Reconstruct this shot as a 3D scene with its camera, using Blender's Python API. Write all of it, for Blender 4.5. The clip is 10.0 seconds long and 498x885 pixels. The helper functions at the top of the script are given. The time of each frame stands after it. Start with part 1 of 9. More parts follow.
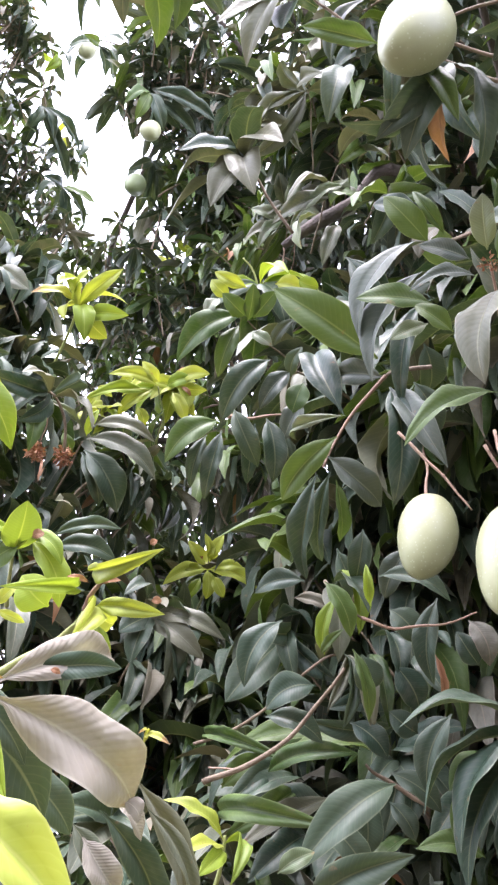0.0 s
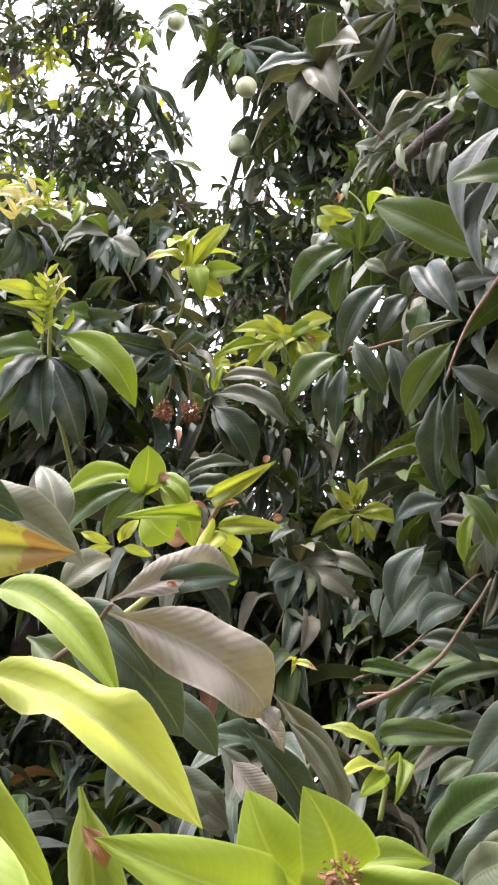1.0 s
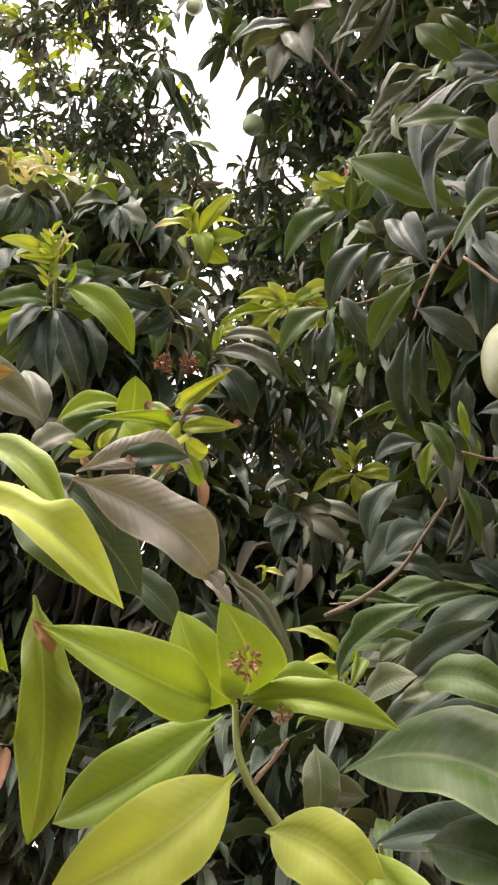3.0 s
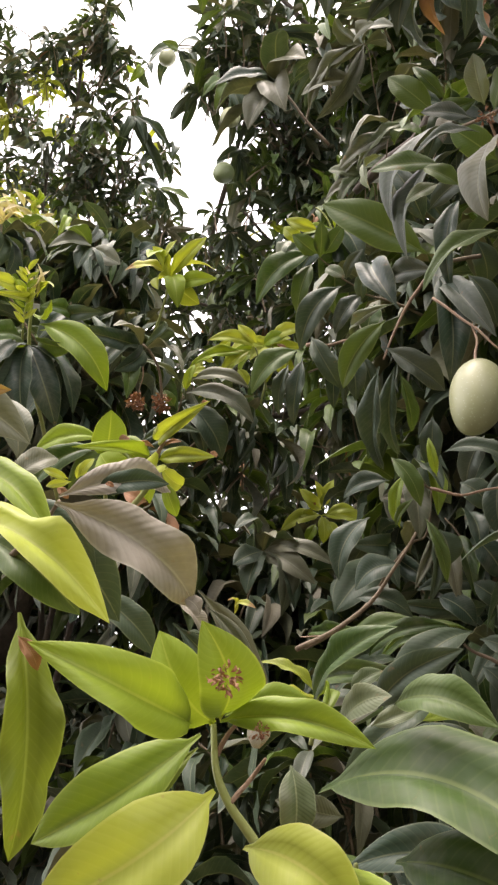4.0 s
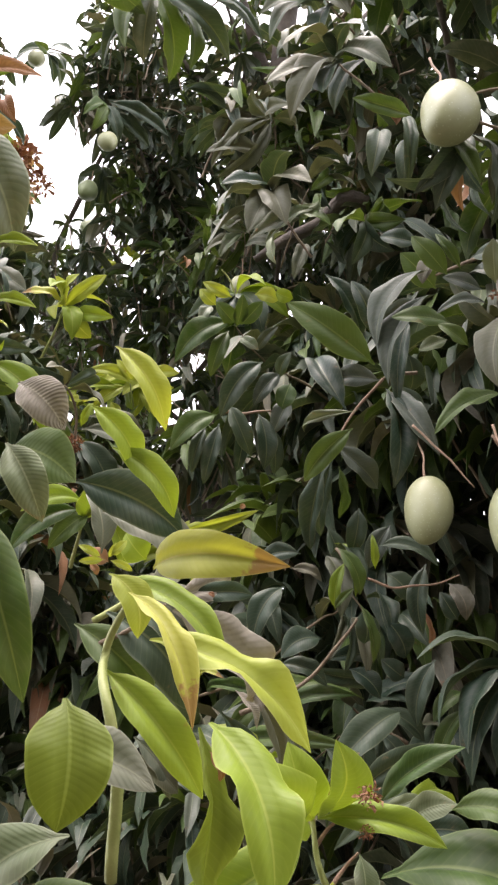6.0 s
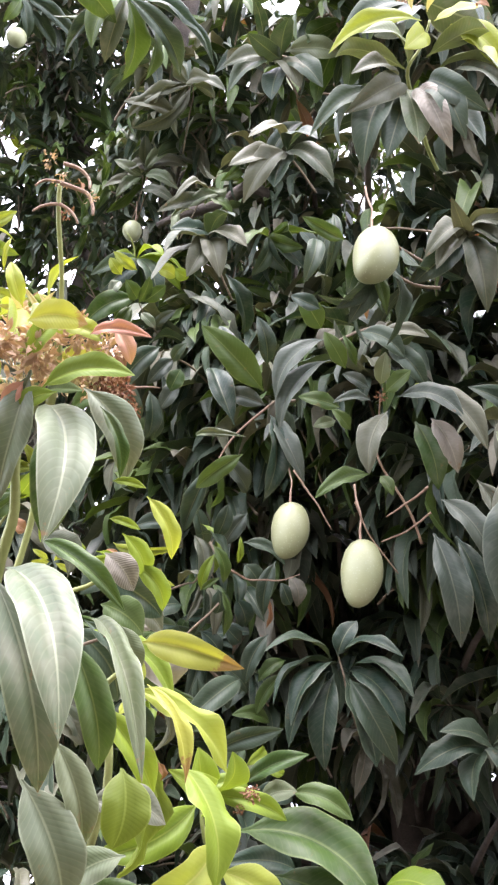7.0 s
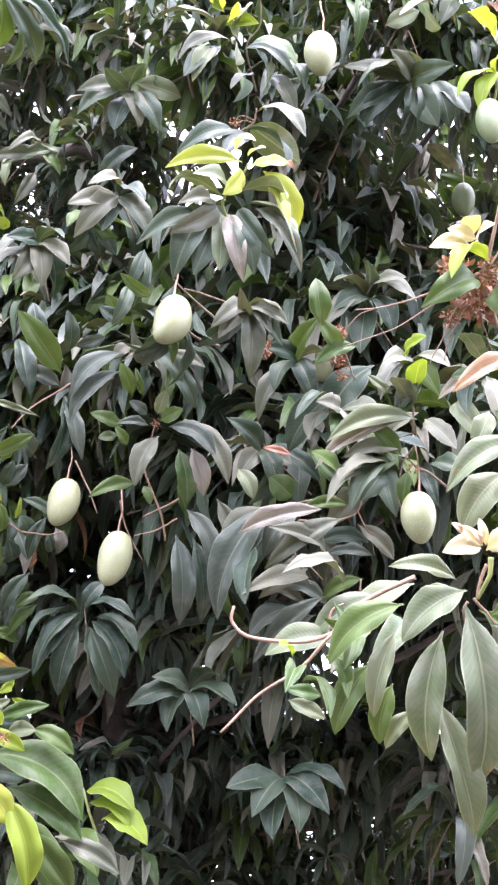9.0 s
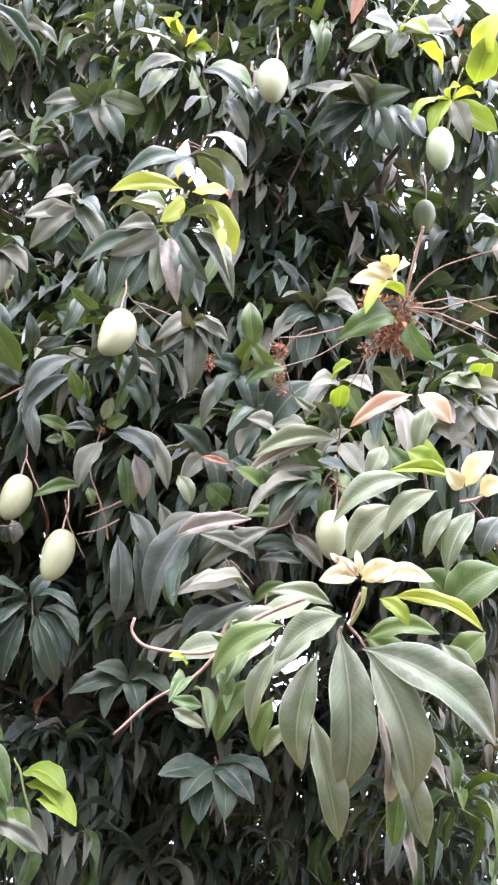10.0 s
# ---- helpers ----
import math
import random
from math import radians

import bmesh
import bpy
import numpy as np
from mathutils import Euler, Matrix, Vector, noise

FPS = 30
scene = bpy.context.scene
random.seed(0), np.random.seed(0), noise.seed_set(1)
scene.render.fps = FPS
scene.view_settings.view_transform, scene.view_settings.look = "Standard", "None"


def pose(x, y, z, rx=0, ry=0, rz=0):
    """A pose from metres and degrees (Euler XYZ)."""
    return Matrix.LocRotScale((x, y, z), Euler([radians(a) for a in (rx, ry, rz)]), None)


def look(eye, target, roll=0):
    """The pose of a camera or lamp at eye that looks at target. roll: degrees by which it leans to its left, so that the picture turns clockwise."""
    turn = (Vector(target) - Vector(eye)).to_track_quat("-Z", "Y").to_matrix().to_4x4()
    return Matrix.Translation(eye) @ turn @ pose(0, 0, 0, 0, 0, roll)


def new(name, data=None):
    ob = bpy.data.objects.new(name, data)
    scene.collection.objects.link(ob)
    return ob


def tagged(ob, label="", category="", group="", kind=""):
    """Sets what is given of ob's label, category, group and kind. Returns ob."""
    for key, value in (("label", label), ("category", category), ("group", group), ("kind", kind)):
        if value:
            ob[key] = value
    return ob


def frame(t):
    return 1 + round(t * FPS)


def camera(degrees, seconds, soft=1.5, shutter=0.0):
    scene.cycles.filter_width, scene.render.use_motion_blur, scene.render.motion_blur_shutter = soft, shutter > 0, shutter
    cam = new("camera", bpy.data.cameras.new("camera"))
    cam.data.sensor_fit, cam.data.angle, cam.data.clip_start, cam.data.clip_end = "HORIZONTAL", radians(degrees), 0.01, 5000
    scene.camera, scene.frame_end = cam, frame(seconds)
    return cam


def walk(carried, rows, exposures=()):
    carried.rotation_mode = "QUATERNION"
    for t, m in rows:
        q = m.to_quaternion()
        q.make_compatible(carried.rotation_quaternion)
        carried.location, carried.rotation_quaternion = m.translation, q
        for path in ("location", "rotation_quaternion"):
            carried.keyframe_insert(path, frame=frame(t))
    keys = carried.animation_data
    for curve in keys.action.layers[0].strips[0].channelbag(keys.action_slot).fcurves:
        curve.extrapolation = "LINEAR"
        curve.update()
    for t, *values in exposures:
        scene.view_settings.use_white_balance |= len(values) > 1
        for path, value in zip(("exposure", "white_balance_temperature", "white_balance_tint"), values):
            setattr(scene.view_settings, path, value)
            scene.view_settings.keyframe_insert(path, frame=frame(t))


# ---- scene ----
cam = camera(28.4, 10.0, soft=2.4)

PATH = [
    (0, (-0.006, -0.022, 1.584), (-0.332, 1.396, 2.956), 8.7),
    (0.5, (-0.005, 0.002, 1.576), (-0.44, 1.43, 2.907), 7.7),
    (1, (0.023, 0.042, 1.567), (-0.601, 1.436, 2.858), 8.9),
    (1.5, (0.061, 0.03, 1.572), (-0.682, 1.396, 2.829), 11.3),
    (2, (0.108, 0.009, 1.535), (-0.648, 1.371, 2.789), 12.4),
    (2.5, (0.116, -0.005, 1.473), (-0.639, 1.349, 2.737), 12.5),
    (3, (0.113, 0.039, 1.443), (-0.57, 1.423, 2.715), 10.6),
    (3.2, (0.115, 0.026, 1.446), (-0.541, 1.422, 2.718), 10.1),
    (4.5, (0.102, 0.032, 1.389), (-0.491, 1.331, 2.789), 10.3),
    (5, (0.095, 0.029, 1.38), (-0.495, 1.315, 2.793), 9.4),
    (5.5, (-0.042, -0.049, 1.384), (-0.377, 1.292, 2.83), 5.9),
    (5.7, (-0.107, -0.093, 1.387), (-0.336, 1.278, 2.825), 4.5),
    (6.8, (-0.334, -0.547, 1.386), (-0.108, 1.026, 2.601), 4.1),
    (7, (-0.39, -0.609, 1.373), (-0.064, 0.969, 2.558), 3.6),
    (7.5, (-0.506, -0.805, 1.395), (0.012, 0.796, 2.476), 5.5),
    (8, (-0.569, -0.963, 1.39), (0.023, 0.651, 2.412), 7.1),
    (8.5, (-0.602, -0.998, 1.416), (0.144, 0.587, 2.382), 7.6),
    (9, (-0.594, -1.076, 1.417), (0.236, 0.471, 2.375), 5.5),
    (9.5, (-0.509, -1.22, 1.432), (0.323, 0.346, 2.359), 7.3),
    (10, (-0.533, -1.254, 1.45), (0.298, 0.32, 2.363), 8.2),
]
walk(cam, [(t, look(eye, target, roll)) for t, eye, target, roll in PATH], [(0, 3.2, 5900, 28), (1, 2.7, 6300, 25), (2.5, 2.25, 7000, 21), (5, 2.22, 6950, 21), (5.7, 2.12, 6800, 21), (7, 2.82, 6100, 24), (8.5, 3.22, 5750, 30), (10, 3.06, 5800, 32)])

# ---- light: white overcast sky over an orchard, soft sun from high behind ----
world = bpy.data.worlds.new("overcast_sky")
scene.world = world
world.use_nodes = True
wn, wl = world.node_tree.nodes, world.node_tree.links
sky = wn.new("ShaderNodeTexSky")
sky.sky_type = "NISHITA"
sky.sun_disc = False
sky.sun_elevation, sky.sun_rotation = radians(66), radians(193)
sky.air_density, sky.dust_density, sky.ozone_density = 1.2, 6.0, 1.0
cloud = wn.new("ShaderNodeMixRGB")
cloud.inputs["Fac"].default_value = 0.8
cloud.inputs["Color2"].default_value = (11.0, 11.4, 11.8, 1)
wl.new(sky.outputs["Color"], cloud.inputs["Color1"])
wl.new(cloud.outputs["Color"], wn["Background"].inputs["Color"])
wn["Background"].inputs["Strength"].default_value = 0.095

sun = new("sun", bpy.data.lights.new("sun", "SUN"))
sun.data.energy, sun.data.angle, sun.data.color = 0.9, radians(35), (1.0, 0.95, 0.86)
sun.matrix_world = look((-0.9, -3.9, 9.0), (0, 0, 0))


# ---- materials ----
def node(tree, kind, **values):
    n = tree.nodes.new(kind)
    for key, value in values.items():
        n.inputs[key.replace("_", " ")].default_value = value
    return n


def leaf_material(name, low, high, rib, dust, rough, glow, brown=0.0, bump=0.3, film_tone=(0.30, 0.285, 0.245)):
    """A leaf blade: colour from low to high leaf by leaf, pale midrib, side veins, dust film, scorched patches."""
    mat = bpy.data.materials.new(name)
    mat.use_nodes = True
    t = mat.node_tree
    t.nodes.clear()
    link = t.links.new
    uv = node(t, "ShaderNodeUVMap")
    split = node(t, "ShaderNodeSeparateXYZ")
    link(uv.outputs["UV"], split.inputs["Vector"])
    info, island = node(t, "ShaderNodeObjectInfo"), node(t, "ShaderNodeNewGeometry")
    both = t.nodes.new("ShaderNodeMath")
    both.operation = "ADD"
    link(info.outputs["Random"], both.inputs[0])
    link(island.outputs["Random Per Island"], both.inputs[1])
    one = t.nodes.new("ShaderNodeMath")
    one.operation = "FRACT"
    link(both.outputs[0], one.inputs[0])
    tone = t.nodes.new("ShaderNodeMixRGB")
    tone.inputs["Color1"].default_value, tone.inputs["Color2"].default_value = (*low, 1), (*high, 1)
    link(one.outputs[0], tone.inputs["Fac"])
    # mottling at two sizes, in the blade's own metres
    place = node(t, "ShaderNodeTexCoord")
    patch = node(t, "ShaderNodeTexNoise", Scale=28.0, Detail=3.0, Roughness=0.6)
    fine = node(t, "ShaderNodeTexNoise", Scale=260.0, Detail=2.0)
    where = t.nodes.new("ShaderNodeNewGeometry")
    link(where.outputs["Position"], patch.inputs["Vector"])
    link(where.outputs["Position"], fine.inputs["Vector"])
    ramp = t.nodes.new("ShaderNodeValToRGB")
    ramp.color_ramp.elements[0].position, ramp.color_ramp.elements[1].position = 0.45, 0.75
    link(patch.outputs["Fac"], ramp.inputs["Fac"])
    film = t.nodes.new("ShaderNodeMath")
    film.operation = "MULTIPLY"
    much_dust = t.nodes.new("ShaderNodeMapRange")
    much_dust.inputs["To Min"].default_value, much_dust.inputs["To Max"].default_value = 1.7 * dust, 0.25 * dust
    link(one.outputs[0], much_dust.inputs["Value"])
    link(much_dust.outputs["Result"], film.inputs[1])
    link(ramp.outputs["Color"], film.inputs[0])
    dusty = t.nodes.new("ShaderNodeMixRGB")
    dusty.inputs["Color2"].default_value = (*film_tone, 1)
    link(film.outputs[0], dusty.inputs["Fac"])
    link(tone.outputs["Color"], dusty.inputs["Color1"])
    # distance from the midrib
    mid = t.nodes.new("ShaderNodeMath")
    mid.operation = "SUBTRACT"
    mid.inputs[1].default_value = 0.5
    link(split.outputs["Y"], mid.inputs[0])
    away = t.nodes.new("ShaderNodeMath")
    away.operation = "ABSOLUTE"
    link(mid.outputs[0], away.inputs[0])
    line = t.nodes.new("ShaderNodeMapRange")
    line.inputs["From Min"].default_value, line.inputs["From Max"].default_value = 0.010, 0.032
    line.inputs["To Min"].default_value, line.inputs["To Max"].default_value = 0.72, 0.0
    link(away.outputs[0], line.inputs["Value"])
    ribbed = t.nodes.new("ShaderNodeMixRGB")
    ribbed.inputs["Color2"].default_value = (*rib, 1)
    link(line.outputs["Result"], ribbed.inputs["Fac"])
    link(dusty.outputs["Color"], ribbed.inputs["Color1"])
    # side veins slant towards the tip
    slant = t.nodes.new("ShaderNodeMath")
    slant.operation = "MULTIPLY_ADD"
    slant.inputs[1].default_value = -0.32
    link(away.outputs[0], slant.inputs[0])
    link(split.outputs["X"], slant.inputs[2])
    many = t.nodes.new("ShaderNodeMath")
    many.operation = "MULTIPLY"
    many.inputs[1].default_value = 118.0
    link(slant.outputs[0], many.inputs[0])
    vein = t.nodes.new("ShaderNodeMath")
    vein.operation = "SINE"
    link(many.outputs[0], vein.inputs[0])
    sharp = t.nodes.new("ShaderNodeMapRange")
    sharp.inputs["From Min"].default_value, sharp.inputs["From Max"].default_value = 0.72, 1.0
    sharp.inputs["To Min"].default_value, sharp.inputs["To Max"].default_value = 0.0, 0.11
    link(vein.outputs[0], sharp.inputs["Value"])
    veined = t.nodes.new("ShaderNodeMixRGB")
    veined.inputs["Color2"].default_value = (*rib, 1)
    link(sharp.outputs["Result"], veined.inputs["Fac"])
    link(ribbed.outputs["Color"], veined.inputs["Color1"])
    last = veined
    # scorched spots and tips
    spots = t.nodes.new("ShaderNodeValToRGB")
    spots.color_ramp.elements[0].position, spots.color_ramp.elements[1].position = 0.66, 0.74
    spot_noise = node(t, "ShaderNodeTexNoise", Scale=46.0, Detail=4.0, Roughness=0.7)
    link(where.outputs["Position"], spot_noise.inputs["Vector"])
    tip = t.nodes.new("ShaderNodeMapRange")
    tip.inputs["From Min"].default_value, tip.inputs["From Max"].default_value = 0.72, 0.98
    tip.inputs["To Min"].default_value, tip.inputs["To Max"].default_value = 0.0, 0.30 * brown if brown < 1 else 0.5
    link(split.outputs["X"], tip.inputs["Value"])
    add = t.nodes.new("ShaderNodeMath")
    link(spot_noise.outputs["Fac"], add.inputs[0])
    link(tip.outputs["Result"], add.inputs[1])
    link(add.outputs[0], spots.inputs["Fac"])
    much = t.nodes.new("ShaderNodeMath")
    much.operation = "MULTIPLY"
    much.inputs[1].default_value = 0.35 + 0.5 * min(brown, 1.0)
    link(spots.outputs["Color"], much.inputs[0])
    scorched = t.nodes.new("ShaderNodeMixRGB")
    scorched.inputs["Color2"].default_value = (0.30, 0.16, 0.075, 1)
    link(much.outputs[0], scorched.inputs["Fac"])
    link(last.outputs["Color"], scorched.inputs["Color1"])
    # worn tan margin, broken by the mottling
    rim = t.nodes.new("ShaderNodeMapRange")
    rim.inputs["From Min"].default_value, rim.inputs["From Max"].default_value = 0.455, 0.5
    rim.inputs["To Min"].default_value, rim.inputs["To Max"].default_value = 0.0, 0.8
    link(away.outputs[0], rim.inputs["Value"])
    broken = t.nodes.new("ShaderNodeMath")
    broken.operation = "MULTIPLY"
    link(rim.outputs["Result"], broken.inputs[0])
    link(spot_noise.outputs["Fac"], broken.inputs[1])
    edged = t.nodes.new("ShaderNodeMixRGB")
    edged.inputs["Color2"].default_value = (*(min(0.6, 1.3 * c + 0.05) for c in rib), 1)
    link(broken.outputs[0], edged.inputs["Fac"])
    link(scorched.outputs["Color"], edged.inputs["Color1"])
    scorched = edged
    # relief: veins pressed in, blistered skin
    high_low = t.nodes.new("ShaderNodeMath")
    high_low.operation = "MULTIPLY_ADD"
    high_low.inputs[1].default_value = 0.8
    quilt = t.nodes.new("ShaderNodeMath")
    quilt.operation = "MULTIPLY"
    quilt.inputs[1].default_value = -0.035
    link(vein.outputs[0], quilt.inputs[0])
    link(patch.outputs["Fac"], high_low.inputs[0])
    link(quilt.outputs[0], high_low.inputs[2])
    relief = node(t, "ShaderNodeBump", Strength=bump, Distance=0.004)
    link(high_low.outputs[0], relief.inputs["Height"])
    gloss = t.nodes.new("ShaderNodeMapRange")
    gloss.inputs["To Min"].default_value, gloss.inputs["To Max"].default_value = rough - 0.08, rough + 0.16
    link(fine.outputs["Fac"], gloss.inputs["Value"])
    skin = node(t, "ShaderNodeBsdfPrincipled", Specular_IOR_Level=0.30)
    link(scorched.outputs["Color"], skin.inputs["Base Color"])
    link(gloss.outputs["Result"], skin.inputs["Roughness"])
    link(relief.outputs["Normal"], skin.inputs["Normal"])
    lit = t.nodes.new("ShaderNodeBsdfTranslucent")
    warm = t.nodes.new("ShaderNodeMixRGB")
    warm.blend_type = "MULTIPLY"
    warm.inputs["Fac"].default_value = 1.0
    warm.inputs["Color2"].default_value = (1.25, 1.2, 0.45, 1)
    link(scorched.outputs["Color"], warm.inputs["Color1"])
    link(warm.outputs["Color"], lit.inputs["Color"])
    mix = node(t, "ShaderNodeMixShader", Fac=glow)
    link(skin.outputs["BSDF"], mix.inputs[1])
    link(lit.outputs["BSDF"], mix.inputs[2])
    out = t.nodes.new("ShaderNodeOutputMaterial")
    link(mix.outputs["Shader"], out.inputs["Surface"])
    return mat


def skin_material(name, low, high, scale, rough, bump=0.3, spots=None, spot_scale=120.0, coat=0.0):
    """Bark, twigs, fruit skin, soil: two colours mottled at two scales, with relief and, if given, small spots."""
    mat = bpy.data.materials.new(name)
    mat.use_nodes = True
    t = mat.node_tree
    link = t.links.new
    skin = t.nodes["Principled BSDF"]
    where = t.nodes.new("ShaderNodeNewGeometry")
    big = node(t, "ShaderNodeTexNoise", Scale=scale, Detail=5.0, Roughness=0.65)
    small = node(t, "ShaderNodeTexNoise", Scale=scale * 9, Detail=3.0)
    for n in (big, small):
        link(where.outputs["Position"], n.inputs["Vector"])
    mix = t.nodes.new("ShaderNodeMixRGB")
    mix.inputs["Color1"].default_value, mix.inputs["Color2"].default_value = (*low, 1), (*high, 1)
    ramp = t.nodes.new("ShaderNodeValToRGB")
    ramp.color_ramp.elements[0].position, ramp.color_ramp.elements[1].position = 0.32, 0.68
    link(big.outputs["Fac"], ramp.inputs["Fac"])
    link(ramp.outputs["Color"], mix.inputs["Fac"])
    last = mix
    if spots:
        dots = node(t, "ShaderNodeTexVoronoi", Scale=spot_scale)
        link(where.outputs["Position"], dots.inputs["Vector"])
        near = t.nodes.new("ShaderNodeMapRange")
        near.inputs["From Min"].default_value, near.inputs["From Max"].default_value = 0.10, 0.24
        near.inputs["To Min"].default_value, near.inputs["To Max"].default_value = 0.45, 0.0
        link(dots.outputs["Distance"], near.inputs["Value"])
        dotted = t.nodes.new("ShaderNodeMixRGB")
        dotted.inputs["Color2"].default_value = (*spots, 1)
        link(near.outputs["Result"], dotted.inputs["Fac"])
        link(mix.outputs["Color"], dotted.inputs["Color1"])
        last = dotted
    link(last.outputs["Color"], skin.inputs["Base Color"])
    vary = t.nodes.new("ShaderNodeMapRange")
    vary.inputs["To Min"].default_value, vary.inputs["To Max"].default_value = rough - 0.1, rough + 0.12
    link(small.outputs["Fac"], vary.inputs["Value"])
    link(vary.outputs["Result"], skin.inputs["Roughness"])
    relief = node(t, "ShaderNodeBump", Strength=bump, Distance=0.003)
    link(small.outputs["Fac"], relief.inputs["Height"])
    link(relief.outputs["Normal"], skin.inputs["Normal"])
    skin.inputs["Coat Weight"].default_value = coat
    return mat


DARK = leaf_material("mature_leaf", (0.025, 0.050, 0.032), (0.065, 0.094, 0.055), (0.20, 0.22, 0.13), 0.16, 0.42, 0.14)
GREEN = leaf_material("green_leaf", (0.044, 0.088, 0.019), (0.085, 0.132, 0.029), (0.20, 0.25, 0.09), 0.16, 0.42, 0.20)
DUSTY = leaf_material("dusty_leaf", (0.088, 0.108, 0.07), (0.148, 0.15, 0.098), (0.26, 0.26, 0.17), 0.40, 0.44, 0.10, 0.2, 0.4, (0.225, 0.21, 0.165))
SLATE = leaf_material("slate_green_leaf", (0.050, 0.069, 0.050), (0.098, 0.118, 0.088), (0.22, 0.24, 0.17), 0.30, 0.42, 0.10, 0.15, 0.35, (0.20, 0.202, 0.172))
PALE = leaf_material("silvery_leaf", (0.108, 0.14, 0.08), (0.152, 0.178, 0.108), (0.36, 0.39, 0.26), 0.5, 0.42, 0.12, 0.5, 0.4, (0.255, 0.25, 0.185))
SAGE = leaf_material("grey_green_leaf", (0.108, 0.146, 0.072), (0.168, 0.196, 0.104), (0.34, 0.37, 0.23), 0.35, 0.45, 0.12, 0.4, 0.4)
MEADOW = leaf_material("half_grown_leaf", (0.115, 0.16, 0.016), (0.16, 0.205, 0.026), (0.26, 0.32, 0.07), 0.06, 0.42, 0.28, 0.1, 0.28)
# pale film here is dust plus the blade's sheen, painted into the patches
NUT = leaf_material("brown_dusty_sheen_leaf", (0.215, 0.192, 0.148), (0.285, 0.255, 0.205), (0.42, 0.39, 0.31), 0.7, 0.5, 0.1, 0.4, 0.95, (0.44, 0.405, 0.335))
YOUNG = leaf_material("young_leaf", (0.26, 0.315, 0.04), (0.36, 0.405, 0.065), (0.50, 0.50, 0.14), 0.05, 0.42, 0.36, 0.25, 0.3)
LIME = leaf_material("lime_leaf", (0.16, 0.24, 0.024), (0.24, 0.325, 0.036), (0.36, 0.42, 0.09), 0.06, 0.42, 0.30, 0.1, 0.28)
YLIME = leaf_material("pale_lime_leaf", (0.285, 0.345, 0.05), (0.395, 0.45, 0.08), (0.5, 0.53, 0.16), 0.08, 0.4, 0.30, 0.1, 0.3)
CREAM = leaf_material("cream_flush_leaf", (0.56, 0.50, 0.29), (0.64, 0.56, 0.36), (0.66, 0.54, 0.36), 0.05, 0.45, 0.18, 0.2)
SCORCHED = leaf_material("scorched_leaf", (0.32, 0.36, 0.06), (0.42, 0.42, 0.08), (0.5, 0.46, 0.16), 0.1, 0.42, 0.3, 1.1)
RUST = leaf_material("withered_leaf", (0.27, 0.125, 0.062), (0.39, 0.21, 0.115), (0.45, 0.28, 0.17), 0.2, 0.6, 0.12, 0.6, 0.6)
STRAW = leaf_material("dry_dusty_leaf", (0.105, 0.103, 0.07), (0.172, 0.162, 0.112), (0.26, 0.22, 0.16), 0.35, 0.6, 0.08, 0.4, 0.6)
BRICK = leaf_material("brick_red_blossom", (0.20, 0.075, 0.040), (0.30, 0.13, 0.075), (0.3, 0.15, 0.1), 0.1, 0.7, 0.1, 0.3, 0.4)
PINK = leaf_material("withered_pink_blossom", (0.46, 0.29, 0.19), (0.58, 0.42, 0.28), (0.6, 0.45, 0.3), 0.1, 0.6, 0.15, 0.3, 0.4)
ROSE = leaf_material("salmon_flush_leaf", (0.42, 0.17, 0.115), (0.54, 0.30, 0.2), (0.6, 0.4, 0.28), 0.1, 0.55, 0.2, 0.3, 0.3)
# darker copy of the mango skin: shade on the back fruit put into colour
SHADED_FRUIT = skin_material("shaded_mango_skin", (0.19, 0.24, 0.11), (0.26, 0.31, 0.15), 14.0, 0.45, 0.06, (0.40, 0.42, 0.28), 210.0, 0.05)
FRUIT = skin_material("unripe_mango_skin", (0.26, 0.28, 0.14), (0.34, 0.35, 0.185), 14.0, 0.42, 0.06, (0.55, 0.58, 0.40), 210.0, 0.08)
TWIG = skin_material("twig_bark", (0.14, 0.10, 0.065), (0.26, 0.20, 0.13), 60.0, 0.75, 0.5)
GREEN_TWIG = skin_material("green_twig", (0.23, 0.27, 0.07), (0.33, 0.35, 0.12), 40.0, 0.5, 0.2)
STALK = skin_material("fruit_stalk", (0.26, 0.16, 0.105), (0.39, 0.265, 0.18), 50.0, 0.65, 0.5)
BARK = skin_material("mango_bark", (0.055, 0.045, 0.038), (0.13, 0.105, 0.085), 18.0, 0.9, 1.0)
SOIL = skin_material("dry_soil", (0.055, 0.047, 0.036), (0.095, 0.08, 0.062), 3.0, 0.95, 1.0)


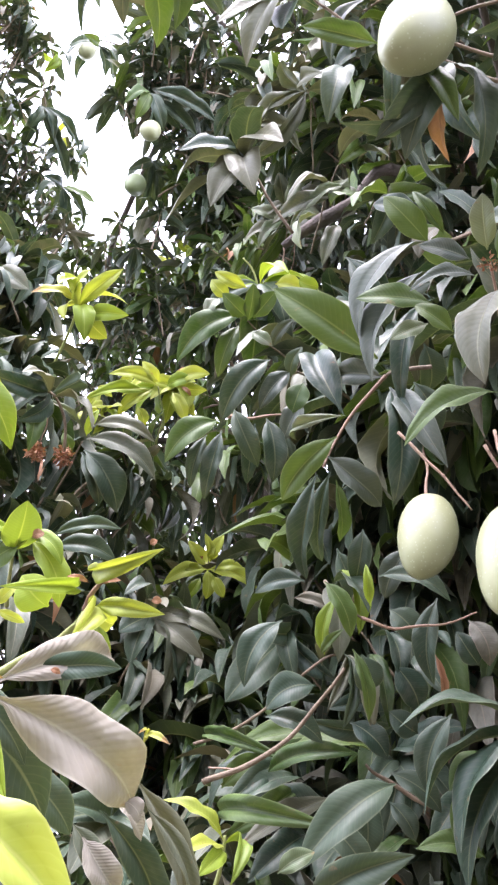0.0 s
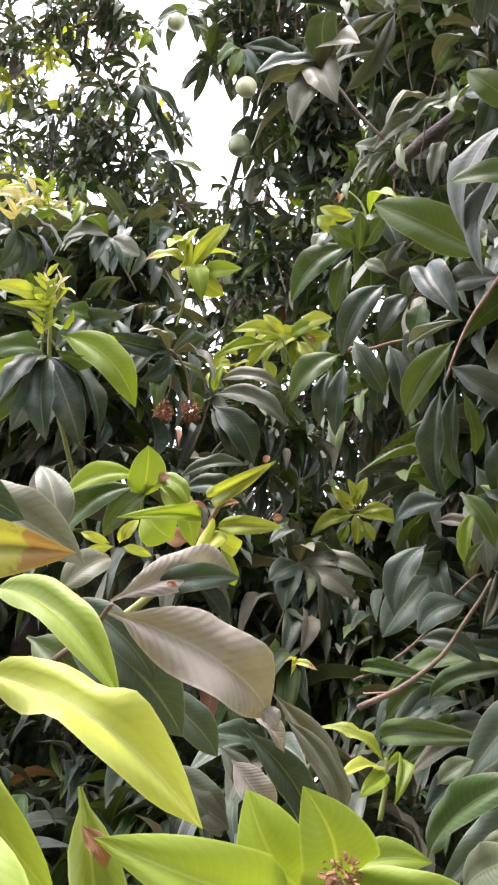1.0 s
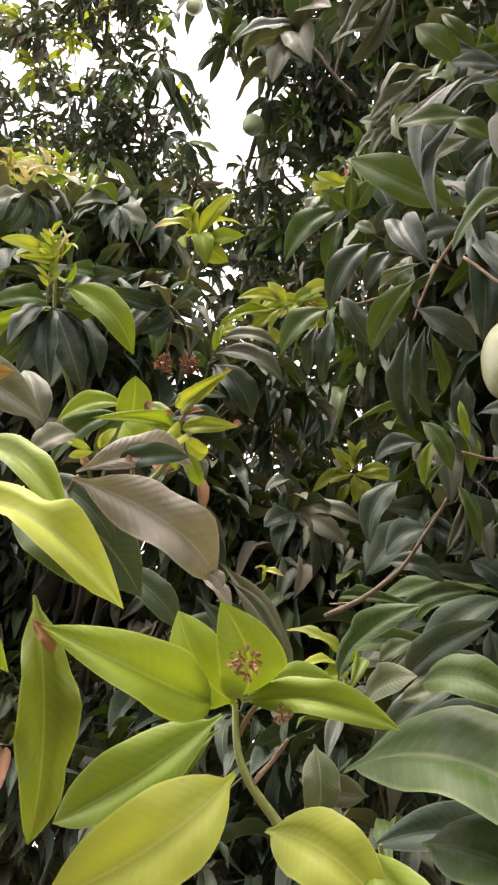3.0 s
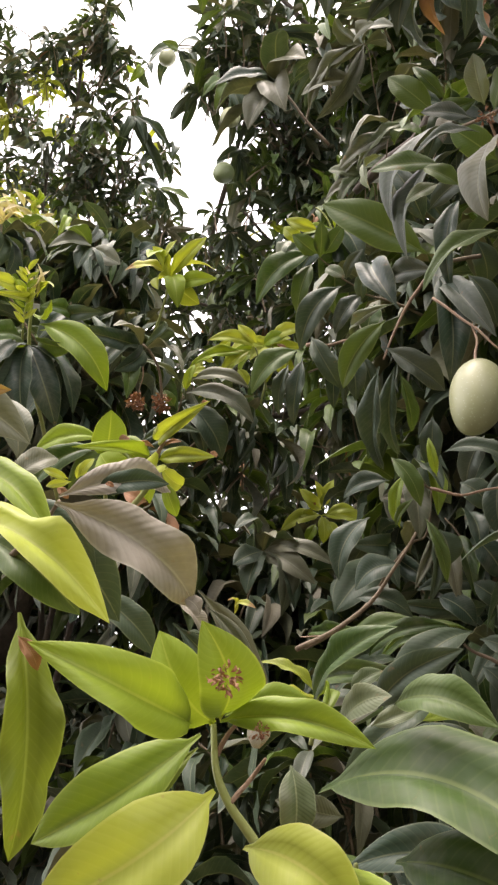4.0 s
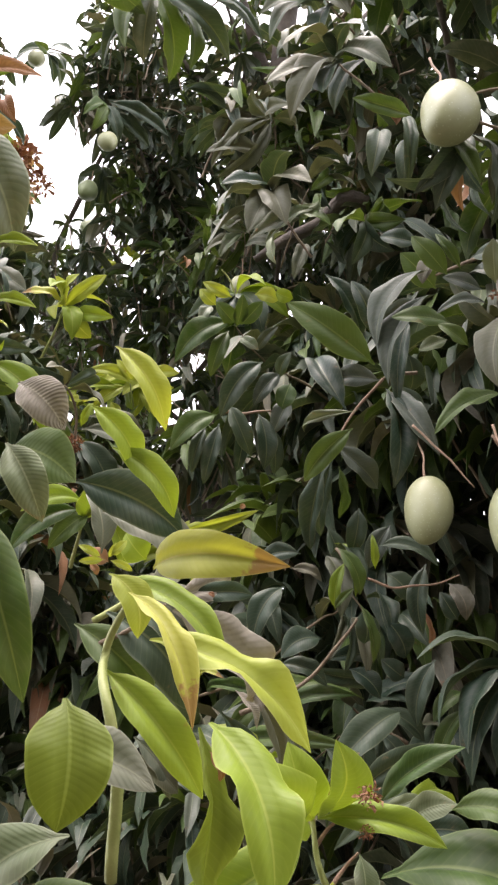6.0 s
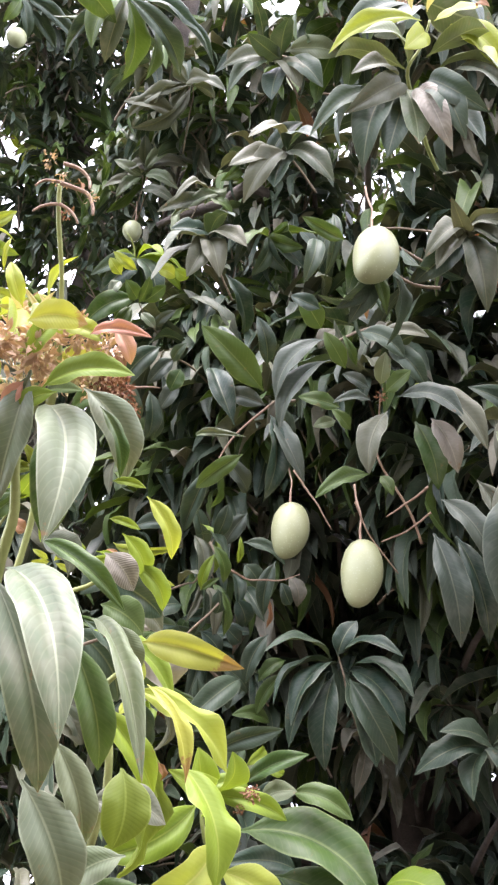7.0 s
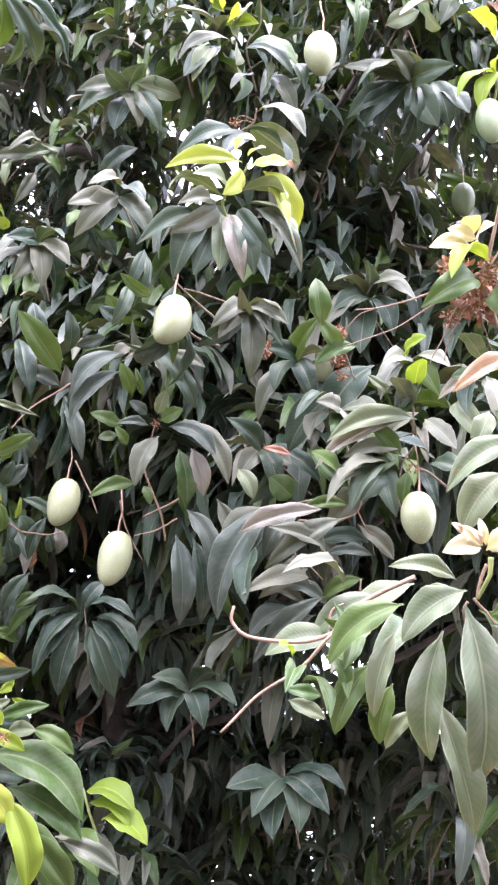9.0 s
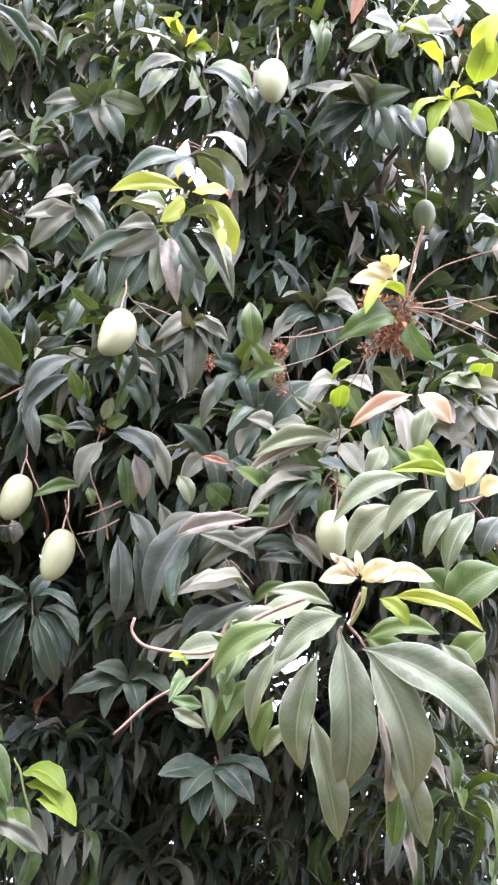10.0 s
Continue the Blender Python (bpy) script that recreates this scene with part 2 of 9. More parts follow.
# ---- shapes ----
def leaf_grid(nu, nv, arch, fold, wave, curl, turns, sway=0.0):
    """A lance-shaped blade with a short stalk and a drawn-out tip: base at the origin, tip at x = 1, one wide in y. Points, faces, uv."""
    pts, uvs = [], []
    for i in range(nu + 1):
        s = i / nu
        if s < 0.05:
            half = 0.03
        else:
            q = (s - 0.05) / 0.95
            if q < 0.38:
                half = 0.5 * math.sin(math.pi / 2 * q / 0.38) ** 0.75 + 0.012
            else:
                u = (q - 0.38) / 0.62
                half = 0.5 * (0.9 * max(0.0, math.cos(math.pi / 2 * u ** 1.75)) + 0.1 * (1 - u * u)) + 0.004
        bow = sway * 4 * s * (1 - s)
        for j in range(nv + 1):
            v = 2 * j / nv - 1
            ripple = wave * abs(v) ** 1.5 * (math.sin(turns * s * 6.28 + (1.1 if v > 0 else 2.9)) + 0.25 * math.sin(turns * s * 14.6 + (0.4 if v > 0 else 4.0)))
            y = v * half * (1 + 0.08 * ripple) + bow
            z = arch * 4 * s * (1 - s) * (1.15 - 0.3 * s) + half * fold * (1.35 * abs(v) - 0.95 * v * v) * (1 - 0.3 * s)
            z += half * ripple
            z -= curl * max(0.0, s - 0.62) ** 2
            pts.append((s - 0.25 * curl * max(0.0, s - 0.7) ** 2, y * (1 - 0.2 * abs(fold)), z))
            uvs.append((s, j / nv))
    w = nv + 1
    faces = [(i * w + j, (i + 1) * w + j, (i + 1) * w + j + 1, i * w + j + 1) for i in range(nu) for j in range(nv)]
    return np.array(pts), np.array(faces), np.array(uvs)


FORMS = [(0.13, 0.44, 0.05, 0.25, 2.6, 0.03), (0.19, 0.34, 0.07, 0.4, 2.1, -0.04), (0.08, 0.5, 0.06, 0.15, 3.1, 0.02), (0.24, 0.40, 0.08, 0.55, 1.7, 0.05), (0.05, 0.46, 0.05, 0.2, 2.4, -0.03), (0.17, 0.55, 0.04, 0.35, 2.0, 0.05), (0.06, 0.24, 0.06, 0.2, 1.6, -0.02), (0.17, 0.30, 0.06, 0.45, 1.3, 0.03), (0.08, 0.30, 0.10, 0.35, 1.9, -0.05),
         (0.11, 0.40, 0.07, 0.5, 1.7, 0.11), (0.11, 0.40, 0.07, 0.5, 1.7, -0.11), (0.12, 0.38, 0.07, 0.5, 1.5, 0.20), (0.12, 0.38, 0.07, 0.5, 1.5, -0.20), (0.12, 0.36, 0.06, 0.4, 1.3, 0.30), (0.12, 0.36, 0.06, 0.4, 1.3, -0.30), (0.12, 0.34, 0.15, 0.45, 1.5, 0.17), (0.10, 0.40, 0.13, 0.3, 2.3, 0.10)]
HANGING = [(0.24, 0.5, 0.06, 0.3, 1.6, 0.16), (0.18, 0.4, 0.08, 0.5, 2.0, -0.192), (0.30, 0.55, 0.06, 0.2, 1.4, 0.096), (0.14, 0.45, 0.06, 0.5, 2.4, -0.112), (0.27, 0.35, 0.09, 0.4, 1.8, 0.224), (0.10, 0.6, 0.06, 0.3, 1.2, 0.048), (0.22, 0.3, 0.07, 0.6, 1.7, -0.16), (0.16, 0.5, 0.05, 0.4, 2.2, 0.144)]
SMALL = [leaf_grid(9, 4, a, 0.8 * fold, wave, curl, turns, sway) for a, fold, wave, curl, turns, sway in HANGING]


def mesh_of(name, pts, faces, uvs, materials, slots=None):
    me = bpy.data.meshes.new(name)
    n, m = len(pts), len(faces)
    me.vertices.add(n)
    me.vertices.foreach_set("co", np.asarray(pts, dtype=np.float32).ravel())
    me.loops.add(4 * m)
    me.loops.foreach_set("vertex_index", np.asarray(faces, dtype=np.int32).ravel())
    me.polygons.add(m)
    me.polygons.foreach_set("loop_start", np.arange(0, 4 * m, 4, dtype=np.int32))
    layer = me.uv_layers.new(name="UVMap")
    layer.data.foreach_set("uv", np.asarray(uvs, dtype=np.float32)[np.asarray(faces).ravel()].ravel())
    for mat in materials:
        me.materials.append(mat)
    if slots is not None:
        me.polygons.foreach_set("material_index", np.asarray(slots, dtype=np.int32))
    me.polygons.foreach_set("use_smooth", np.ones(m, dtype=bool))
    me.update(calc_edges=True)
    me.validate()
    return me


FINE = [mesh_of("leaf_form", *leaf_grid(16, 6, *f), [None]) for f in FORMS]


def part(name, me, parent, label="", kind=""):
    ob = new(name, me)
    ob.parent = parent
    return tagged(ob, label=label, kind=kind)


def tube_points(path, radii, sides=8, knots=0.0):
    """Rings round a smooth line through the path."""
    path = [Vector(p) for p in path]
    line, size = [], []
    n = len(path)
    steps = 5 if n > 2 else 3
    for i in range(n - 1):
        a, b, c, d = path[max(i - 1, 0)], path[i], path[i + 1], path[min(i + 2, n - 1)]
        for k in range(steps):
            u = k / steps
            line.append(0.5 * ((2 * b) + (c - a) * u + (2 * a - 5 * b + 4 * c - d) * u * u + (3 * b - a - 3 * c + d) * u ** 3))
            size.append(radii[i] * (1 - u) + radii[i + 1] * u)
    line.append(path[-1])
    size.append(radii[-1])
    # crooked between its ends
    reach = min(0.02, 0.04 * sum((b - a).length for a, b in zip(path, path[1:])))
    shift = Vector((7.3 * len(path), 41.0 * path[-1].x, 23.0 * path[-1].z))
    line = [p + reach * math.sin(math.pi * i / (len(line) - 1)) * noise.noise_vector(p * (0.12 / max(reach, 0.002)) + shift) for i, p in enumerate(line)]
    pts, faces = [], []
    for i, p in enumerate(line):
        way = (line[min(i + 1, len(line) - 1)] - line[max(i - 1, 0)]).normalized()
        side = way.cross(Vector((0.31, 0.17, 0.93))).normalized()
        other = way.cross(side)
        r = size[i] * (1 + knots * noise.noise(p * 9.0) + knots * 0.6 * noise.noise(p * 31.0))
        for k in range(sides):
            a = 2 * math.pi * k / sides
            pts.append(p + r * (math.cos(a) * side + math.sin(a) * other))
    for i in range(len(line) - 1):
        for k in range(sides):
            m = (k + 1) % sides
            faces.append((i * sides + k, i * sides + m, (i + 1) * sides + m, (i + 1) * sides + k))
    return pts, faces


def tube(name, path, radii, mat, parent, sides=8, knots=0.1, label=""):
    pts, faces = tube_points(path, radii, sides, knots)
    me = mesh_of(name, pts, faces, [(p[0], p[2]) for p in pts], [mat])
    bm = bmesh.new()
    bm.from_mesh(me)
    bmesh.ops.holes_fill(bm, edges=[e for e in bm.edges if e.is_boundary])
    bm.to_mesh(me)
    bm.free()
    return part(name, me, parent, label)


# ---- ground ----
def ground_sheet():
    bm = bmesh.new()
    bmesh.ops.create_grid(bm, x_segments=60, y_segments=60, size=400)
    for v in bm.verts:
        v.co.x = 400 * (v.co.x / 400) ** 3
        v.co.y = 400 * (v.co.y / 400) ** 3
        v.co.z = 0.05 * noise.noise(v.co * 0.7)
    me = bpy.data.meshes.new("ground")
    bm.to_mesh(me)
    bm.free()
    me.materials.append(SOIL)
    return tagged(new("ground", me), "dark orchard soil with leaf litter under the mango trees", "ground", kind="structure")


ground_sheet()


# ---- trees ----
def tree(x, y, label, group="mango trees of the orchard"):
    return tagged(new("mango_tree"), label, "tree", group)


def root(x, y, label):
    ob = tree(x, y, label)
    ob.location = (x, y, 0)
    ob["foliage"] = 0
    bpy.context.view_layer.update()
    return ob


def under(ob, parent):
    """Hangs a part built in world places under a thing that stands elsewhere."""
    m = Matrix.Identity(4)
    top = parent
    while top is not None:
        m = Matrix.Translation(top.location) @ m if top.parent is None else m
        top = top.parent
    ob.matrix_parent_inverse = m.inverted()
    return ob


LEAVES, TWIGS, SPRAYS, SHOOTS = {}, {}, {}, []


def mass(owner, x, y, z, rx, ry, rz, count, size=1.0, young=0.0):
    """A bough's spray of shoots, filling a rounded volume, each shoot with its whorl of hanging leaves."""
    LEAVES.setdefault(owner.name, [])
    TWIGS.setdefault(owner.name, [])
    SPRAYS.setdefault(owner.name, []).append(Vector((x, y, z)))
    rng = np.random.default_rng(int(abs(x * 7919 + y * 104729 + z * 1299709) * 10) % 100000)
    far = math.hypot(x, y) + z
    for _ in range(count):
        d = rng.normal(size=3)
        d /= np.linalg.norm(d)
        r = rng.random() ** 0.45
        hub = np.array((x, y, z)) + d * r * np.array((rx, ry, rz))
        stem = d * 0.7 + np.array((0, -0.15, 0.45)) + rng.normal(size=3) * 0.35
        stem /= np.linalg.norm(stem)
        store = []
        whorl(store, hub, stem, rng, size, young)
        back = hub - stem * rng.uniform(0.10, 0.2) + np.array((0, 0.03, -0.02))
        LEAVES[owner.name].append((hub, store))
        TWIGS[owner.name].append((hub, back))


def whorl(store, hub, stem, rng, size=1.0, young=0.02):
    side = np.cross(stem, (0.3, 0.2, 0.9))
    side /= np.linalg.norm(side)
    other = np.cross(stem, side)
    first = rng.random() * 6.28
    slot = 3 if rng.random() < young else (1 if rng.random() < 0.12 else (5 if rng.random() < 0.04 else 0))
    base_len = rng.uniform(0.13, 0.215) * size
    droop = rng.uniform(0.5, 1.3)
    for k in range(rng.integers(9, 15)):
        a = first + k * 2.4
        lean = math.radians(rng.uniform(50, 110))
        out = math.cos(a) * side + math.sin(a) * other
        way = math.cos(lean) * stem + math.sin(lean) * out
        way = way + np.array((0, 0, -1.0)) * droop * (rng.uniform(0.1, 0.7) if k % 2 else rng.uniform(0.6, 1.6))
        way /= np.linalg.norm(way)
        flat = np.array((way[0], way[1], 0.0)) + rng.normal(size=3) * 0.25
        face = np.array((0, 0, 1.0)) + 1.2 * flat
        face -= way * face.dot(way)
        face /= np.linalg.norm(face)
        across = np.cross(face, way)
        length = base_len * rng.uniform(0.6, 1.3)
        wide = length * rng.uniform(0.19, 0.265)
        s = slot
        if s == 0:
            p = rng.random()
            s = 0 if p < 0.58 else (1 if p < 0.68 else (6 if p < 0.80 else 2 if p < 0.93 else (5 if p < 0.996 else 4)))
        store.append((rng.integers(len(SMALL)), hub - stem * rng.uniform(0, 0.05), way, across, face, length, wide, s))


def close_crown(owner, leaf_label):
    """Joins the shoots that cannot be told apart singly into one mesh of leaves and one of twigs."""
    pts, faces, uvs, slots, n = [], [], [], [], 0
    taken = np.array(SHOOTS)
    free = [min(np.linalg.norm(taken - hub, axis=1)) > 0.15 for hub, _ in LEAVES[owner.name]]
    kept = [one for ok, (_, store) in zip(free, LEAVES[owner.name]) if ok for one in store]
    for form, base, way, across, face, length, wide, s in kept:
        p, f, uv = SMALL[form]
        pts.append(base + np.outer(p[:, 0] * length, way) + np.outer(p[:, 1] * wide, across) + np.outer(p[:, 2] * length, face))
        faces.append(f + n)
        uvs.append(uv)
        slots.append(np.full(len(f), s))
        n += len(p)
    me = mesh_of("crown", np.concatenate(pts), np.concatenate(faces), np.concatenate(uvs), [DARK, GREEN, DUSTY, YOUNG, RUST, STRAW, SLATE], np.concatenate(slots))
    under(part("crown", me, owner, leaf_label, "stuff"), owner)
    pts, faces = [], []
    for hub, back in (pair for ok, pair in zip(free, TWIGS[owner.name]) if ok):
        mid = (Vector(hub) + Vector(back)) / 2 + Vector((0, 0, 0.012))
        p, f = tube_points([hub, mid, back], [0.0022, 0.003, 0.004], 4)
        faces.extend(tuple(i + len(pts) for i in q) for q in f)
        pts.extend(p)
    me = mesh_of("fine_branching", pts, faces, [(p[0], p[2]) for p in pts], [TWIG])
    under(part("fine_branching", me, owner, "thin brown twigs", "stuff"), owner)


def boughs(owner, line):
    """A bough from the trunk's line to the heart of every spray, sagging and crooked."""
    line = [Vector(p) for p in line]
    knots = [a.lerp(b, k / 4) for a, b in zip(line, line[1:]) for k in range(4)]
    for n, tip in enumerate(SPRAYS[owner.name]):
        start = min(knots, key=lambda p: (p - tip).length + (3.0 if p.z > tip.z - 0.2 else 0.0))
        a, b = start.lerp(tip, 0.35), start.lerp(tip, 0.72)
        a += 0.12 * noise.noise_vector(tip * 3.1) + Vector((0, 0.3, -0.05))
        b += 0.14 * noise.noise_vector(tip * 5.7) + Vector((0, 0.18, -0.05))
        r = 0.009 + 0.006 * (start - tip).length
        limb(owner, [start, a, b, tip], [r, r * 0.75, r * 0.5, 0.006], "bough")


def limb(owner, path, radii, name="limb"):
    return under(tube(name, path, radii, BARK, owner, 10, 0.22), owner)


main = root(0.9, 2.3, "mango tree with dusty dark leaves and hanging unripe fruit")
back = root(-0.9, 3.6, "tall mango tree with dark drooping leaves against white sky")
far = root(-3.0, 3.3, "mango tree with a thin dark crown against white sky")
left = root(-2.7, 3.4, "bushy mango tree with dark whorls and yellow-green young shoots")
mass(far, -2.29, 1.58, 5.44, 0.45, 0.5, 0.45, 50, 0.58, 0.06)
mass(far, -1.85, 1.75, 5.37, 0.42, 0.5, 0.5, 79, 0.58, 0.06)
mass(far, -1.62, 1.99, 5.24, 0.22, 0.4, 0.35, 36, 0.58, 0.06)
mass(far, -2.28, 2.01, 5.24, 0.5, 0.5, 0.35, 65, 0.58, 0.06)
mass(far, -1.66, 2.13, 5.02, 0.35, 0.4, 0.28, 42, 0.58, 0.06)
mass(far, -2.73, 1.41, 5.20, 0.5, 0.5, 0.6, 56, 0.58, 0.06)
mass(far, -1.72, 1.57, 5.62, 0.25, 0.3, 0.25, 20, 0.58, 0.06)
mass(back, -0.87, 1.75, 5.16, 0.3, 0.4, 0.35, 47, 0.66)
mass(back, -0.69, 2.00, 5.19, 0.4, 0.5, 0.45, 47, 0.66)
mass(back, -0.83, 2.23, 5.02, 0.22, 0.3, 0.28, 30, 0.66)
mass(back, -0.45, 1.92, 5.39, 0.45, 0.5, 0.5, 39, 0.66)
mass(back, -0.98, 1.62, 5.19, 0.15, 0.3, 0.18, 11, 0.66)
mass(back, -0.55, 1.43, 5.70, 0.6, 0.5, 0.4, 42, 0.66)
mass(back, -0.30, 1.92, 5.52, 0.5, 0.5, 0.5, 23, 0.66)
mass(back, 0.16, 2.03, 5.24, 0.5, 0.5, 0.5, 35, 0.66)
mass(back, -1.22, 2.66, 4.98, 0.35, 0.5, 0.5, 69, 0.66)
mass(back, -1.16, 2.70, 4.42, 0.35, 0.5, 0.4, 61, 0.66)
mass(back, -1.64, 2.33, 4.90, 0.45, 0.3, 0.3, 51, 0.66)
mass(back, -0.97, 2.87, 4.03, 0.5, 0.5, 0.6, 78, 0.66)
mass(back, -0.61, 2.94, 3.76, 0.6, 0.5, 0.6, 78, 0.66)
mass(back, -2.08, 2.04, 4.41, 0.6, 0.5, 0.5, 69, 0.66)
mass(back, 0.14, 2.44, 4.20, 0.5, 0.4, 0.7, 60, 0.66)
mass(back, -1.05, 2.75, 3.29, 0.6, 0.4, 0.6, 69, 0.66)
mass(back, -1.70, 2.32, 3.54, 0.8, 0.4, 0.6, 69, 0.66)
mass(back, -1.27, 2.40, 2.60, 0.9, 0.4, 0.6, 78, 0.66)
mass(back, -0.49, 2.59, 2.61, 0.6, 0.4, 0.5, 69, 0.66)
mass(left, -1.09, 1.34, 3.05, 0.25, 0.2, 0.16, 26, 0.9)
mass(left, -1.31, 1.30, 3.22, 0.25, 0.2, 0.2, 24, 0.9)
mass(left, -0.94, 1.47, 3.19, 0.2, 0.2, 0.16, 24, 0.9)
mass(left, -1.17, 1.48, 3.60, 0.3, 0.2, 0.16, 30, 0.9)
mass(left, -1.48, 1.33, 3.64, 0.3, 0.2, 0.16, 26, 0.9)
mass(left, -0.74, 1.73, 3.21, 0.14, 0.2, 0.12, 12, 0.9)
mass(left, -1.08, 1.47, 2.94, 0.3, 0.2, 0.14, 21, 0.9)
mass(left, -0.74, 1.71, 2.75, 0.16, 0.15, 0.14, 12, 0.9)
mass(left, -0.89, 1.51, 2.72, 0.3, 0.15, 0.14, 20, 0.9)
mass(main, -0.87, 2.46, 3.43, 0.275, 0.12, 0.154, 16, 0.8)
mass(main, -0.55, 2.44, 3.25, 0.22, 0.12, 0.132, 15, 1.02)
mass(main, -0.58, 1.94, 2.79, 0.176, 0.12, 0.11, 12, 1.02)
mass(main, -0.40, 1.96, 2.56, 0.198, 0.12, 0.154, 16, 1.02)
mass(main, -0.27, 1.86, 2.35, 0.165, 0.12, 0.165, 15, 1.02)
mass(main, -0.15, 1.95, 2.75, 0.242, 0.16, 0.176, 21, 1.02)
mass(main, -0.28, 1.99, 2.44, 0.33, 0.16, 0.165, 25, 1.02)
mass(main, 0.03, 1.88, 2.47, 0.275, 0.16, 0.22, 27, 1.02)
mass(main, -0.23, 1.57, 3.36, 0.143, 0.096, 0.132, 10, 0.8)
mass(main, -0.11, 1.37, 3.28, 0.132, 0.096, 0.132, 7, 1.02)
mass(main, 0.01, 1.40, 3.13, 0.176, 0.12, 0.176, 15, 1.02)
mass(main, 0.12, 1.29, 3.22, 0.154, 0.12, 0.154, 10, 1.02)
mass(main, 0.11, 1.50, 4.05, 0.176, 0.12, 0.154, 10, 0.8)
mass(main, -0.18, 1.85, 3.08, 0.176, 0.12, 0.176, 15, 1.02)
mass(main, 0.05, 1.84, 2.76, 0.22, 0.16, 0.22, 22, 1.02)
mass(main, -0.12, 1.89, 3.34, 0.22, 0.16, 0.22, 21, 0.8)
mass(back, -0.22, 1.69, 4.24, 0.45, 0.3, 0.35, 35, 0.66)
mass(back, -0.42, 2.15, 4.09, 0.35, 0.3, 0.4, 27, 0.66)
mass(main, -0.04, 1.48, 3.29, 0.22, 0.12, 0.11, 12, 1.02)
mass(main, 0.08, 1.20, 3.68, 0.275, 0.2, 0.275, 27, 0.8)
mass(main, 0.03, 0.88, 3.82, 0.176, 0.12, 0.154, 10, 0.8)
mass(main, -0.05, 1.39, 3.07, 0.242, 0.16, 0.176, 25, 1.02)
mass(main, 0.05, 1.39, 2.87, 0.242, 0.16, 0.154, 21, 1.02)
mass(main, 0.01, 1.61, 2.72, 0.275, 0.16, 0.275, 31, 1.02)
mass(main, 0.18, 1.18, 2.93, 0.22, 0.12, 0.154, 18, 1.02)
mass(main, 0.40, 1.08, 2.94, 0.22, 0.12, 0.176, 22, 1.02)
mass(main, 0.45, 1.18, 2.67, 0.242, 0.12, 0.22, 27, 1.02)
mass(main, 0.37, 1.77, 2.38, 0.275, 0.204, 0.22, 20, 1.02)
mass(main, 0.63, 1.67, 2.40, 0.275, 0.272, 0.275, 22, 1.02)
mass(main, 0.54, 2.44, 2.19, 0.495, 0.408, 0.385, 33, 1.02)
mass(main, 1.09, 2.20, 2.23, 0.495, 0.408, 0.385, 38, 1.02)
mass(main, 0.06, 2.21, 2.61, 0.33, 0.408, 0.44, 30, 1.02)
mass(back, -0.04, 1.64, 4.45, 0.35, 0.3, 0.3, 30, 0.66)
mass(back, 0.03, 1.97, 4.08, 0.35, 0.3, 0.35, 35, 0.66)
mass(main, 0.04, 0.45, 3.40, 0.198, 0.12, 0.154, 16, 0.8)
mass(main, 0.58, 0.60, 3.81, 0.33, 0.2, 0.33, 46, 0.8)
mass(main, 0.42, 0.26, 3.60, 0.22, 0.12, 0.154, 16, 0.8)
mass(main, 0.72, 0.24, 3.60, 0.22, 0.16, 0.275, 27, 0.8)
mass(main, 0.65, 1.03, 3.83, 0.44, 0.24, 0.33, 25, 0.8)
mass(main, 1.12, 0.81, 3.75, 0.33, 0.2, 0.275, 12, 0.8)
mass(main, 0.42, 0.77, 3.13, 0.275, 0.16, 0.176, 22, 1.02)
mass(main, 0.64, 0.66, 2.94, 0.275, 0.16, 0.154, 25, 1.02)
mass(main, 0.88, 0.50, 2.94, 0.22, 0.12, 0.154, 18, 1.02)
mass(main, 0.58, 0.81, 2.58, 0.275, 0.12, 0.198, 31, 1.02)
mass(main, 0.39, 1.01, 2.81, 0.275, 0.16, 0.22, 25, 1.02)
mass(main, 0.70, 0.47, 2.58, 0.198, 0.096, 0.132, 16, 1.02)
mass(main, 0.81, 0.24, 2.57, 0.176, 0.096, 0.132, 12, 1.02)
mass(main, 0.73, 1.11, 2.23, 0.22, 0.1632, 0.132, 8, 1.02)
mass(main, 1.01, 1.92, 2.12, 0.385, 0.272, 0.308, 17, 1.02)
mass(main, 1.43, 1.71, 2.01, 0.44, 0.272, 0.33, 19, 1.02)
mass(main, 1.55, 1.30, 2.04, 0.275, 0.272, 0.33, 14, 1.02)
mass(main, 1.06, 0.50, 2.32, 0.198, 0.12, 0.22, 18, 1.02)
mass(main, 0.96, 2.15, 1.79, 0.495, 0.408, 0.33, 26, 1.02)
mass(main, 1.87, 1.66, 1.82, 0.495, 0.408, 0.385, 19, 1.02)
mass(back, -0.16, 2.44, 4.75, 0.8, 0.5, 0.8, 38, 0.66)
mass(back, 0.59, 2.00, 4.50, 0.9, 0.5, 0.8, 54, 0.66)
mass(back, 1.56, 1.56, 4.11, 0.8, 0.5, 0.8, 35, 0.66)
mass(back, 1.01, 2.30, 3.07, 0.9, 0.5, 0.8, 84, 0.9)
mass(back, 1.81, 1.74, 2.68, 0.8, 0.5, 0.8, 76, 0.9)
mass(back, 1.31, 2.48, 1.98, 0.9, 0.5, 0.5, 52, 0.9)
mass(back, 2.28, 2.01, 1.95, 0.7, 0.5, 0.5, 28, 0.9)
mass(back, 0.66, 2.40, 3.84, 0.8, 0.5, 0.8, 84, 0.9)
mass(back, 0.97, 2.94, 2.58, 0.9, 0.5, 0.7, 68, 0.9)
mass(back, -1.19, 2.15, 3.61, 0.3, 0.2, 0.25, 20, 0.66)
mass(back, -0.69, 2.17, 4.45, 0.35, 0.2, 0.3, 25, 0.66)
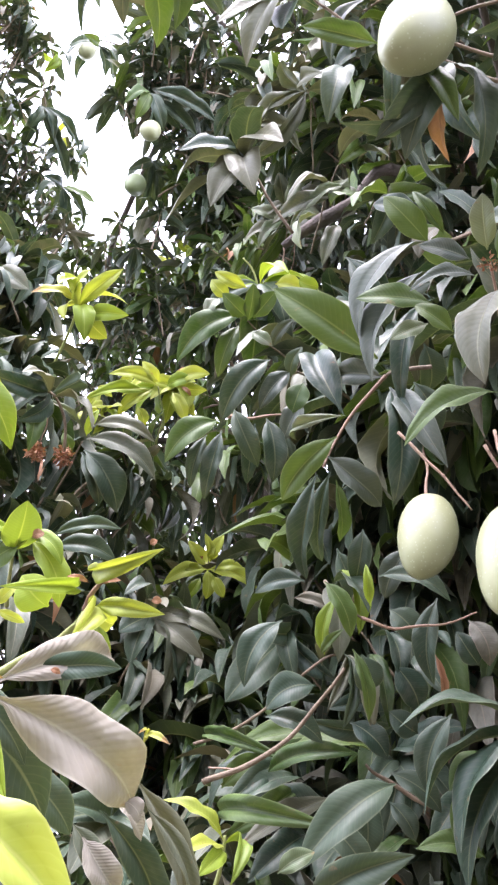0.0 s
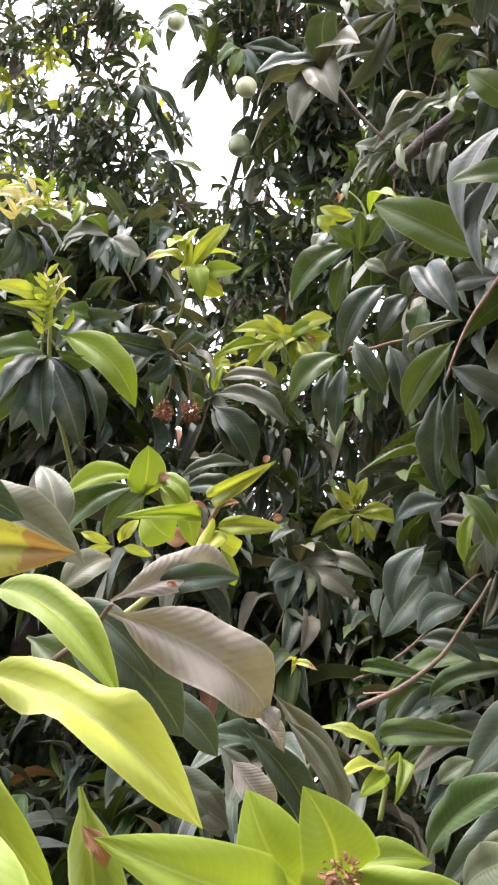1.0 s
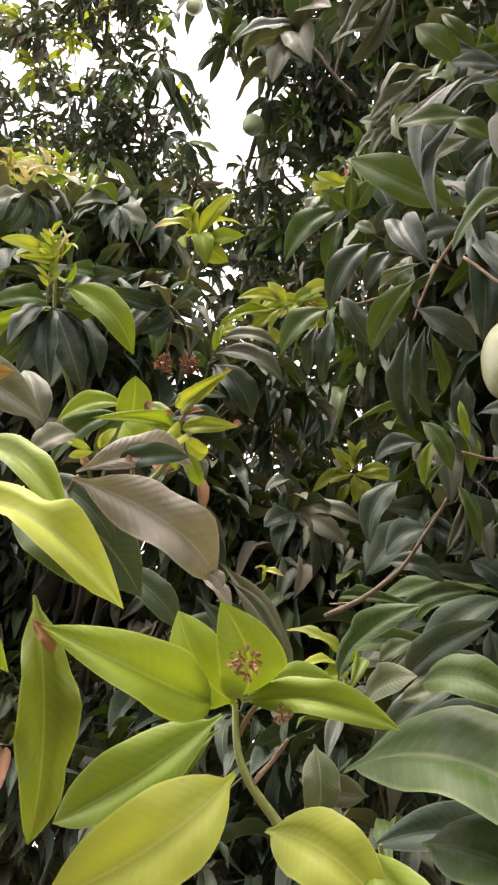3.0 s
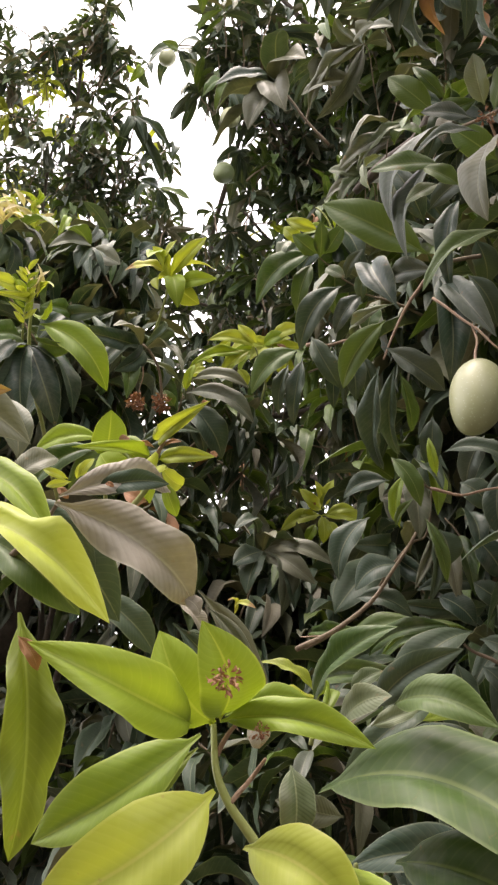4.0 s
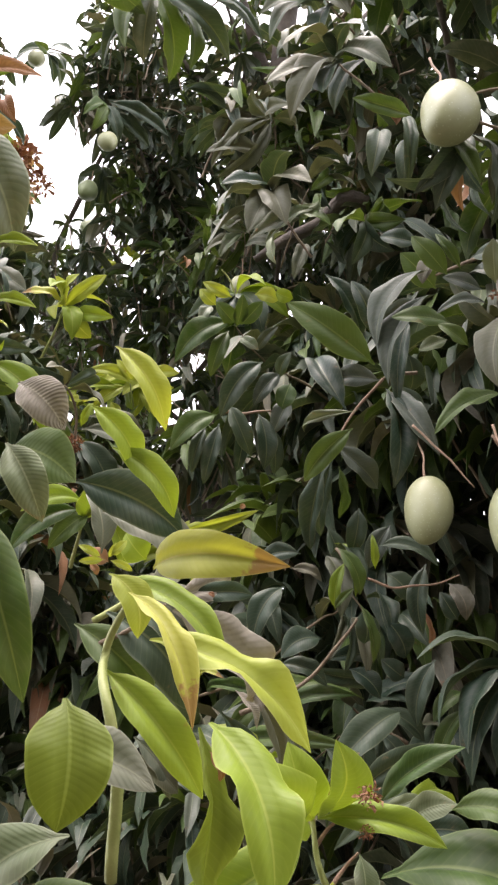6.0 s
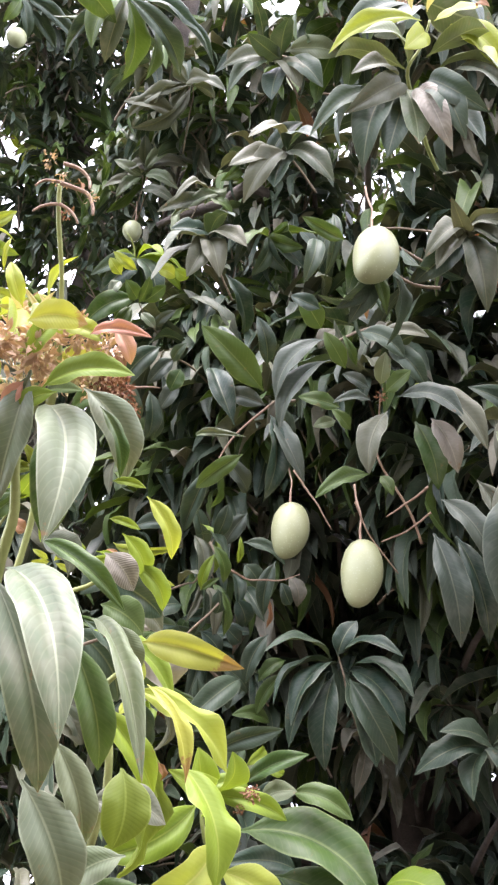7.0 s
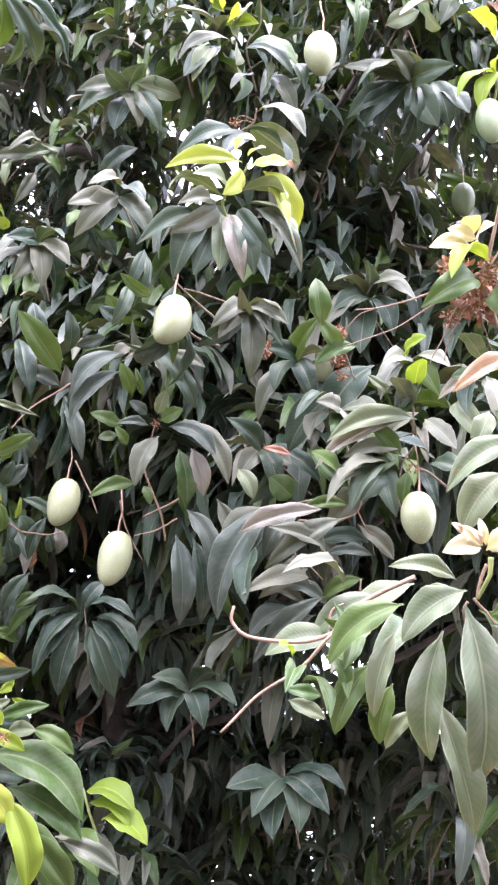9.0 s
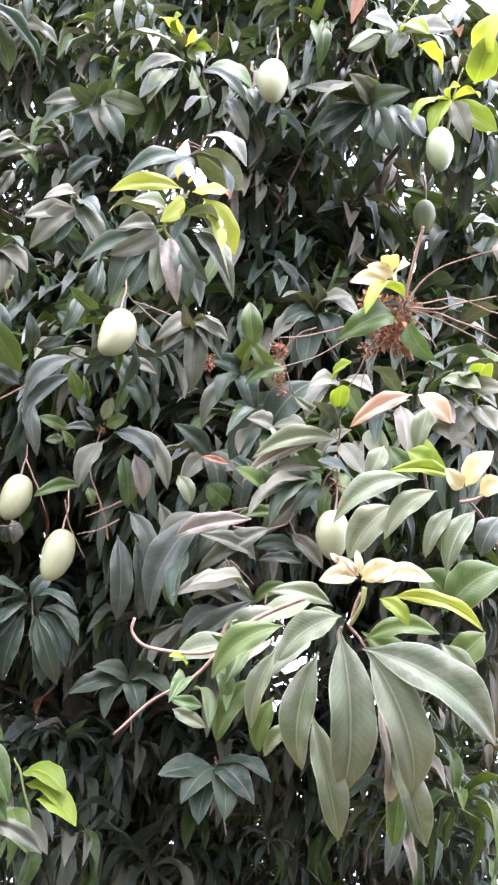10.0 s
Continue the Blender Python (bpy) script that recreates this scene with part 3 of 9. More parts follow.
mass(back, 1.29, 1.26, 2.66, 0.4, 0.2, 0.35, 30, 0.9)
mass(back, 1.57, 1.62, 2.19, 0.4, 0.2, 0.35, 17, 0.9)
mass(back, 1.21, 1.17, 2.59, 0.4, 0.2, 0.3, 27, 0.9)
mass(back, 1.42, 0.91, 2.78, 0.4, 0.2, 0.4, 27, 0.9)
mass(left, 0.17, 1.68, 1.67, 0.3, 0.2, 0.25, 24, 0.9)
mass(back, 0.43, 2.27, 2.82, 0.3, 0.2, 0.3, 19, 0.9)
mass(left, -2.04, 2.60, 2.70, 0.7, 0.4, 0.5, 61, 0.9)
mass(left, -1.21, 1.88, 2.16, 0.5, 0.2, 0.3, 40, 0.9)
mass(left, -0.29, 1.63, 1.98, 0.5, 0.2, 0.35, 51, 0.9)
mass(left, -0.60, 2.65, 2.98, 0.5, 0.2, 0.5, 30, 0.9)
mass(left, -0.66, 2.58, 3.34, 0.4, 0.2, 0.4, 22, 0.9)
mass(left, -0.77, 1.91, 2.32, 0.4, 0.2, 0.25, 30, 0.9)
mass(left, -1.81, 1.83, 2.86, 0.4, 0.3, 0.5, 40, 0.9)
mass(left, -1.77, 2.20, 3.05, 0.4, 0.3, 0.35, 61, 0.9)
mass(left, -1.65, 2.31, 2.50, 0.45, 0.3, 0.3, 61, 0.9)
mass(left, -1.74, 2.49, 2.89, 0.4, 0.3, 0.4, 61, 0.9)
mass(left, -1.04, 2.36, 2.20, 0.6, 0.3, 0.25, 51, 0.9)
mass(left, -1.43, 2.46, 2.80, 0.5, 0.3, 0.4, 61, 0.9)
mass(main, -0.57, 2.53, 2.24, 0.44, 0.16, 0.22, 31, 1.02)
mass(back, 1.31, 2.95, 1.78, 1.2, 0.5, 0.5, 123, 0.9)
mass(back, 2.74, 2.11, 2.09, 1, 0.5, 0.6, 123, 0.9)
mass(back, 1.30, 2.57, 1.54, 1, 0.4, 0.3, 52, 0.9)
mass(back, 2.18, 2.17, 1.65, 0.8, 0.4, 0.3, 52, 0.9)
mass(back, -1.97, 3.27, 3.08, 1, 0.5, 0.6, 78, 0.66)
mass(back, -2.80, 2.25, 3.48, 0.7, 0.5, 0.9, 78, 0.66)
mass(back, -2.96, 1.72, 4.27, 0.6, 0.5, 0.6, 51, 0.66)
mass(back, 1.36, 0.79, 3.49, 0.3, 0.2, 0.3, 34, 0.9)
mass(main, 1.14, 0.54, 3.45, 0.22, 0.16, 0.22, 22, 0.9)
mass(left, -0.53, 2.05, 3.52, 0.2, 0.15, 0.14, 8, 0.9)
mass(back, -0.71, 2.21, 4.80, 0.5, 0.3, 0.5, 40, 0.9)
mass(back, 1.50, 2.11, 1.70, 0.7, 0.3, 0.3, 46, 0.9)
mass(left, -0.70, 1.84, 2.65, 0.2, 0.15, 0.14, 16, 0.95)
mass(main, 0.28, 0.81, 4.16, 0.3, 0.2, 0.14, 24, 0.9)
mass(main, -0.00, 1.24, 4.33, 0.3, 0.2, 0.16, 20, 0.9)
mass(back, -0.22, 1.34, 4.15, 0.3, 0.2, 0.2, 20, 0.9)
mass(main, 1.29, 1.66, 2.10, 0.3, 0.2, 0.2, 12, 0.9)
mass(main, 0.90, 1.45, 3.15, 0.5, 0.45, 0.3, 60, 1.0)
mass(main, 0.60, 1.75, 2.85, 0.4, 0.35, 0.2, 40, 1.0)
mass(main, 1.20, 1.00, 2.98, 0.35, 0.35, 0.2, 36, 1.0)
mass(main, 0.88, 1.38, 2.62, 0.38, 0.35, 0.14, 40, 1.0)
mass(main, 1.50, 1.10, 2.50, 0.4, 0.4, 0.2, 36, 1.0)
mass(main, 0.65, 1.85, 1.91, 0.28, 0.2, 0.2, 16, 0.95)
mass(main, 0.49, 1.66, 1.72, 0.25, 0.2, 0.16, 12, 0.95)
mass(back, -1.00, 2.04, 4.75, 0.18, 0.2, 0.2, 26, 0.66)
mass(back, -1.11, 2.24, 4.67, 0.16, 0.2, 0.2, 22, 0.66)
mass(main, 0.35, 1.26, 3.39, 0.16, 0.14, 0.14, 14, 0.95)
mass(main, 0.68, 0.75, 3.22, 0.2, 0.14, 0.16, 18, 0.95)
mass(main, 0.33, 0.54, 3.35, 0.2, 0.14, 0.16, 16, 0.95)
mass(main, 0.70, 0.66, 3.30, 0.2, 0.14, 0.14, 14, 0.95)

TRUNKS = {
    main: ([(0.9, 2.3, -0.1), (0.88, 2.25, 1.2), (0.75, 2.1, 2.4), (0.55, 2.0, 3.4), (0.45, 2.0, 4.2)], [0.15, 0.13, 0.1, 0.07, 0.03]),
    back: ([(-0.9, 3.9, -0.1), (-0.8, 3.7, 2.0), (-0.55, 2.8, 3.9), (-0.32, 1.79, 5.12), (-0.2, 1.4, 6.1)], [0.2, 0.16, 0.1, 0.05, 0.03]),
    far: ([(-3.0, 3.3, -0.1), (-2.9, 3.1, 2.2), (-2.5, 2.6, 3.8), (-2.1, 2.0, 5.0)], [0.14, 0.11, 0.07, 0.03]),
    left: ([(-2.7, 3.4, -0.1), (-2.4, 3.1, 1.6), (-1.8, 2.5, 2.6), (-1.3, 1.9, 3.1)], [0.12, 0.1, 0.06, 0.02]),
}
for owner, (line, radii) in TRUNKS.items():
    limb(owner, line, radii, "trunk")
    boughs(owner, line)

# the forked limbs of the tall tree and a low limb of the near one, bare in places
limb(back, [(-0.32, 1.79, 5.12), (-0.32, 1.76, 5.42), (-0.42, 1.56, 5.6), (-0.5, 1.4, 5.9)], [0.045, 0.032, 0.02, 0.01])
limb(back, [(-0.32, 1.79, 5.12), (-0.2, 1.84, 5.33), (-0.06, 1.66, 5.5), (0.1, 1.6, 5.8)], [0.04, 0.028, 0.018, 0.01])
limb(back, [(-0.36, 1.85, 5.1), (-0.5, 1.75, 5.25), (-0.66, 1.68, 5.4), (-0.85, 1.5, 5.6)], [0.025, 0.018, 0.013, 0.007])
limb(back, [(-1.0, 3.0, 3.9), (-1.3, 2.75, 4.25), (-1.16, 2.56, 4.45), (-1.26, 2.45, 4.7), (-1.26, 2.3, 5.0), (-0.95, 1.8, 5.3), (-0.88, 1.46, 5.5)], [0.04, 0.03, 0.024, 0.018, 0.013, 0.009, 0.006])
limb(main, [(0.6, 2.0, 3.2), (0.3, 1.5, 3.55), (-0.02, 1.2, 3.62), (-0.14, 1.24, 3.58), (-0.3, 1.3, 3.5)], [0.05, 0.035, 0.024, 0.018, 0.01])

# ---- fruit ----
def mango(x, y, z, height, wide, beak=0.1, yaw=0.0, lean=(0.0, 0.0), stalk=0.12, skin=None, label="unripe pale green mango hanging on a thin stalk"):
    """A hanging fruit: centre, height, width; the stalk goes up from its shoulder."""
    SHOOTS.extend([(x, y, z), (x - 0.05, y - 0.13, z - 0.12)])
    thing = tagged(new("mango"), label, "mango", "hanging mangoes")
    thing.location = (x, y, z)
    bm = bmesh.new()
    bmesh.ops.create_uvsphere(bm, u_segments=28, v_segments=20, radius=0.5)
    for v in bm.verts:
        h = v.co.z * 2
        swell = 1.0 + 0.06 * h - 0.05 * max(0.0, -h) ** 1.5
        v.co.x = v.co.x * swell + beak * (max(0.0, -h) ** 2) * 0.9 - beak * 0.35
        v.co.y *= swell * 0.93
        if h > 0.8:
            v.co.z -= 0.12 * (h - 0.8)
        v.co.x *= wide
        v.co.y *= wide
        v.co.z *= height
    me = bpy.data.meshes.new("fruit")
    bm.to_mesh(me)
    bm.free()
    me.materials.append(skin or FRUIT)
    for p in me.polygons:
        p.use_smooth = True
    fruit = part("fruit", me, thing)
    fruit.rotation_euler = (radians(lean[0]), radians(lean[1]), radians(yaw))
    top = height * 0.47
    tube("stalk", [(0, 0, top - 0.006), (0.002, 0.004, top + stalk * 0.4), (-0.004, 0.012, top + stalk)], [0.0026, 0.0016, 0.002], STALK, thing, 7, 0.15, "thin brown stalk")
    return thing


mango(0.01, 0.91, 2.33, 0.122, 0.072, 0.1, 180, (0, -4))
mango(0.085, 0.73, 2.16, 0.126, 0.070, 0.1, 180, (0, -4))
mango(-0.005, 0.393, 2.53, 0.122, 0.074, 0.24, 190, (0, -6))
mango(0.112, 0.092, 3.066, 0.108, 0.068)
mango(0.551, 0.072, 3.132, 0.12, 0.066, skin=SHADED_FRUIT)
mango(0.829, 0.466, 3.347, 0.11, 0.066, skin=SHADED_FRUIT)
mango(0.390, 0.121, 2.134, 0.095, 0.062)
mango(0.522, 0.659, 2.782, 0.10, 0.066)
mango(-0.36, 1.585, 3.767, 0.08, 0.062)
mango(-0.90, 1.62, 4.69, 0.085, 0.075)
mango(-1.03, 1.88, 4.77, 0.115, 0.085, 0.2, 120, (20, 35), skin=SHADED_FRUIT)
mango(-1.144, 2.286, 5.136, 0.115, 0.07, skin=SHADED_FRUIT)
mango(-1.246, 2.445, 4.735, 0.125, 0.075, skin=SHADED_FRUIT)
mango(-1.363, 1.715, 5.59, 0.09, 0.08)
mango(-2.11, 1.857, 5.422, 0.075, 0.09, skin=SHADED_FRUIT)


# ---- unseen trees added all round the clearing, to block low sky light ----
def screen_tree(x, y, top, reach):
    """A plain unseen mango tree, added standing off as a light block: trunk, and a rounded crown of coarse sprays."""
    owner = root(x, y, "unseen mango tree added round the clearing to block low sky light")
    limb(owner, [(x, y, -0.1), (x + 0.05, y, top * 0.3), (x, y + 0.05, top * 0.65)], [0.16, 0.12, 0.05], "trunk")
    for k in range(9):
        a = 2.4 * k
        mass(owner, x + 0.55 * reach * math.cos(a), y + 0.55 * reach * math.sin(a), top * (0.35 + 0.055 * k), 0.55 * reach, 0.55 * reach, 0.22 * top, 20, 2.6)
    return owner


SCREEN_TREES = [screen_tree(7.5, -5.5, 4.4, 1.8), screen_tree(-3.0, -6.2, 4.6, 2.0), screen_tree(2.6, -5.8, 4.6, 2.0), screen_tree(-9.5, -6.0, 5.0, 2.4), screen_tree(-0.3, -5.4, 4.4, 1.7), screen_tree(8.5, -9.5, 5.4, 2.6), screen_tree(-6.6, 0.2, 4.6, 2.0), screen_tree(6.2, 1.2, 4.8, 2.2)]

front = root(-0.75, 0.55, "young mango tree with yellow-green and grey-green leaves close by")
limb(front, [(-0.75, 0.55, -0.05), (-0.72, 0.5, 0.6), (-0.6, 0.45, 1.2), (-0.5, 0.42, 1.5)], [0.035, 0.03, 0.02, 0.01], "trunk")


# ---- shoots that stand out singly ----
def shoot(owner, x, y, z, path, radius, mat):
    """A shoot of a tree: its stem, with the hub of its leaf whorl at x, y, z; the path is told from there."""
    n = len(path)
    SHOOTS.append((x, y, z))
    SHOOTS.append((x - 0.06, y - 0.1, z - 0.08))
    stem = tube("shoot", path, [radius * (0.6 + 0.5 * k / max(n - 1, 1)) for k in range(n)], mat, owner, 7, 0.12)
    stem.location = (x, y, z)
    stem.matrix_parent_inverse = Matrix.Translation(owner.location).inverted()
    return stem


def leaf(stem, mat, ox, oy, oz, heading, rise, length, wide, roll, form):
    """A single leaf of a shoot: base from the hub, the heading and rise of its line, its length, width and turn about that line."""
    ob = part("leaf", FINE[form], stem)
    ob.material_slots[0].link = "OBJECT"
    ob.material_slots[0].material = mat
    a, e = radians(heading), radians(rise)
    way = Vector((math.cos(e) * math.cos(a), math.cos(e) * math.sin(a), math.sin(e)))
    face = Vector((0, 0, 1)) - way * way.z
    face.normalize()
    face.rotate(Matrix.Rotation(radians(roll), 3, way))
    across = face.cross(way)
    m = Matrix((way * length, across * wide, face * length)).transposed().to_4x4()
    m.translation = (ox, oy, oz)
    ob.matrix_basis = m
    return ob


def stalk(stem, path, radius):
    """A thin bare stalk of an old flower spray."""
    n = len(path)
    return tube("flower_stalk", path, [radius * (1 - 0.5 * k / max(n - 1, 1)) for k in range(n)], STALK, stem, 6, 0.15)


def tuft(stem, x, y, z, radius, count, pale=None):
    """A tuft of withered blossom: short curled scales round a rounded heart, too small to pick apart."""
    rng = np.random.default_rng(int(abs(x * 977 + y * 7717 + z * 37) * 1000) % 99991)
    pts, faces, uvs, n = [], [], [], 0
    count = int(count * 4.5)
    for _ in range(count):
        p, f, uv = SMALL[rng.integers(len(SMALL))]
        out = rng.normal(size=3)
        out /= np.linalg.norm(out)
        way = out + rng.normal(size=3) * 0.5
        way /= np.linalg.norm(way)
        face = np.cross(way, rng.normal(size=3))
        face /= np.linalg.norm(face)
        across = np.cross(face, way)
        length = rng.uniform(0.25, 0.6) * radius
        base = np.array((x, y, z)) + out * radius * rng.random() ** 0.5 * 0.75
        pts.append(base + np.outer(p[:, 0] * length, way) + np.outer(p[:, 1] * length * 0.42, across) + np.outer(p[:, 2] * length, face))
        faces.append(f + n)
        uvs.append(uv)
        n += len(p)
    me = mesh_of("withered_blossom", np.concatenate(pts), np.concatenate(faces), np.concatenate(uvs), [pale or BRICK, PINK if pale else RUST], np.repeat(rng.integers(0, 2, count), len(SMALL[0][1])))
    return part("withered_blossom", me, stem, "cream and pink withered blossom" if pale else "rust-brown withered blossom", "stuff")


s = shoot(left, -0.775, 0.975, 2.677, [(0.037, -0.091, 0.094), (0.015, -0.044, 0.046), (-0.001, 0.004, -0.003), (-0.001, 0.073, -0.064), (-0.082, 0.366, -0.090)], 0.004, GREEN_TWIG)
leaf(s, LIME, 0.000, 0.000, 0.000, -158, -32, 0.154, 0.047, -143, 0)
leaf(s, GREEN, 0.000, 0.000, 0.000, 172, -49, 0.187, 0.053, -150, 1)
leaf(s, DARK, 0.000, 0.000, 0.000, -125, -68, 0.135, 0.049, -48, 0)
leaf(s, DARK, 0.000, 0.000, 0.000, 176, -82, 0.160, 0.049, -150, 6)
leaf(s, DARK, 0.000, 0.000, 0.000, 61, -76, 0.159, 0.059, 148, 0)
leaf(s, DARK, 0.000, 0.000, 0.000, 55, -54, 0.165, 0.059, 123, 7)
leaf(s, DARK, 0.000, 0.000, 0.000, 36, -44, 0.164, 0.053, 63, 7)
leaf(s, LIME, 0.022, -0.010, 0.024, 51, -13, 0.147, 0.060, 26, 3)
leaf(s, GREEN, 0.016, -0.008, 0.018, -3, -33, 0.113, 0.042, 171, 0)
leaf(s, GREEN, -0.008, -0.008, 0.001, -111, -42, 0.135, 0.043, -83, 1)
leaf(s, YOUNG, 0.005, -0.078, 0.063, -102, -36, 0.106, 0.028, -99, 6)
leaf(s, YOUNG, 0.006, -0.065, 0.055, -88, -46, 0.100, 0.017, -103, 3)
leaf(s, CREAM, 0.019, -0.059, 0.059, -81, 21, 0.057, 0.015, -89, 6)
leaf(s, CREAM, 0.019, -0.059, 0.059, -58, 30, 0.062, 0.013, -118, 7)
leaf(s, CREAM, 0.023, -0.056, 0.060, -41, 27, 0.058, 0.013, 112, 0)
leaf(s, YOUNG, 0.026, -0.055, 0.061, -30, -18, 0.070, 0.015, 28, 1)
leaf(s, YOUNG, 0.015, -0.044, 0.046, -74, -25, 0.096, 0.013, 18, 6)
leaf(s, LIME, 0.015, -0.041, 0.042, -26, -21, 0.077, 0.017, -138, 1)

s = shoot(left, -0.958, 0.968, 3.061, [(0.018, -0.041, 0.037), (0.000, 0.000, 0.000), (-0.015, 0.073, -0.057), (0.030, 0.213, -0.130)], 0.0027, TWIG)
leaf(s, DARK, 0.000, 0.000, 0.000, -155, -75, 0.143, 0.052, -81, 1)
leaf(s, DARK, 0.000, 0.000, 0.000, 11, -87, 0.121, 0.052, 23, 1)
leaf(s, DARK, 0.000, 0.000, 0.000, 36, -66, 0.125, 0.057, 40, 7)
leaf(s, DARK, 0.000, 0.000, 0.000, 20, -42, 0.125, 0.052, 30, 0)
leaf(s, DUSTY, 0.000, 0.000, 0.000, -108, -57, 0.118, 0.045, -76, 6)
leaf(s, DUSTY, 0.000, 0.000, 0.000, 10, -26, 0.131, 0.045, 30, 1)
leaf(s, GREEN, 0.037, 0.009, 0.019, -11, -21, 0.114, 0.045, 42, 0)
leaf(s, CREAM, 0.011, -0.019, 0.019, -83, -9, 0.056, 0.014, -128, 0)
leaf(s, CREAM, 0.011, -0.019, 0.019, -65, 14, 0.056, 0.014, -84, 1)
leaf(s, CREAM, 0.011, -0.019, 0.019, -31, 2, 0.058, 0.014, 100, 7)
leaf(s, CREAM, 0.011, -0.019, 0.019, -9, -11, 0.058, 0.014, 60, 7)
leaf(s, CREAM, 0.011, -0.019, 0.019, -94, -35, 0.058, 0.014, -145, 1)
leaf(s, CREAM, 0.011, -0.019, 0.019, -49, 27, 0.057, 0.011, -45, 0)

s = shoot(left, -1.166, 1.002, 3.235, [(0.018, -0.036, 0.033), (0.000, 0.000, 0.000), (-0.008, 0.108, -0.072)], 0.002, TWIG)
leaf(s, RUST, 0.000, 0.000, 0.000, -94, 4, 0.047, 0.038, -124, 7)
leaf(s, RUST, 0.000, 0.000, 0.000, -27, 22, 0.044, 0.030, 143, 7)
leaf(s, CREAM, 0.000, 0.000, 0.000, -102, -51, 0.058, 0.033, -108, 7)
leaf(s, CREAM, 0.000, 0.000, 0.000, 5, -12, 0.057, 0.030, 79, 0)
leaf(s, RUST, 0.000, 0.000, 0.000, -77, 22, 0.077, 0.025, 115, 1)
leaf(s, CREAM, 0.000, 0.000, 0.000, -44, 30, 0.071, 0.020, 82, 6)
leaf(s, CREAM, 0.000, 0.000, 0.000, 36, -59, 0.057, 0.028, 70, 3)
leaf(s, RUST, 0.000, 0.000, 0.000, 150, -57, 0.063, 0.025, -141, 7)

s = shoot(left, -0.925, 1.210, 3.329, [(0.001, -0.028, 0.019), (0.000, 0.000, 0.000), (0.033, 0.111, -0.059)], 0.002, TWIG)
leaf(s, DUSTY, 0.000, 0.000, 0.000, -117, -41, 0.135, 0.044, -71, 7)
leaf(s, DUSTY, 0.000, 0.000, 0.000, 4, -39, 0.117, 0.054, 106, 6)
leaf(s, GREEN, 0.000, 0.000, 0.000, -92, -27, 0.118, 0.047, 1, 1)
leaf(s, DARK, 0.000, 0.000, 0.000, -90, -77, 0.107, 0.052, -18, 0)
leaf(s, DARK, 0.000, 0.000, 0.000, 13, -59, 0.113, 0.052, 60, 7)

s = shoot(left, -0.660, 1.149, 2.840, [(-0.076, -0.028, -0.022), (-0.030, -0.013, -0.007), (0.001, -0.003, 0.003), (0.025, 0.036, -0.017), (0.023, 0.085, -0.063)], 0.0027, TWIG)
tuft(s, -0.025, 0.070, -0.078, 0.021, 34)
tuft(s, 0.020, 0.089, -0.069, 0.021, 34)
stalk(s, [(0.000, 0.000, 0.000), (-0.005, 0.040, -0.038), (-0.021, 0.066, -0.072)], 0.0018)
leaf(s, DUSTY, 0.000, 0.000, 0.000, -93, -24, 0.113, 0.037, -28, 0)
leaf(s, DARK, 0.000, 0.000, 0.000, -136, -58, 0.140, 0.043, -71, 1)
leaf(s, GREEN, -0.033, 0.003, -0.022, -0, -74, 0.118, 0.041, 47, 1)
leaf(s, DUSTY, 0.004, 0.006, -0.003, 0, -37, 0.125, 0.039, 30, 1)
leaf(s, DARK, 0.000, 0.000, 0.000, -110, -69, 0.113, 0.041, -104, 7)
leaf(s, DARK, 0.000, 0.000, 0.000, -37, -13, 0.111, 0.037, -32, 3)
leaf(s, DARK, 0.000, 0.000, 0.000, -121, -25, 0.165, 0.041, -128, 1)

s = shoot(left, -0.789, 1.367, 3.383, [(0.008, -0.032, 0.026), (-0.003, 0.011, -0.009), (-0.037, 0.066, -0.067), (-0.092, 0.122, -0.142)], 0.004, GREEN_TWIG)
leaf(s, YOUNG, 0.000, 0.000, 0.000, -91, -5, 0.106, 0.051, -101, 6)
leaf(s, YOUNG, 0.000, 0.000, 0.000, -63, 11, 0.106, 0.051, 102, 0)
leaf(s, YOUNG, 0.000, 0.000, 0.000, -27, 29, 0.139, 0.043, 147, 0)
leaf(s, YOUNG, 0.000, 0.000, 0.000, 5, 12, 0.120, 0.051, 51, 7)
leaf(s, YOUNG, 0.000, 0.000, 0.000, 37, -34, 0.107, 0.064, 163, 6)
leaf(s, LIME, 0.000, 0.000, 0.000, 16, -70, 0.117, 0.056, 86, 3)
leaf(s, YOUNG, 0.000, 0.000, 0.000, -95, -66, 0.100, 0.043, 28, 7)
leaf(s, SCORCHED, 0.000, 0.000, 0.000, -145, -10, 0.116, 0.037, -83, 1)
leaf(s, LIME, -0.012, -0.040, 0.022, -87, -47, 0.097, 0.040, -12, 0)
leaf(s, LIME, 0.030, 0.023, -0.003, -18, -24, 0.119, 0.045, 127, 7)

s = shoot(left, -0.638, 1.737, 3.491, [(0.005, -0.023, 0.021), (-0.012, 0.020, -0.022), (-0.051, 0.101, -0.113)], 0.003, GREEN_TWIG)
leaf(s, YOUNG, 0.000, 0.000, 0.000, -167, -20, 0.145, 0.056, -78, 3)
leaf(s, LIME, 0.000, 0.000, 0.000, -178, -47, 0.137, 0.053, -67, 7)
leaf(s, YOUNG, 0.000, 0.000, 0.000, -121, -29, 0.108, 0.050, -101, 0)
leaf(s, YOUNG, 0.000, 0.000, 0.000, -33, -2, 0.107, 0.050, 93, 1)
leaf(s, YOUNG, 0.000, 0.000, 0.000, -15, -54, 0.108, 0.053, 49, 7)
leaf(s, LIME, 0.000, 0.000, 0.000, -136, -80, 0.120, 0.047, 13, 1)
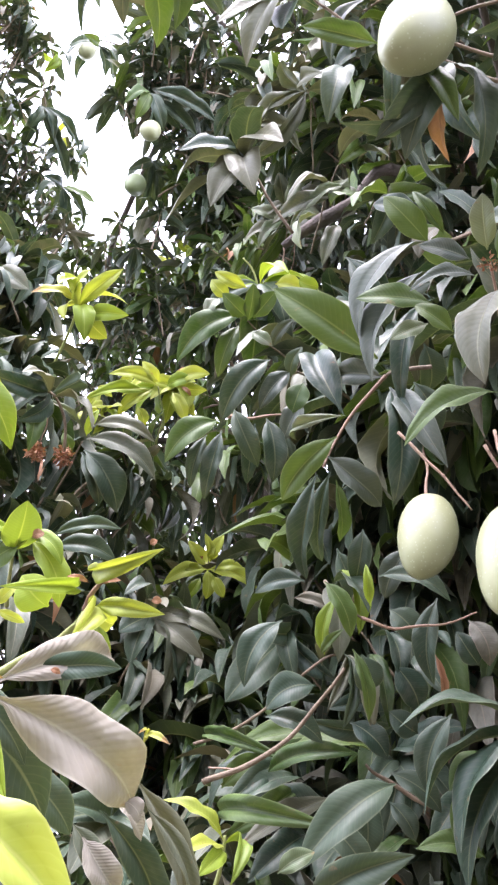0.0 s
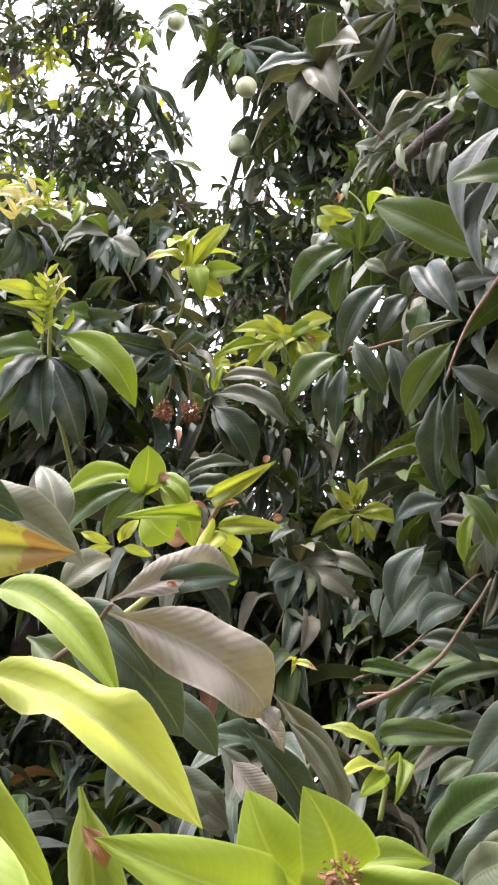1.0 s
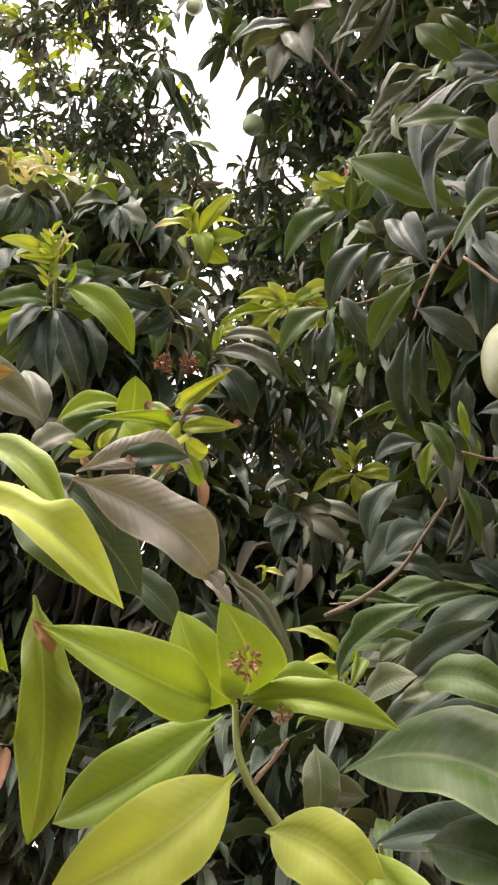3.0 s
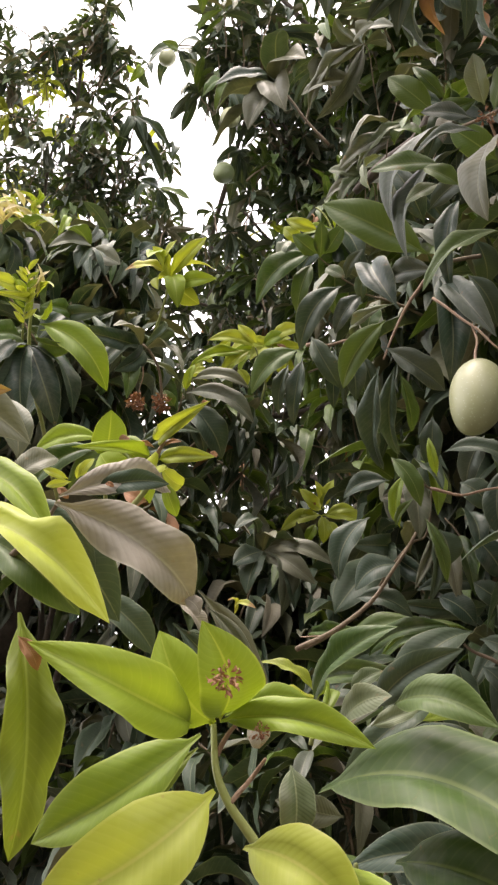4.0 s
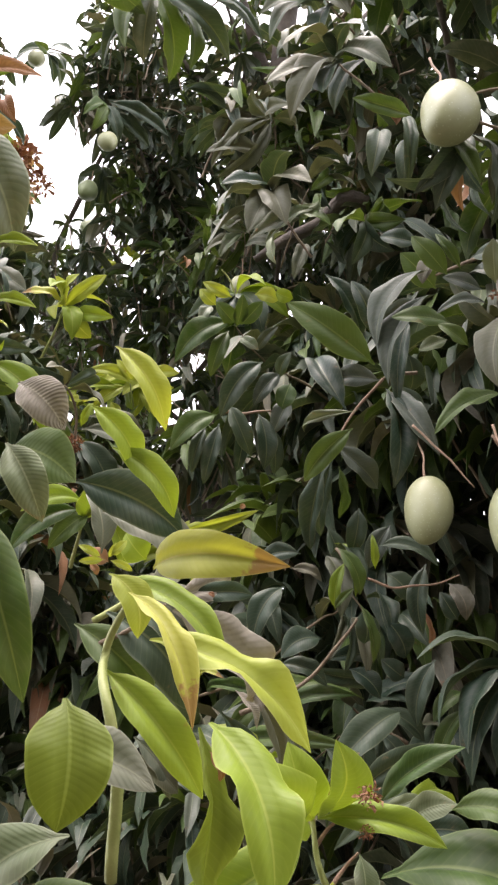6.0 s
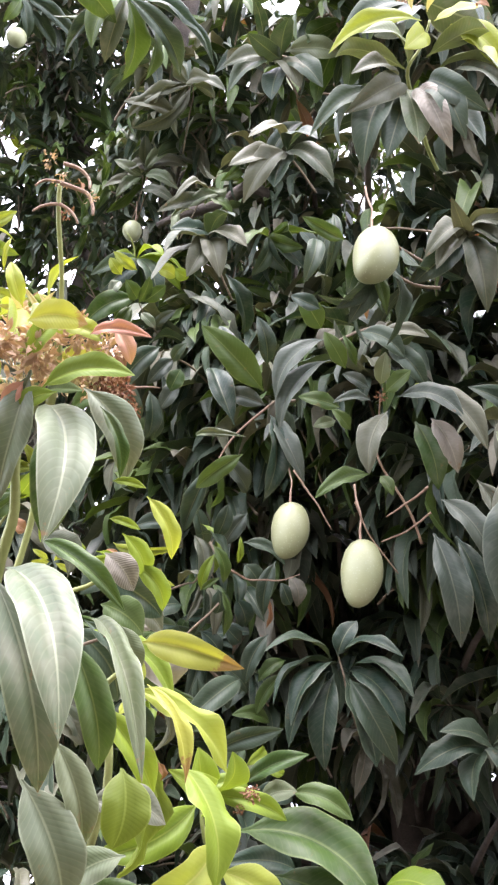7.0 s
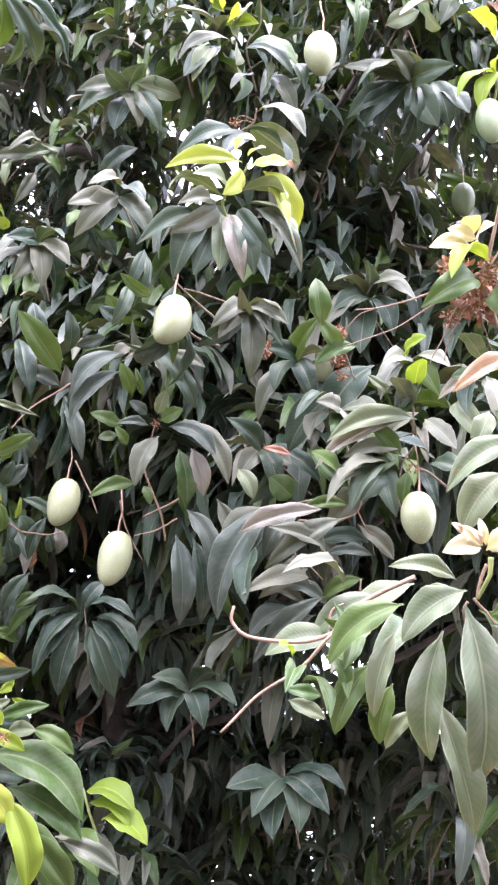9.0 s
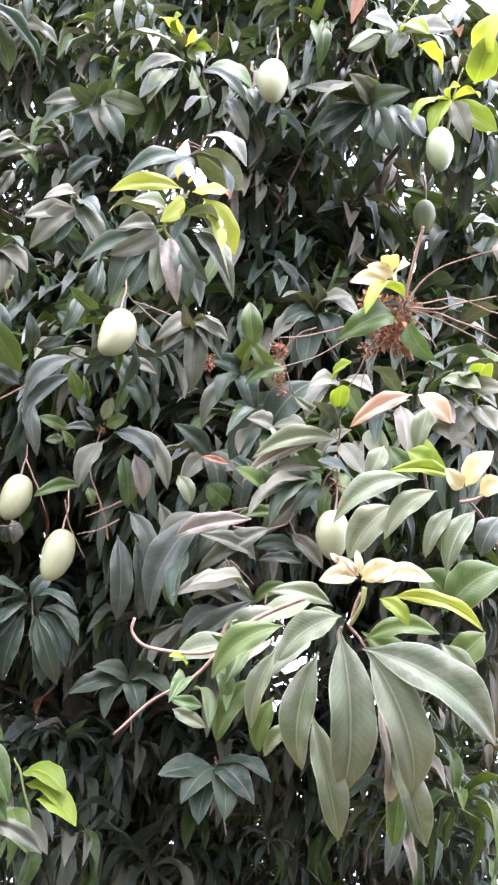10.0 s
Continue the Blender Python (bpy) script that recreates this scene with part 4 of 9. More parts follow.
leaf(s, YOUNG, 0.000, 0.000, 0.000, -16, -22, 0.108, 0.050, 137, 3)
leaf(s, RUST, 0.000, 0.000, 0.000, -61, 29, 0.066, 0.023, 163, 1)
leaf(s, YOUNG, 0.000, 0.000, 0.000, 18, -50, 0.108, 0.041, 120, 6)
leaf(s, YOUNG, 0.000, 0.000, 0.000, -128, -54, 0.109, 0.044, -55, 7)
leaf(s, YOUNG, 0.000, 0.000, 0.000, 115, -73, 0.108, 0.044, -169, 7)
leaf(s, YOUNG, 0.000, 0.000, 0.000, -42, -23, 0.105, 0.044, 95, 3)
leaf(s, LIME, 0.000, 0.000, 0.000, -134, -35, 0.137, 0.041, -117, 6)
leaf(s, YOUNG, 0.000, 0.000, 0.000, 9, -72, 0.109, 0.044, 95, 7)

s = shoot(left, -0.805, 1.699, 3.354, [(0.004, -0.022, 0.021), (-0.006, 0.032, -0.033), (-0.031, 0.079, -0.091)], 0.003, GREEN_TWIG)
leaf(s, YOUNG, 0.000, 0.000, 0.000, -115, -52, 0.109, 0.034, 3, 0)
leaf(s, YOUNG, 0.000, 0.000, 0.000, -86, -34, 0.097, 0.031, -46, 1)
leaf(s, YOUNG, 0.000, 0.000, 0.000, -39, -18, 0.107, 0.034, 46, 6)
leaf(s, YOUNG, 0.000, 0.000, 0.000, -70, -73, 0.103, 0.031, -42, 0)
leaf(s, LIME, 0.000, 0.000, 0.000, -28, -43, 0.099, 0.031, 24, 1)

s = shoot(main, -0.112, 1.219, 2.367, [(0.025, -0.057, 0.069), (0.004, 0.001, -0.000), (-0.024, 0.011, -0.018), (-0.090, 0.108, -0.013), (-0.176, 0.192, -0.037), (-0.250, 0.244, -0.037)], 0.0027, TWIG)
leaf(s, DUSTY, -0.018, -0.062, 0.066, -10, -78, 0.129, 0.044, 61, 7)
leaf(s, DUSTY, 0.028, 0.013, -0.010, -35, -76, 0.125, 0.031, 50, 3)
leaf(s, DARK, 0.004, 0.003, -0.003, -51, -83, 0.132, 0.026, -5, 0)
leaf(s, DARK, -0.009, -0.063, 0.069, -38, -45, 0.104, 0.036, 24, 1)
leaf(s, DARK, 0.049, -0.006, 0.016, -41, -58, 0.107, 0.041, 19, 3)

s = shoot(main, -0.537, 1.638, 2.692, [(0.001, -0.007, 0.010), (-0.015, 0.018, -0.030), (-0.060, 0.069, -0.123)], 0.002, TWIG)
leaf(s, DUSTY, 0.000, 0.000, 0.000, 21, -68, 0.164, 0.060, 61, 3)
leaf(s, DUSTY, 0.000, 0.000, 0.000, -1, -37, 0.155, 0.053, 95, 7)
leaf(s, DUSTY, 0.000, 0.000, 0.000, 0, -15, 0.166, 0.048, 85, 7)
leaf(s, DARK, 0.000, 0.000, 0.000, -119, -76, 0.129, 0.057, -30, 0)
leaf(s, DARK, 0.000, 0.000, 0.000, -116, -46, 0.113, 0.053, -61, 6)
leaf(s, DARK, 0.000, 0.000, 0.000, -33, -13, 0.119, 0.046, -9, 0)
leaf(s, DUSTY, 0.000, 0.000, 0.000, -57, -14, 0.100, 0.041, 21, 1)
leaf(s, DARK, -0.008, -0.026, 0.028, -100, -27, 0.104, 0.041, -33, 3)
leaf(s, DARK, 0.000, 0.000, 0.000, 15, -59, 0.164, 0.055, 56, 0)

s = shoot(main, -0.240, 1.539, 2.600, [(0.001, -0.007, 0.009), (0.007, 0.019, -0.021), (0.082, 0.084, -0.090)], 0.002, TWIG)
leaf(s, DARK, -0.013, 0.011, -0.018, -159, -59, 0.164, 0.075, -88, 6)
leaf(s, DARK, 0.000, 0.000, 0.000, -6, -47, 0.149, 0.046, 130, 0)
leaf(s, DARK, 0.000, 0.000, 0.000, -39, -73, 0.119, 0.042, 60, 3)
leaf(s, DARK, 0.000, 0.000, 0.000, 3, -60, 0.155, 0.056, 18, 1)
leaf(s, DARK, 0.000, 0.000, 0.000, -119, -30, 0.111, 0.046, -107, 3)
leaf(s, DARK, -0.020, -0.015, 0.012, -38, -25, 0.111, 0.044, 10, 1)

s = shoot(main, -0.060, 1.381, 2.258, [(-0.016, -0.007, 0.007), (0.007, 0.006, -0.007), (0.079, 0.030, -0.037)], 0.0034, TWIG)
leaf(s, GREEN, 0.003, -0.014, 0.022, -180, -14, 0.166, 0.053, -48, 7)
leaf(s, DARK, -0.137, -0.026, 0.005, -138, -50, 0.136, 0.036, -81, 6)
leaf(s, DARK, -0.102, -0.001, -0.023, -147, -35, 0.161, 0.044, -48, 7)
leaf(s, DUSTY, -0.065, 0.014, -0.037, -163, -36, 0.160, 0.039, -70, 6)
leaf(s, GREEN, -0.041, 0.050, 0.062, -175, -10, 0.209, 0.047, -63, 7)
leaf(s, DARK, 0.034, -0.282, -0.150, -165, -46, 0.160, 0.051, -76, 7)
leaf(s, LIME, 0.056, -0.409, -0.321, -120, -32, 0.107, 0.024, -75, 6)
leaf(s, DARK, 0.015, -0.413, -0.324, -143, -44, 0.148, 0.036, -75, 1)
leaf(s, DARK, 0.012, -0.053, 0.079, -131, -25, 0.124, 0.038, -84, 7)
leaf(s, DARK, 0.026, -0.036, 0.057, -145, -17, 0.160, 0.034, -131, 7)

s = shoot(main, -0.222, 1.102, 2.019, [(0.001, -0.007, 0.015), (-0.000, 0.003, -0.006), (-0.009, 0.019, -0.046)], 0.003, GREEN_TWIG)
leaf(s, YOUNG, 0.000, -0.004, 0.009, -150, 21, 0.085, 0.028, -60, 0)
leaf(s, YOUNG, 0.000, -0.001, 0.002, -106, -24, 0.106, 0.024, -30, 6)
leaf(s, LIME, 0.000, 0.000, 0.000, -95, -36, 0.097, 0.022, -51, 6)
leaf(s, LIME, 0.000, -0.003, 0.006, -65, -43, 0.091, 0.020, -21, 3)
leaf(s, SCORCHED, -0.092, -0.084, 0.091, -38, -21, 0.049, 0.011, 68, 7)
leaf(s, SCORCHED, -0.096, -0.080, 0.082, -80, -2, 0.044, 0.007, -23, 3)

s = shoot(main, 0.035, 0.449, 2.582, [(-0.052, -0.020, 0.010), (0.000, 0.000, 0.000), (0.052, 0.019, -0.013), (0.104, 0.012, -0.016)], 0.0027, TWIG)
leaf(s, DARK, 0.000, 0.000, 0.000, 100, -62, 0.149, 0.036, -51, 1)
leaf(s, DARK, 0.000, 0.000, 0.000, 141, -62, 0.129, 0.043, -130, 7)
leaf(s, DARK, 0.000, 0.000, 0.000, 63, -64, 0.142, 0.036, 119, 1)
leaf(s, GREEN, -0.073, -0.020, 0.011, -164, 4, 0.082, 0.027, -144, 0)
leaf(s, RUST, 0.000, 0.000, 0.000, 92, -33, 0.099, 0.025, -133, 0)
leaf(s, DARK, 0.000, 0.000, 0.000, 163, -54, 0.131, 0.038, -142, 0)
leaf(s, DARK, 0.000, 0.000, 0.000, 173, -44, 0.147, 0.032, 151, 7)
leaf(s, DARK, 0.022, -0.030, 0.011, -59, -61, 0.096, 0.041, -165, 6)
leaf(s, DARK, -0.110, 0.022, 0.047, 164, -81, 0.102, 0.033, -109, 7)

s = shoot(main, 0.159, 0.391, 2.625, [(-0.129, 0.040, 0.020), (-0.065, 0.017, 0.014), (-0.005, 0.001, 0.002), (0.014, 0.008, -0.014)], 0.0027, TWIG)
tuft(s, 0.061, 0.027, -0.055, 0.022, 20)
tuft(s, 0.048, 0.040, -0.061, 0.014, 10)
tuft(s, 0.011, 0.002, -0.007, 0.018, 12)
stalk(s, [(0.006, 0.001, -0.004), (0.036, 0.013, -0.029), (0.067, 0.042, -0.073)], 0.0015)
leaf(s, DUSTY, 0.000, 0.000, 0.000, -172, -44, 0.114, 0.044, -67, 3)
leaf(s, DUSTY, 0.000, 0.000, 0.000, -176, -58, 0.114, 0.041, -63, 0)
leaf(s, DUSTY, 0.000, 0.000, 0.000, 17, -79, 0.157, 0.054, 121, 1)
leaf(s, DUSTY, 0.000, 0.000, 0.000, -127, -14, 0.108, 0.031, -172, 1)
leaf(s, DUSTY, 0.000, 0.000, 0.000, -81, -23, 0.117, 0.039, 1, 6)
leaf(s, DUSTY, 0.000, 0.000, 0.000, -66, -32, 0.125, 0.041, 70, 7)
leaf(s, DUSTY, 0.000, 0.000, 0.000, -71, -49, 0.108, 0.037, 48, 0)
leaf(s, DARK, 0.000, 0.000, 0.000, -52, -49, 0.129, 0.037, 72, 7)
leaf(s, DARK, 0.000, 0.000, 0.000, 164, -51, 0.143, 0.046, -125, 6)

s = shoot(main, 0.538, 0.418, 2.398, [(-0.013, -0.004, 0.022), (0.009, 0.000, -0.011), (0.073, 0.010, -0.110)], 0.0027, TWIG)
leaf(s, GREEN, 0.000, 0.000, 0.000, -141, 9, 0.117, 0.049, -92, 3)
leaf(s, DUSTY, 0.000, 0.000, 0.000, -100, -9, 0.102, 0.051, 28, 7)
leaf(s, DARK, 0.000, 0.000, 0.000, 178, -31, 0.151, 0.053, -63, 7)
leaf(s, DARK, 0.000, 0.000, 0.000, -165, -56, 0.126, 0.056, -70, 1)
leaf(s, DARK, 0.000, 0.000, 0.000, -93, -70, 0.138, 0.051, 42, 1)
leaf(s, GREEN, 0.000, 0.000, 0.000, -82, -36, 0.113, 0.053, 12, 3)
leaf(s, DUSTY, 0.000, 0.000, 0.000, -160, 7, 0.141, 0.051, -90, 1)
leaf(s, DUSTY, 0.000, 0.000, 0.000, -101, 24, 0.158, 0.070, 81, 0)
leaf(s, DUSTY, 0.000, 0.000, 0.000, 129, -47, 0.182, 0.058, -108, 7)
leaf(s, DARK, -0.164, 0.153, -0.119, 125, -62, 0.179, 0.063, -108, 3)
leaf(s, DUSTY, -0.095, 0.150, -0.193, -173, -47, 0.151, 0.046, -76, 3)

s = shoot(main, 0.084, 0.015, 1.826, [(-0.078, 0.026, 0.031), (-0.077, 0.031, 0.011), (-0.050, 0.024, -0.004), (0.000, 0.000, -0.002), (0.048, -0.029, 0.016), (0.074, -0.056, 0.052), (0.127, -0.103, 0.091)], 0.0034, STALK)
stalk(s, [(0.044, -0.027, 0.015), (0.040, -0.032, 0.038), (0.053, -0.043, 0.050)], 0.0022)
leaf(s, LIME, 0.006, 0.004, -0.023, -135, -5, 0.077, 0.017, -35, 6)
leaf(s, GREEN, 0.037, -0.036, 0.054, -127, -38, 0.091, 0.020, -132, 3)

s = shoot(main, 0.088, 0.005, 1.772, [(-0.075, 0.052, -0.079), (-0.041, 0.027, -0.032), (0.007, -0.008, 0.017), (0.036, -0.035, 0.057), (0.074, -0.071, 0.102)], 0.0027, STALK)
leaf(s, GREEN, 0.000, 0.000, 0.000, -129, -25, 0.095, 0.026, -19, 1)
leaf(s, GREEN, 0.009, -0.003, -0.006, -96, -34, 0.104, 0.026, 0, 7)
leaf(s, GREEN, 0.030, -0.022, 0.024, -101, -38, 0.103, 0.027, 4, 7)
leaf(s, GREEN, 0.050, -0.043, 0.059, -126, -42, 0.102, 0.030, -28, 0)

s = shoot(main, 0.313, -0.134, 2.461, [(-0.029, -0.085, 0.109), (-0.024, -0.059, 0.080), (-0.002, -0.016, 0.020), (0.000, 0.000, 0.000), (0.051, 0.025, -0.075)], 0.0041, STALK)
leaf(s, LIME, 0.002, -0.012, 0.012, -175, -37, 0.115, 0.047, -19, 3)
leaf(s, CREAM, -0.033, -0.007, 0.034, 154, -9, 0.069, 0.033, -93, 7)
leaf(s, CREAM, -0.037, -0.011, 0.041, -127, 4, 0.058, 0.033, 6, 7)
leaf(s, CREAM, -0.029, -0.017, 0.042, 177, -4, 0.058, 0.027, -106, 6)
leaf(s, CREAM, -0.022, -0.016, 0.034, -111, -1, 0.058, 0.031, 76, 7)
leaf(s, GREEN, 0.028, -0.012, -0.011, -85, -68, 0.121, 0.046, 104, 1)
leaf(s, GREEN, -0.002, 0.012, -0.012, 173, -40, 0.136, 0.051, -86, 1)
stalk(s, [(-0.003, 0.004, -0.003), (-0.042, 0.054, -0.027), (-0.098, 0.106, -0.047), (-0.149, 0.144, -0.058)], 0.0022)
stalk(s, [(-0.002, 0.005, -0.004), (-0.036, 0.060, -0.039), (-0.084, 0.121, -0.078), (-0.147, 0.182, -0.112)], 0.0018)
stalk(s, [(0.001, 0.004, -0.006), (-0.013, 0.056, -0.054), (-0.018, 0.093, -0.097), (-0.017, 0.114, -0.127)], 0.0018)
stalk(s, [(0.001, 0.007, -0.009), (-0.001, 0.040, -0.045), (-0.006, 0.077, -0.087), (0.001, 0.098, -0.121)], 0.0016)
stalk(s, [(0.004, 0.004, -0.009), (0.014, 0.028, -0.044), (0.016, 0.044, -0.065)], 0.0016)
stalk(s, [(0.006, 0.003, -0.009), (0.030, 0.015, -0.043), (0.042, 0.033, -0.076)], 0.0016)
stalk(s, [(0.009, 0.001, -0.008), (0.047, 0.001, -0.042), (0.066, 0.013, -0.074)], 0.0016)
stalk(s, [(0.007, -0.001, -0.005), (0.043, -0.010, -0.026), (0.077, -0.010, -0.058)], 0.0018)
stalk(s, [(0.005, -0.003, -0.001), (0.051, -0.043, 0.002), (0.114, -0.113, 0.017)], 0.0024)
stalk(s, [(0.005, -0.003, -0.001), (0.065, -0.043, -0.010), (0.143, -0.084, -0.041)], 0.0022)
stalk(s, [(0.007, -0.004, -0.002), (0.077, -0.043, -0.021), (0.171, -0.082, -0.073)], 0.0018)
stalk(s, [(0.003, -0.006, 0.004), (0.015, -0.053, 0.044), (0.063, -0.124, 0.072), (0.112, -0.178, 0.079)], 0.002)
stalk(s, [(0.004, -0.004, 0.000), (0.060, -0.061, 0.014), (0.141, -0.112, -0.010)], 0.002)
stalk(s, [(0.006, 0.003, -0.009), (0.025, 0.033, -0.060), (0.058, 0.046, -0.109)], 0.0014)
stalk(s, [(-0.005, 0.004, -0.000), (-0.032, 0.036, -0.014), (-0.071, 0.079, -0.034)], 0.0014)
tuft(s, -0.034, 0.027, -0.002, 0.034, 26)
tuft(s, 0.010, 0.024, -0.036, 0.040, 30)
tuft(s, 0.006, -0.008, 0.004, 0.024, 16)
tuft(s, -0.013, 0.063, -0.062, 0.020, 12)

s = shoot(main, 0.452, 0.232, 3.342, [(-0.017, -0.030, 0.031), (0.003, 0.004, -0.005), (0.044, 0.081, -0.091)], 0.002, TWIG)
leaf(s, DARK, 0.000, 0.000, 0.000, 115, -35, 0.174, 0.066, -102, 7)
leaf(s, DARK, 0.000, 0.000, 0.000, 92, -47, 0.153, 0.066, -33, 7)
leaf(s, DARK, 0.000, 0.000, 0.000, 58, -51, 0.156, 0.074, 163, 3)
leaf(s, DARK, 0.000, 0.000, 0.000, -26, -64, 0.151, 0.071, 121, 6)
leaf(s, DUSTY, 0.000, 0.000, 0.000, 160, 3, 0.168, 0.052, -92, 6)
leaf(s, DUSTY, 0.000, 0.000, 0.000, -179, -22, 0.145, 0.049, -44, 1)
leaf(s, DARK, 0.000, 0.000, 0.000, -79, -18, 0.134, 0.058, 120, 1)
leaf(s, DUSTY, 0.000, 0.000, 0.000, -149, -10, 0.125, 0.055, -121, 0)

s = shoot(main, 0.320, -0.059, 3.220, [(0.008, 0.026, -0.022), (-0.003, -0.003, 0.004), (-0.006, -0.060, 0.042)], 0.003, GREEN_TWIG)
leaf(s, DUSTY, 0.000, 0.000, 0.000, 165, -38, 0.142, 0.051, -48, 6)
leaf(s, DUSTY, 0.000, 0.000, 0.000, -164, -72, 0.102, 0.044, -56, 7)
leaf(s, YOUNG, 0.040, -0.009, -0.014, -35, -56, 0.102, 0.056, 6, 0)
leaf(s, LIME, 0.000, 0.000, 0.000, -84, -38, 0.107, 0.046, 60, 7)
leaf(s, DUSTY, 0.000, 0.000, 0.000, -167, -25, 0.120, 0.056, -76, 6)
leaf(s, DUSTY, 0.000, 0.000, 0.000, -70, -27, 0.138, 0.056, 80, 6)

s = shoot(main, 0.576, 0.070, 3.298, [(-0.018, -0.057, 0.050), (0.000, 0.000, 0.000), (0.035, 0.055, -0.063)], 0.003, GREEN_TWIG)
leaf(s, LIME, 0.000, 0.000, 0.000, 152, -40, 0.128, 0.053, -47, 7)
leaf(s, LIME, 0.000, 0.000, 0.000, -21, -27, 0.131, 0.061, 118, 6)
leaf(s, DUSTY, 0.000, 0.000, 0.000, -36, -71, 0.136, 0.053, 104, 0)
leaf(s, LIME, 0.000, 0.000, 0.000, 149, -69, 0.128, 0.048, -63, 7)
leaf(s, YOUNG, 0.000, 0.000, 0.000, -84, -29, 0.104, 0.032, 6, 7)
leaf(s, YOUNG, 0.000, 0.000, 0.000, -121, -25, 0.098, 0.029, 57, 7)
leaf(s, LIME, 0.021, -0.054, 0.025, -112, 27, 0.117, 0.080, 178, 0)
leaf(s, YOUNG, 0.015, -0.097, 0.057, -119, 31, 0.111, 0.067, 146, 3)

s = shoot(front, -0.435, 0.018, 1.800, [(-0.019, -0.006, 0.296), (-0.013, 0.027, 0.248), (-0.007, 0.078, 0.204), (0.002, 0.141, 0.152), (0.007, 0.226, 0.066), (-0.007, 0.283, -0.063)], 0.0034, GREEN_TWIG)
tuft(s, -0.017, -0.134, 0.170, 0.008, 6, PINK)
stalk(s, [(-0.018, -0.030, 0.292), (-0.004, -0.028, 0.293), (0.006, -0.026, 0.284), (0.009, -0.025, 0.272)], 0.0022)
stalk(s, [(-0.018, -0.016, 0.282), (0.002, -0.014, 0.280), (0.014, -0.012, 0.268), (0.016, -0.010, 0.256)], 0.0024)
stalk(s, [(-0.019, -0.010, 0.290), (-0.032, -0.010, 0.288), (-0.040, -0.008, 0.280)], 0.0018)
stalk(s, [(-0.018, 0.004, 0.276), (-0.030, 0.004, 0.270), (-0.038, 0.006, 0.262)], 0.0018)
stalk(s, [(-0.016, 0.000, 0.272), (-0.002, 0.002, 0.266), (0.004, 0.004, 0.256)], 0.0018)
tuft(s, -0.018, -0.008, 0.292, 0.010, 5, PINK)
tuft(s, 0.012, -0.020, 0.268, 0.008, 5, PINK)
leaf(s, YOUNG, -0.008, 0.070, 0.212, -60, 60, 0.055, 0.012, 40, 7)

s = shoot(main, -0.347, 1.573, 4.052, [(0.003, -0.023, 0.019), (0.006, 0.064, -0.056), (-0.008, 0.132, -0.117)], 0.002, STALK)
leaf(s, DUSTY, 0.000, 0.000, 0.000, 136, -37, 0.166, 0.048, -65, 6)
leaf(s, DUSTY, 0.000, 0.000, 0.000, -19, -43, 0.139, 0.052, 35, 3)
leaf(s, DUSTY, 0.000, 0.000, 0.000, -177, -56, 0.137, 0.044, -33, 0)
leaf(s, DUSTY, 0.000, 0.000, 0.000, -80, -18, 0.108, 0.048, 118, 7)
leaf(s, GREEN, 0.000, 0.000, 0.000, 134, -37, 0.197, 0.044, 161, 6)
leaf(s, DUSTY, 0.000, 0.000, 0.000, -37, -33, 0.125, 0.044, 45, 7)
leaf(s, DUSTY, 0.000, 0.000, 0.000, -147, -40, 0.117, 0.044, -61, 3)

s = shoot(main, -0.270, 1.163, 3.987, [(-0.004, -0.013, 0.009), (0.012, 0.038, -0.028), (0.015, 0.160, -0.122)], 0.002, TWIG)
leaf(s, DUSTY, 0.000, 0.000, 0.000, 150, -24, 0.225, 0.047, -120, 1)
leaf(s, DUSTY, 0.000, 0.000, 0.000, 173, -47, 0.157, 0.047, -23, 6)
leaf(s, DUSTY, 0.000, 0.000, 0.000, -61, -33, 0.106, 0.054, 102, 3)
leaf(s, DUSTY, 0.000, 0.000, 0.000, 97, -42, 0.161, 0.047, -119, 1)
leaf(s, DUSTY, 0.000, 0.000, 0.000, -15, -53, 0.129, 0.051, -1, 1)
leaf(s, DUSTY, 0.000, 0.000, 0.000, 140, -29, 0.228, 0.047, 178, 3)
leaf(s, DUSTY, 0.000, 0.000, 0.000, -118, -16, 0.124, 0.047, 49, 1)
leaf(s, DUSTY, 0.000, 0.000, 0.000, -35, -32, 0.137, 0.047, 84, 7)
leaf(s, DUSTY, -0.009, 0.084, -0.061, -173, 1, 0.182, 0.047, -121, 3)

s = shoot(main, -0.340, 1.299, 3.353, [(-0.038, -0.043, 0.044), (-0.009, -0.004, 0.004), (0.017, 0.122, -0.132)], 0.003, GREEN_TWIG)
leaf(s, DARK, 0.000, 0.000, 0.000, -171, -44, 0.157, 0.047, -100, 7)
leaf(s, LIME, 0.000, 0.000, 0.000, -41, -21, 0.107, 0.038, 43, 3)
leaf(s, LIME, 0.000, 0.000, 0.000, 9, -22, 0.147, 0.062, 96, 7)
leaf(s, LIME, 0.000, 0.000, 0.000, -3, -10, 0.140, 0.053, 52, 7)
leaf(s, GREEN, 0.000, 0.000, 0.000, 174, -88, 0.131, 0.080, 92, 1)
leaf(s, GREEN, 0.000, 0.000, 0.000, 98, -51, 0.205, 0.080, 170, 1)
leaf(s, DARK, 0.000, 0.000, 0.000, 174, -60, 0.159, 0.065, -114, 0)
leaf(s, DARK, 0.000, 0.000, 0.000, 0, -62, 0.154, 0.068, 77, 7)
leaf(s, DARK, 0.000, 0.000, 0.000, 60, -49, 0.195, 0.074, 150, 7)
leaf(s, LIME, 0.000, 0.000, 0.000, -144, -36, 0.107, 0.035, -87, 6)

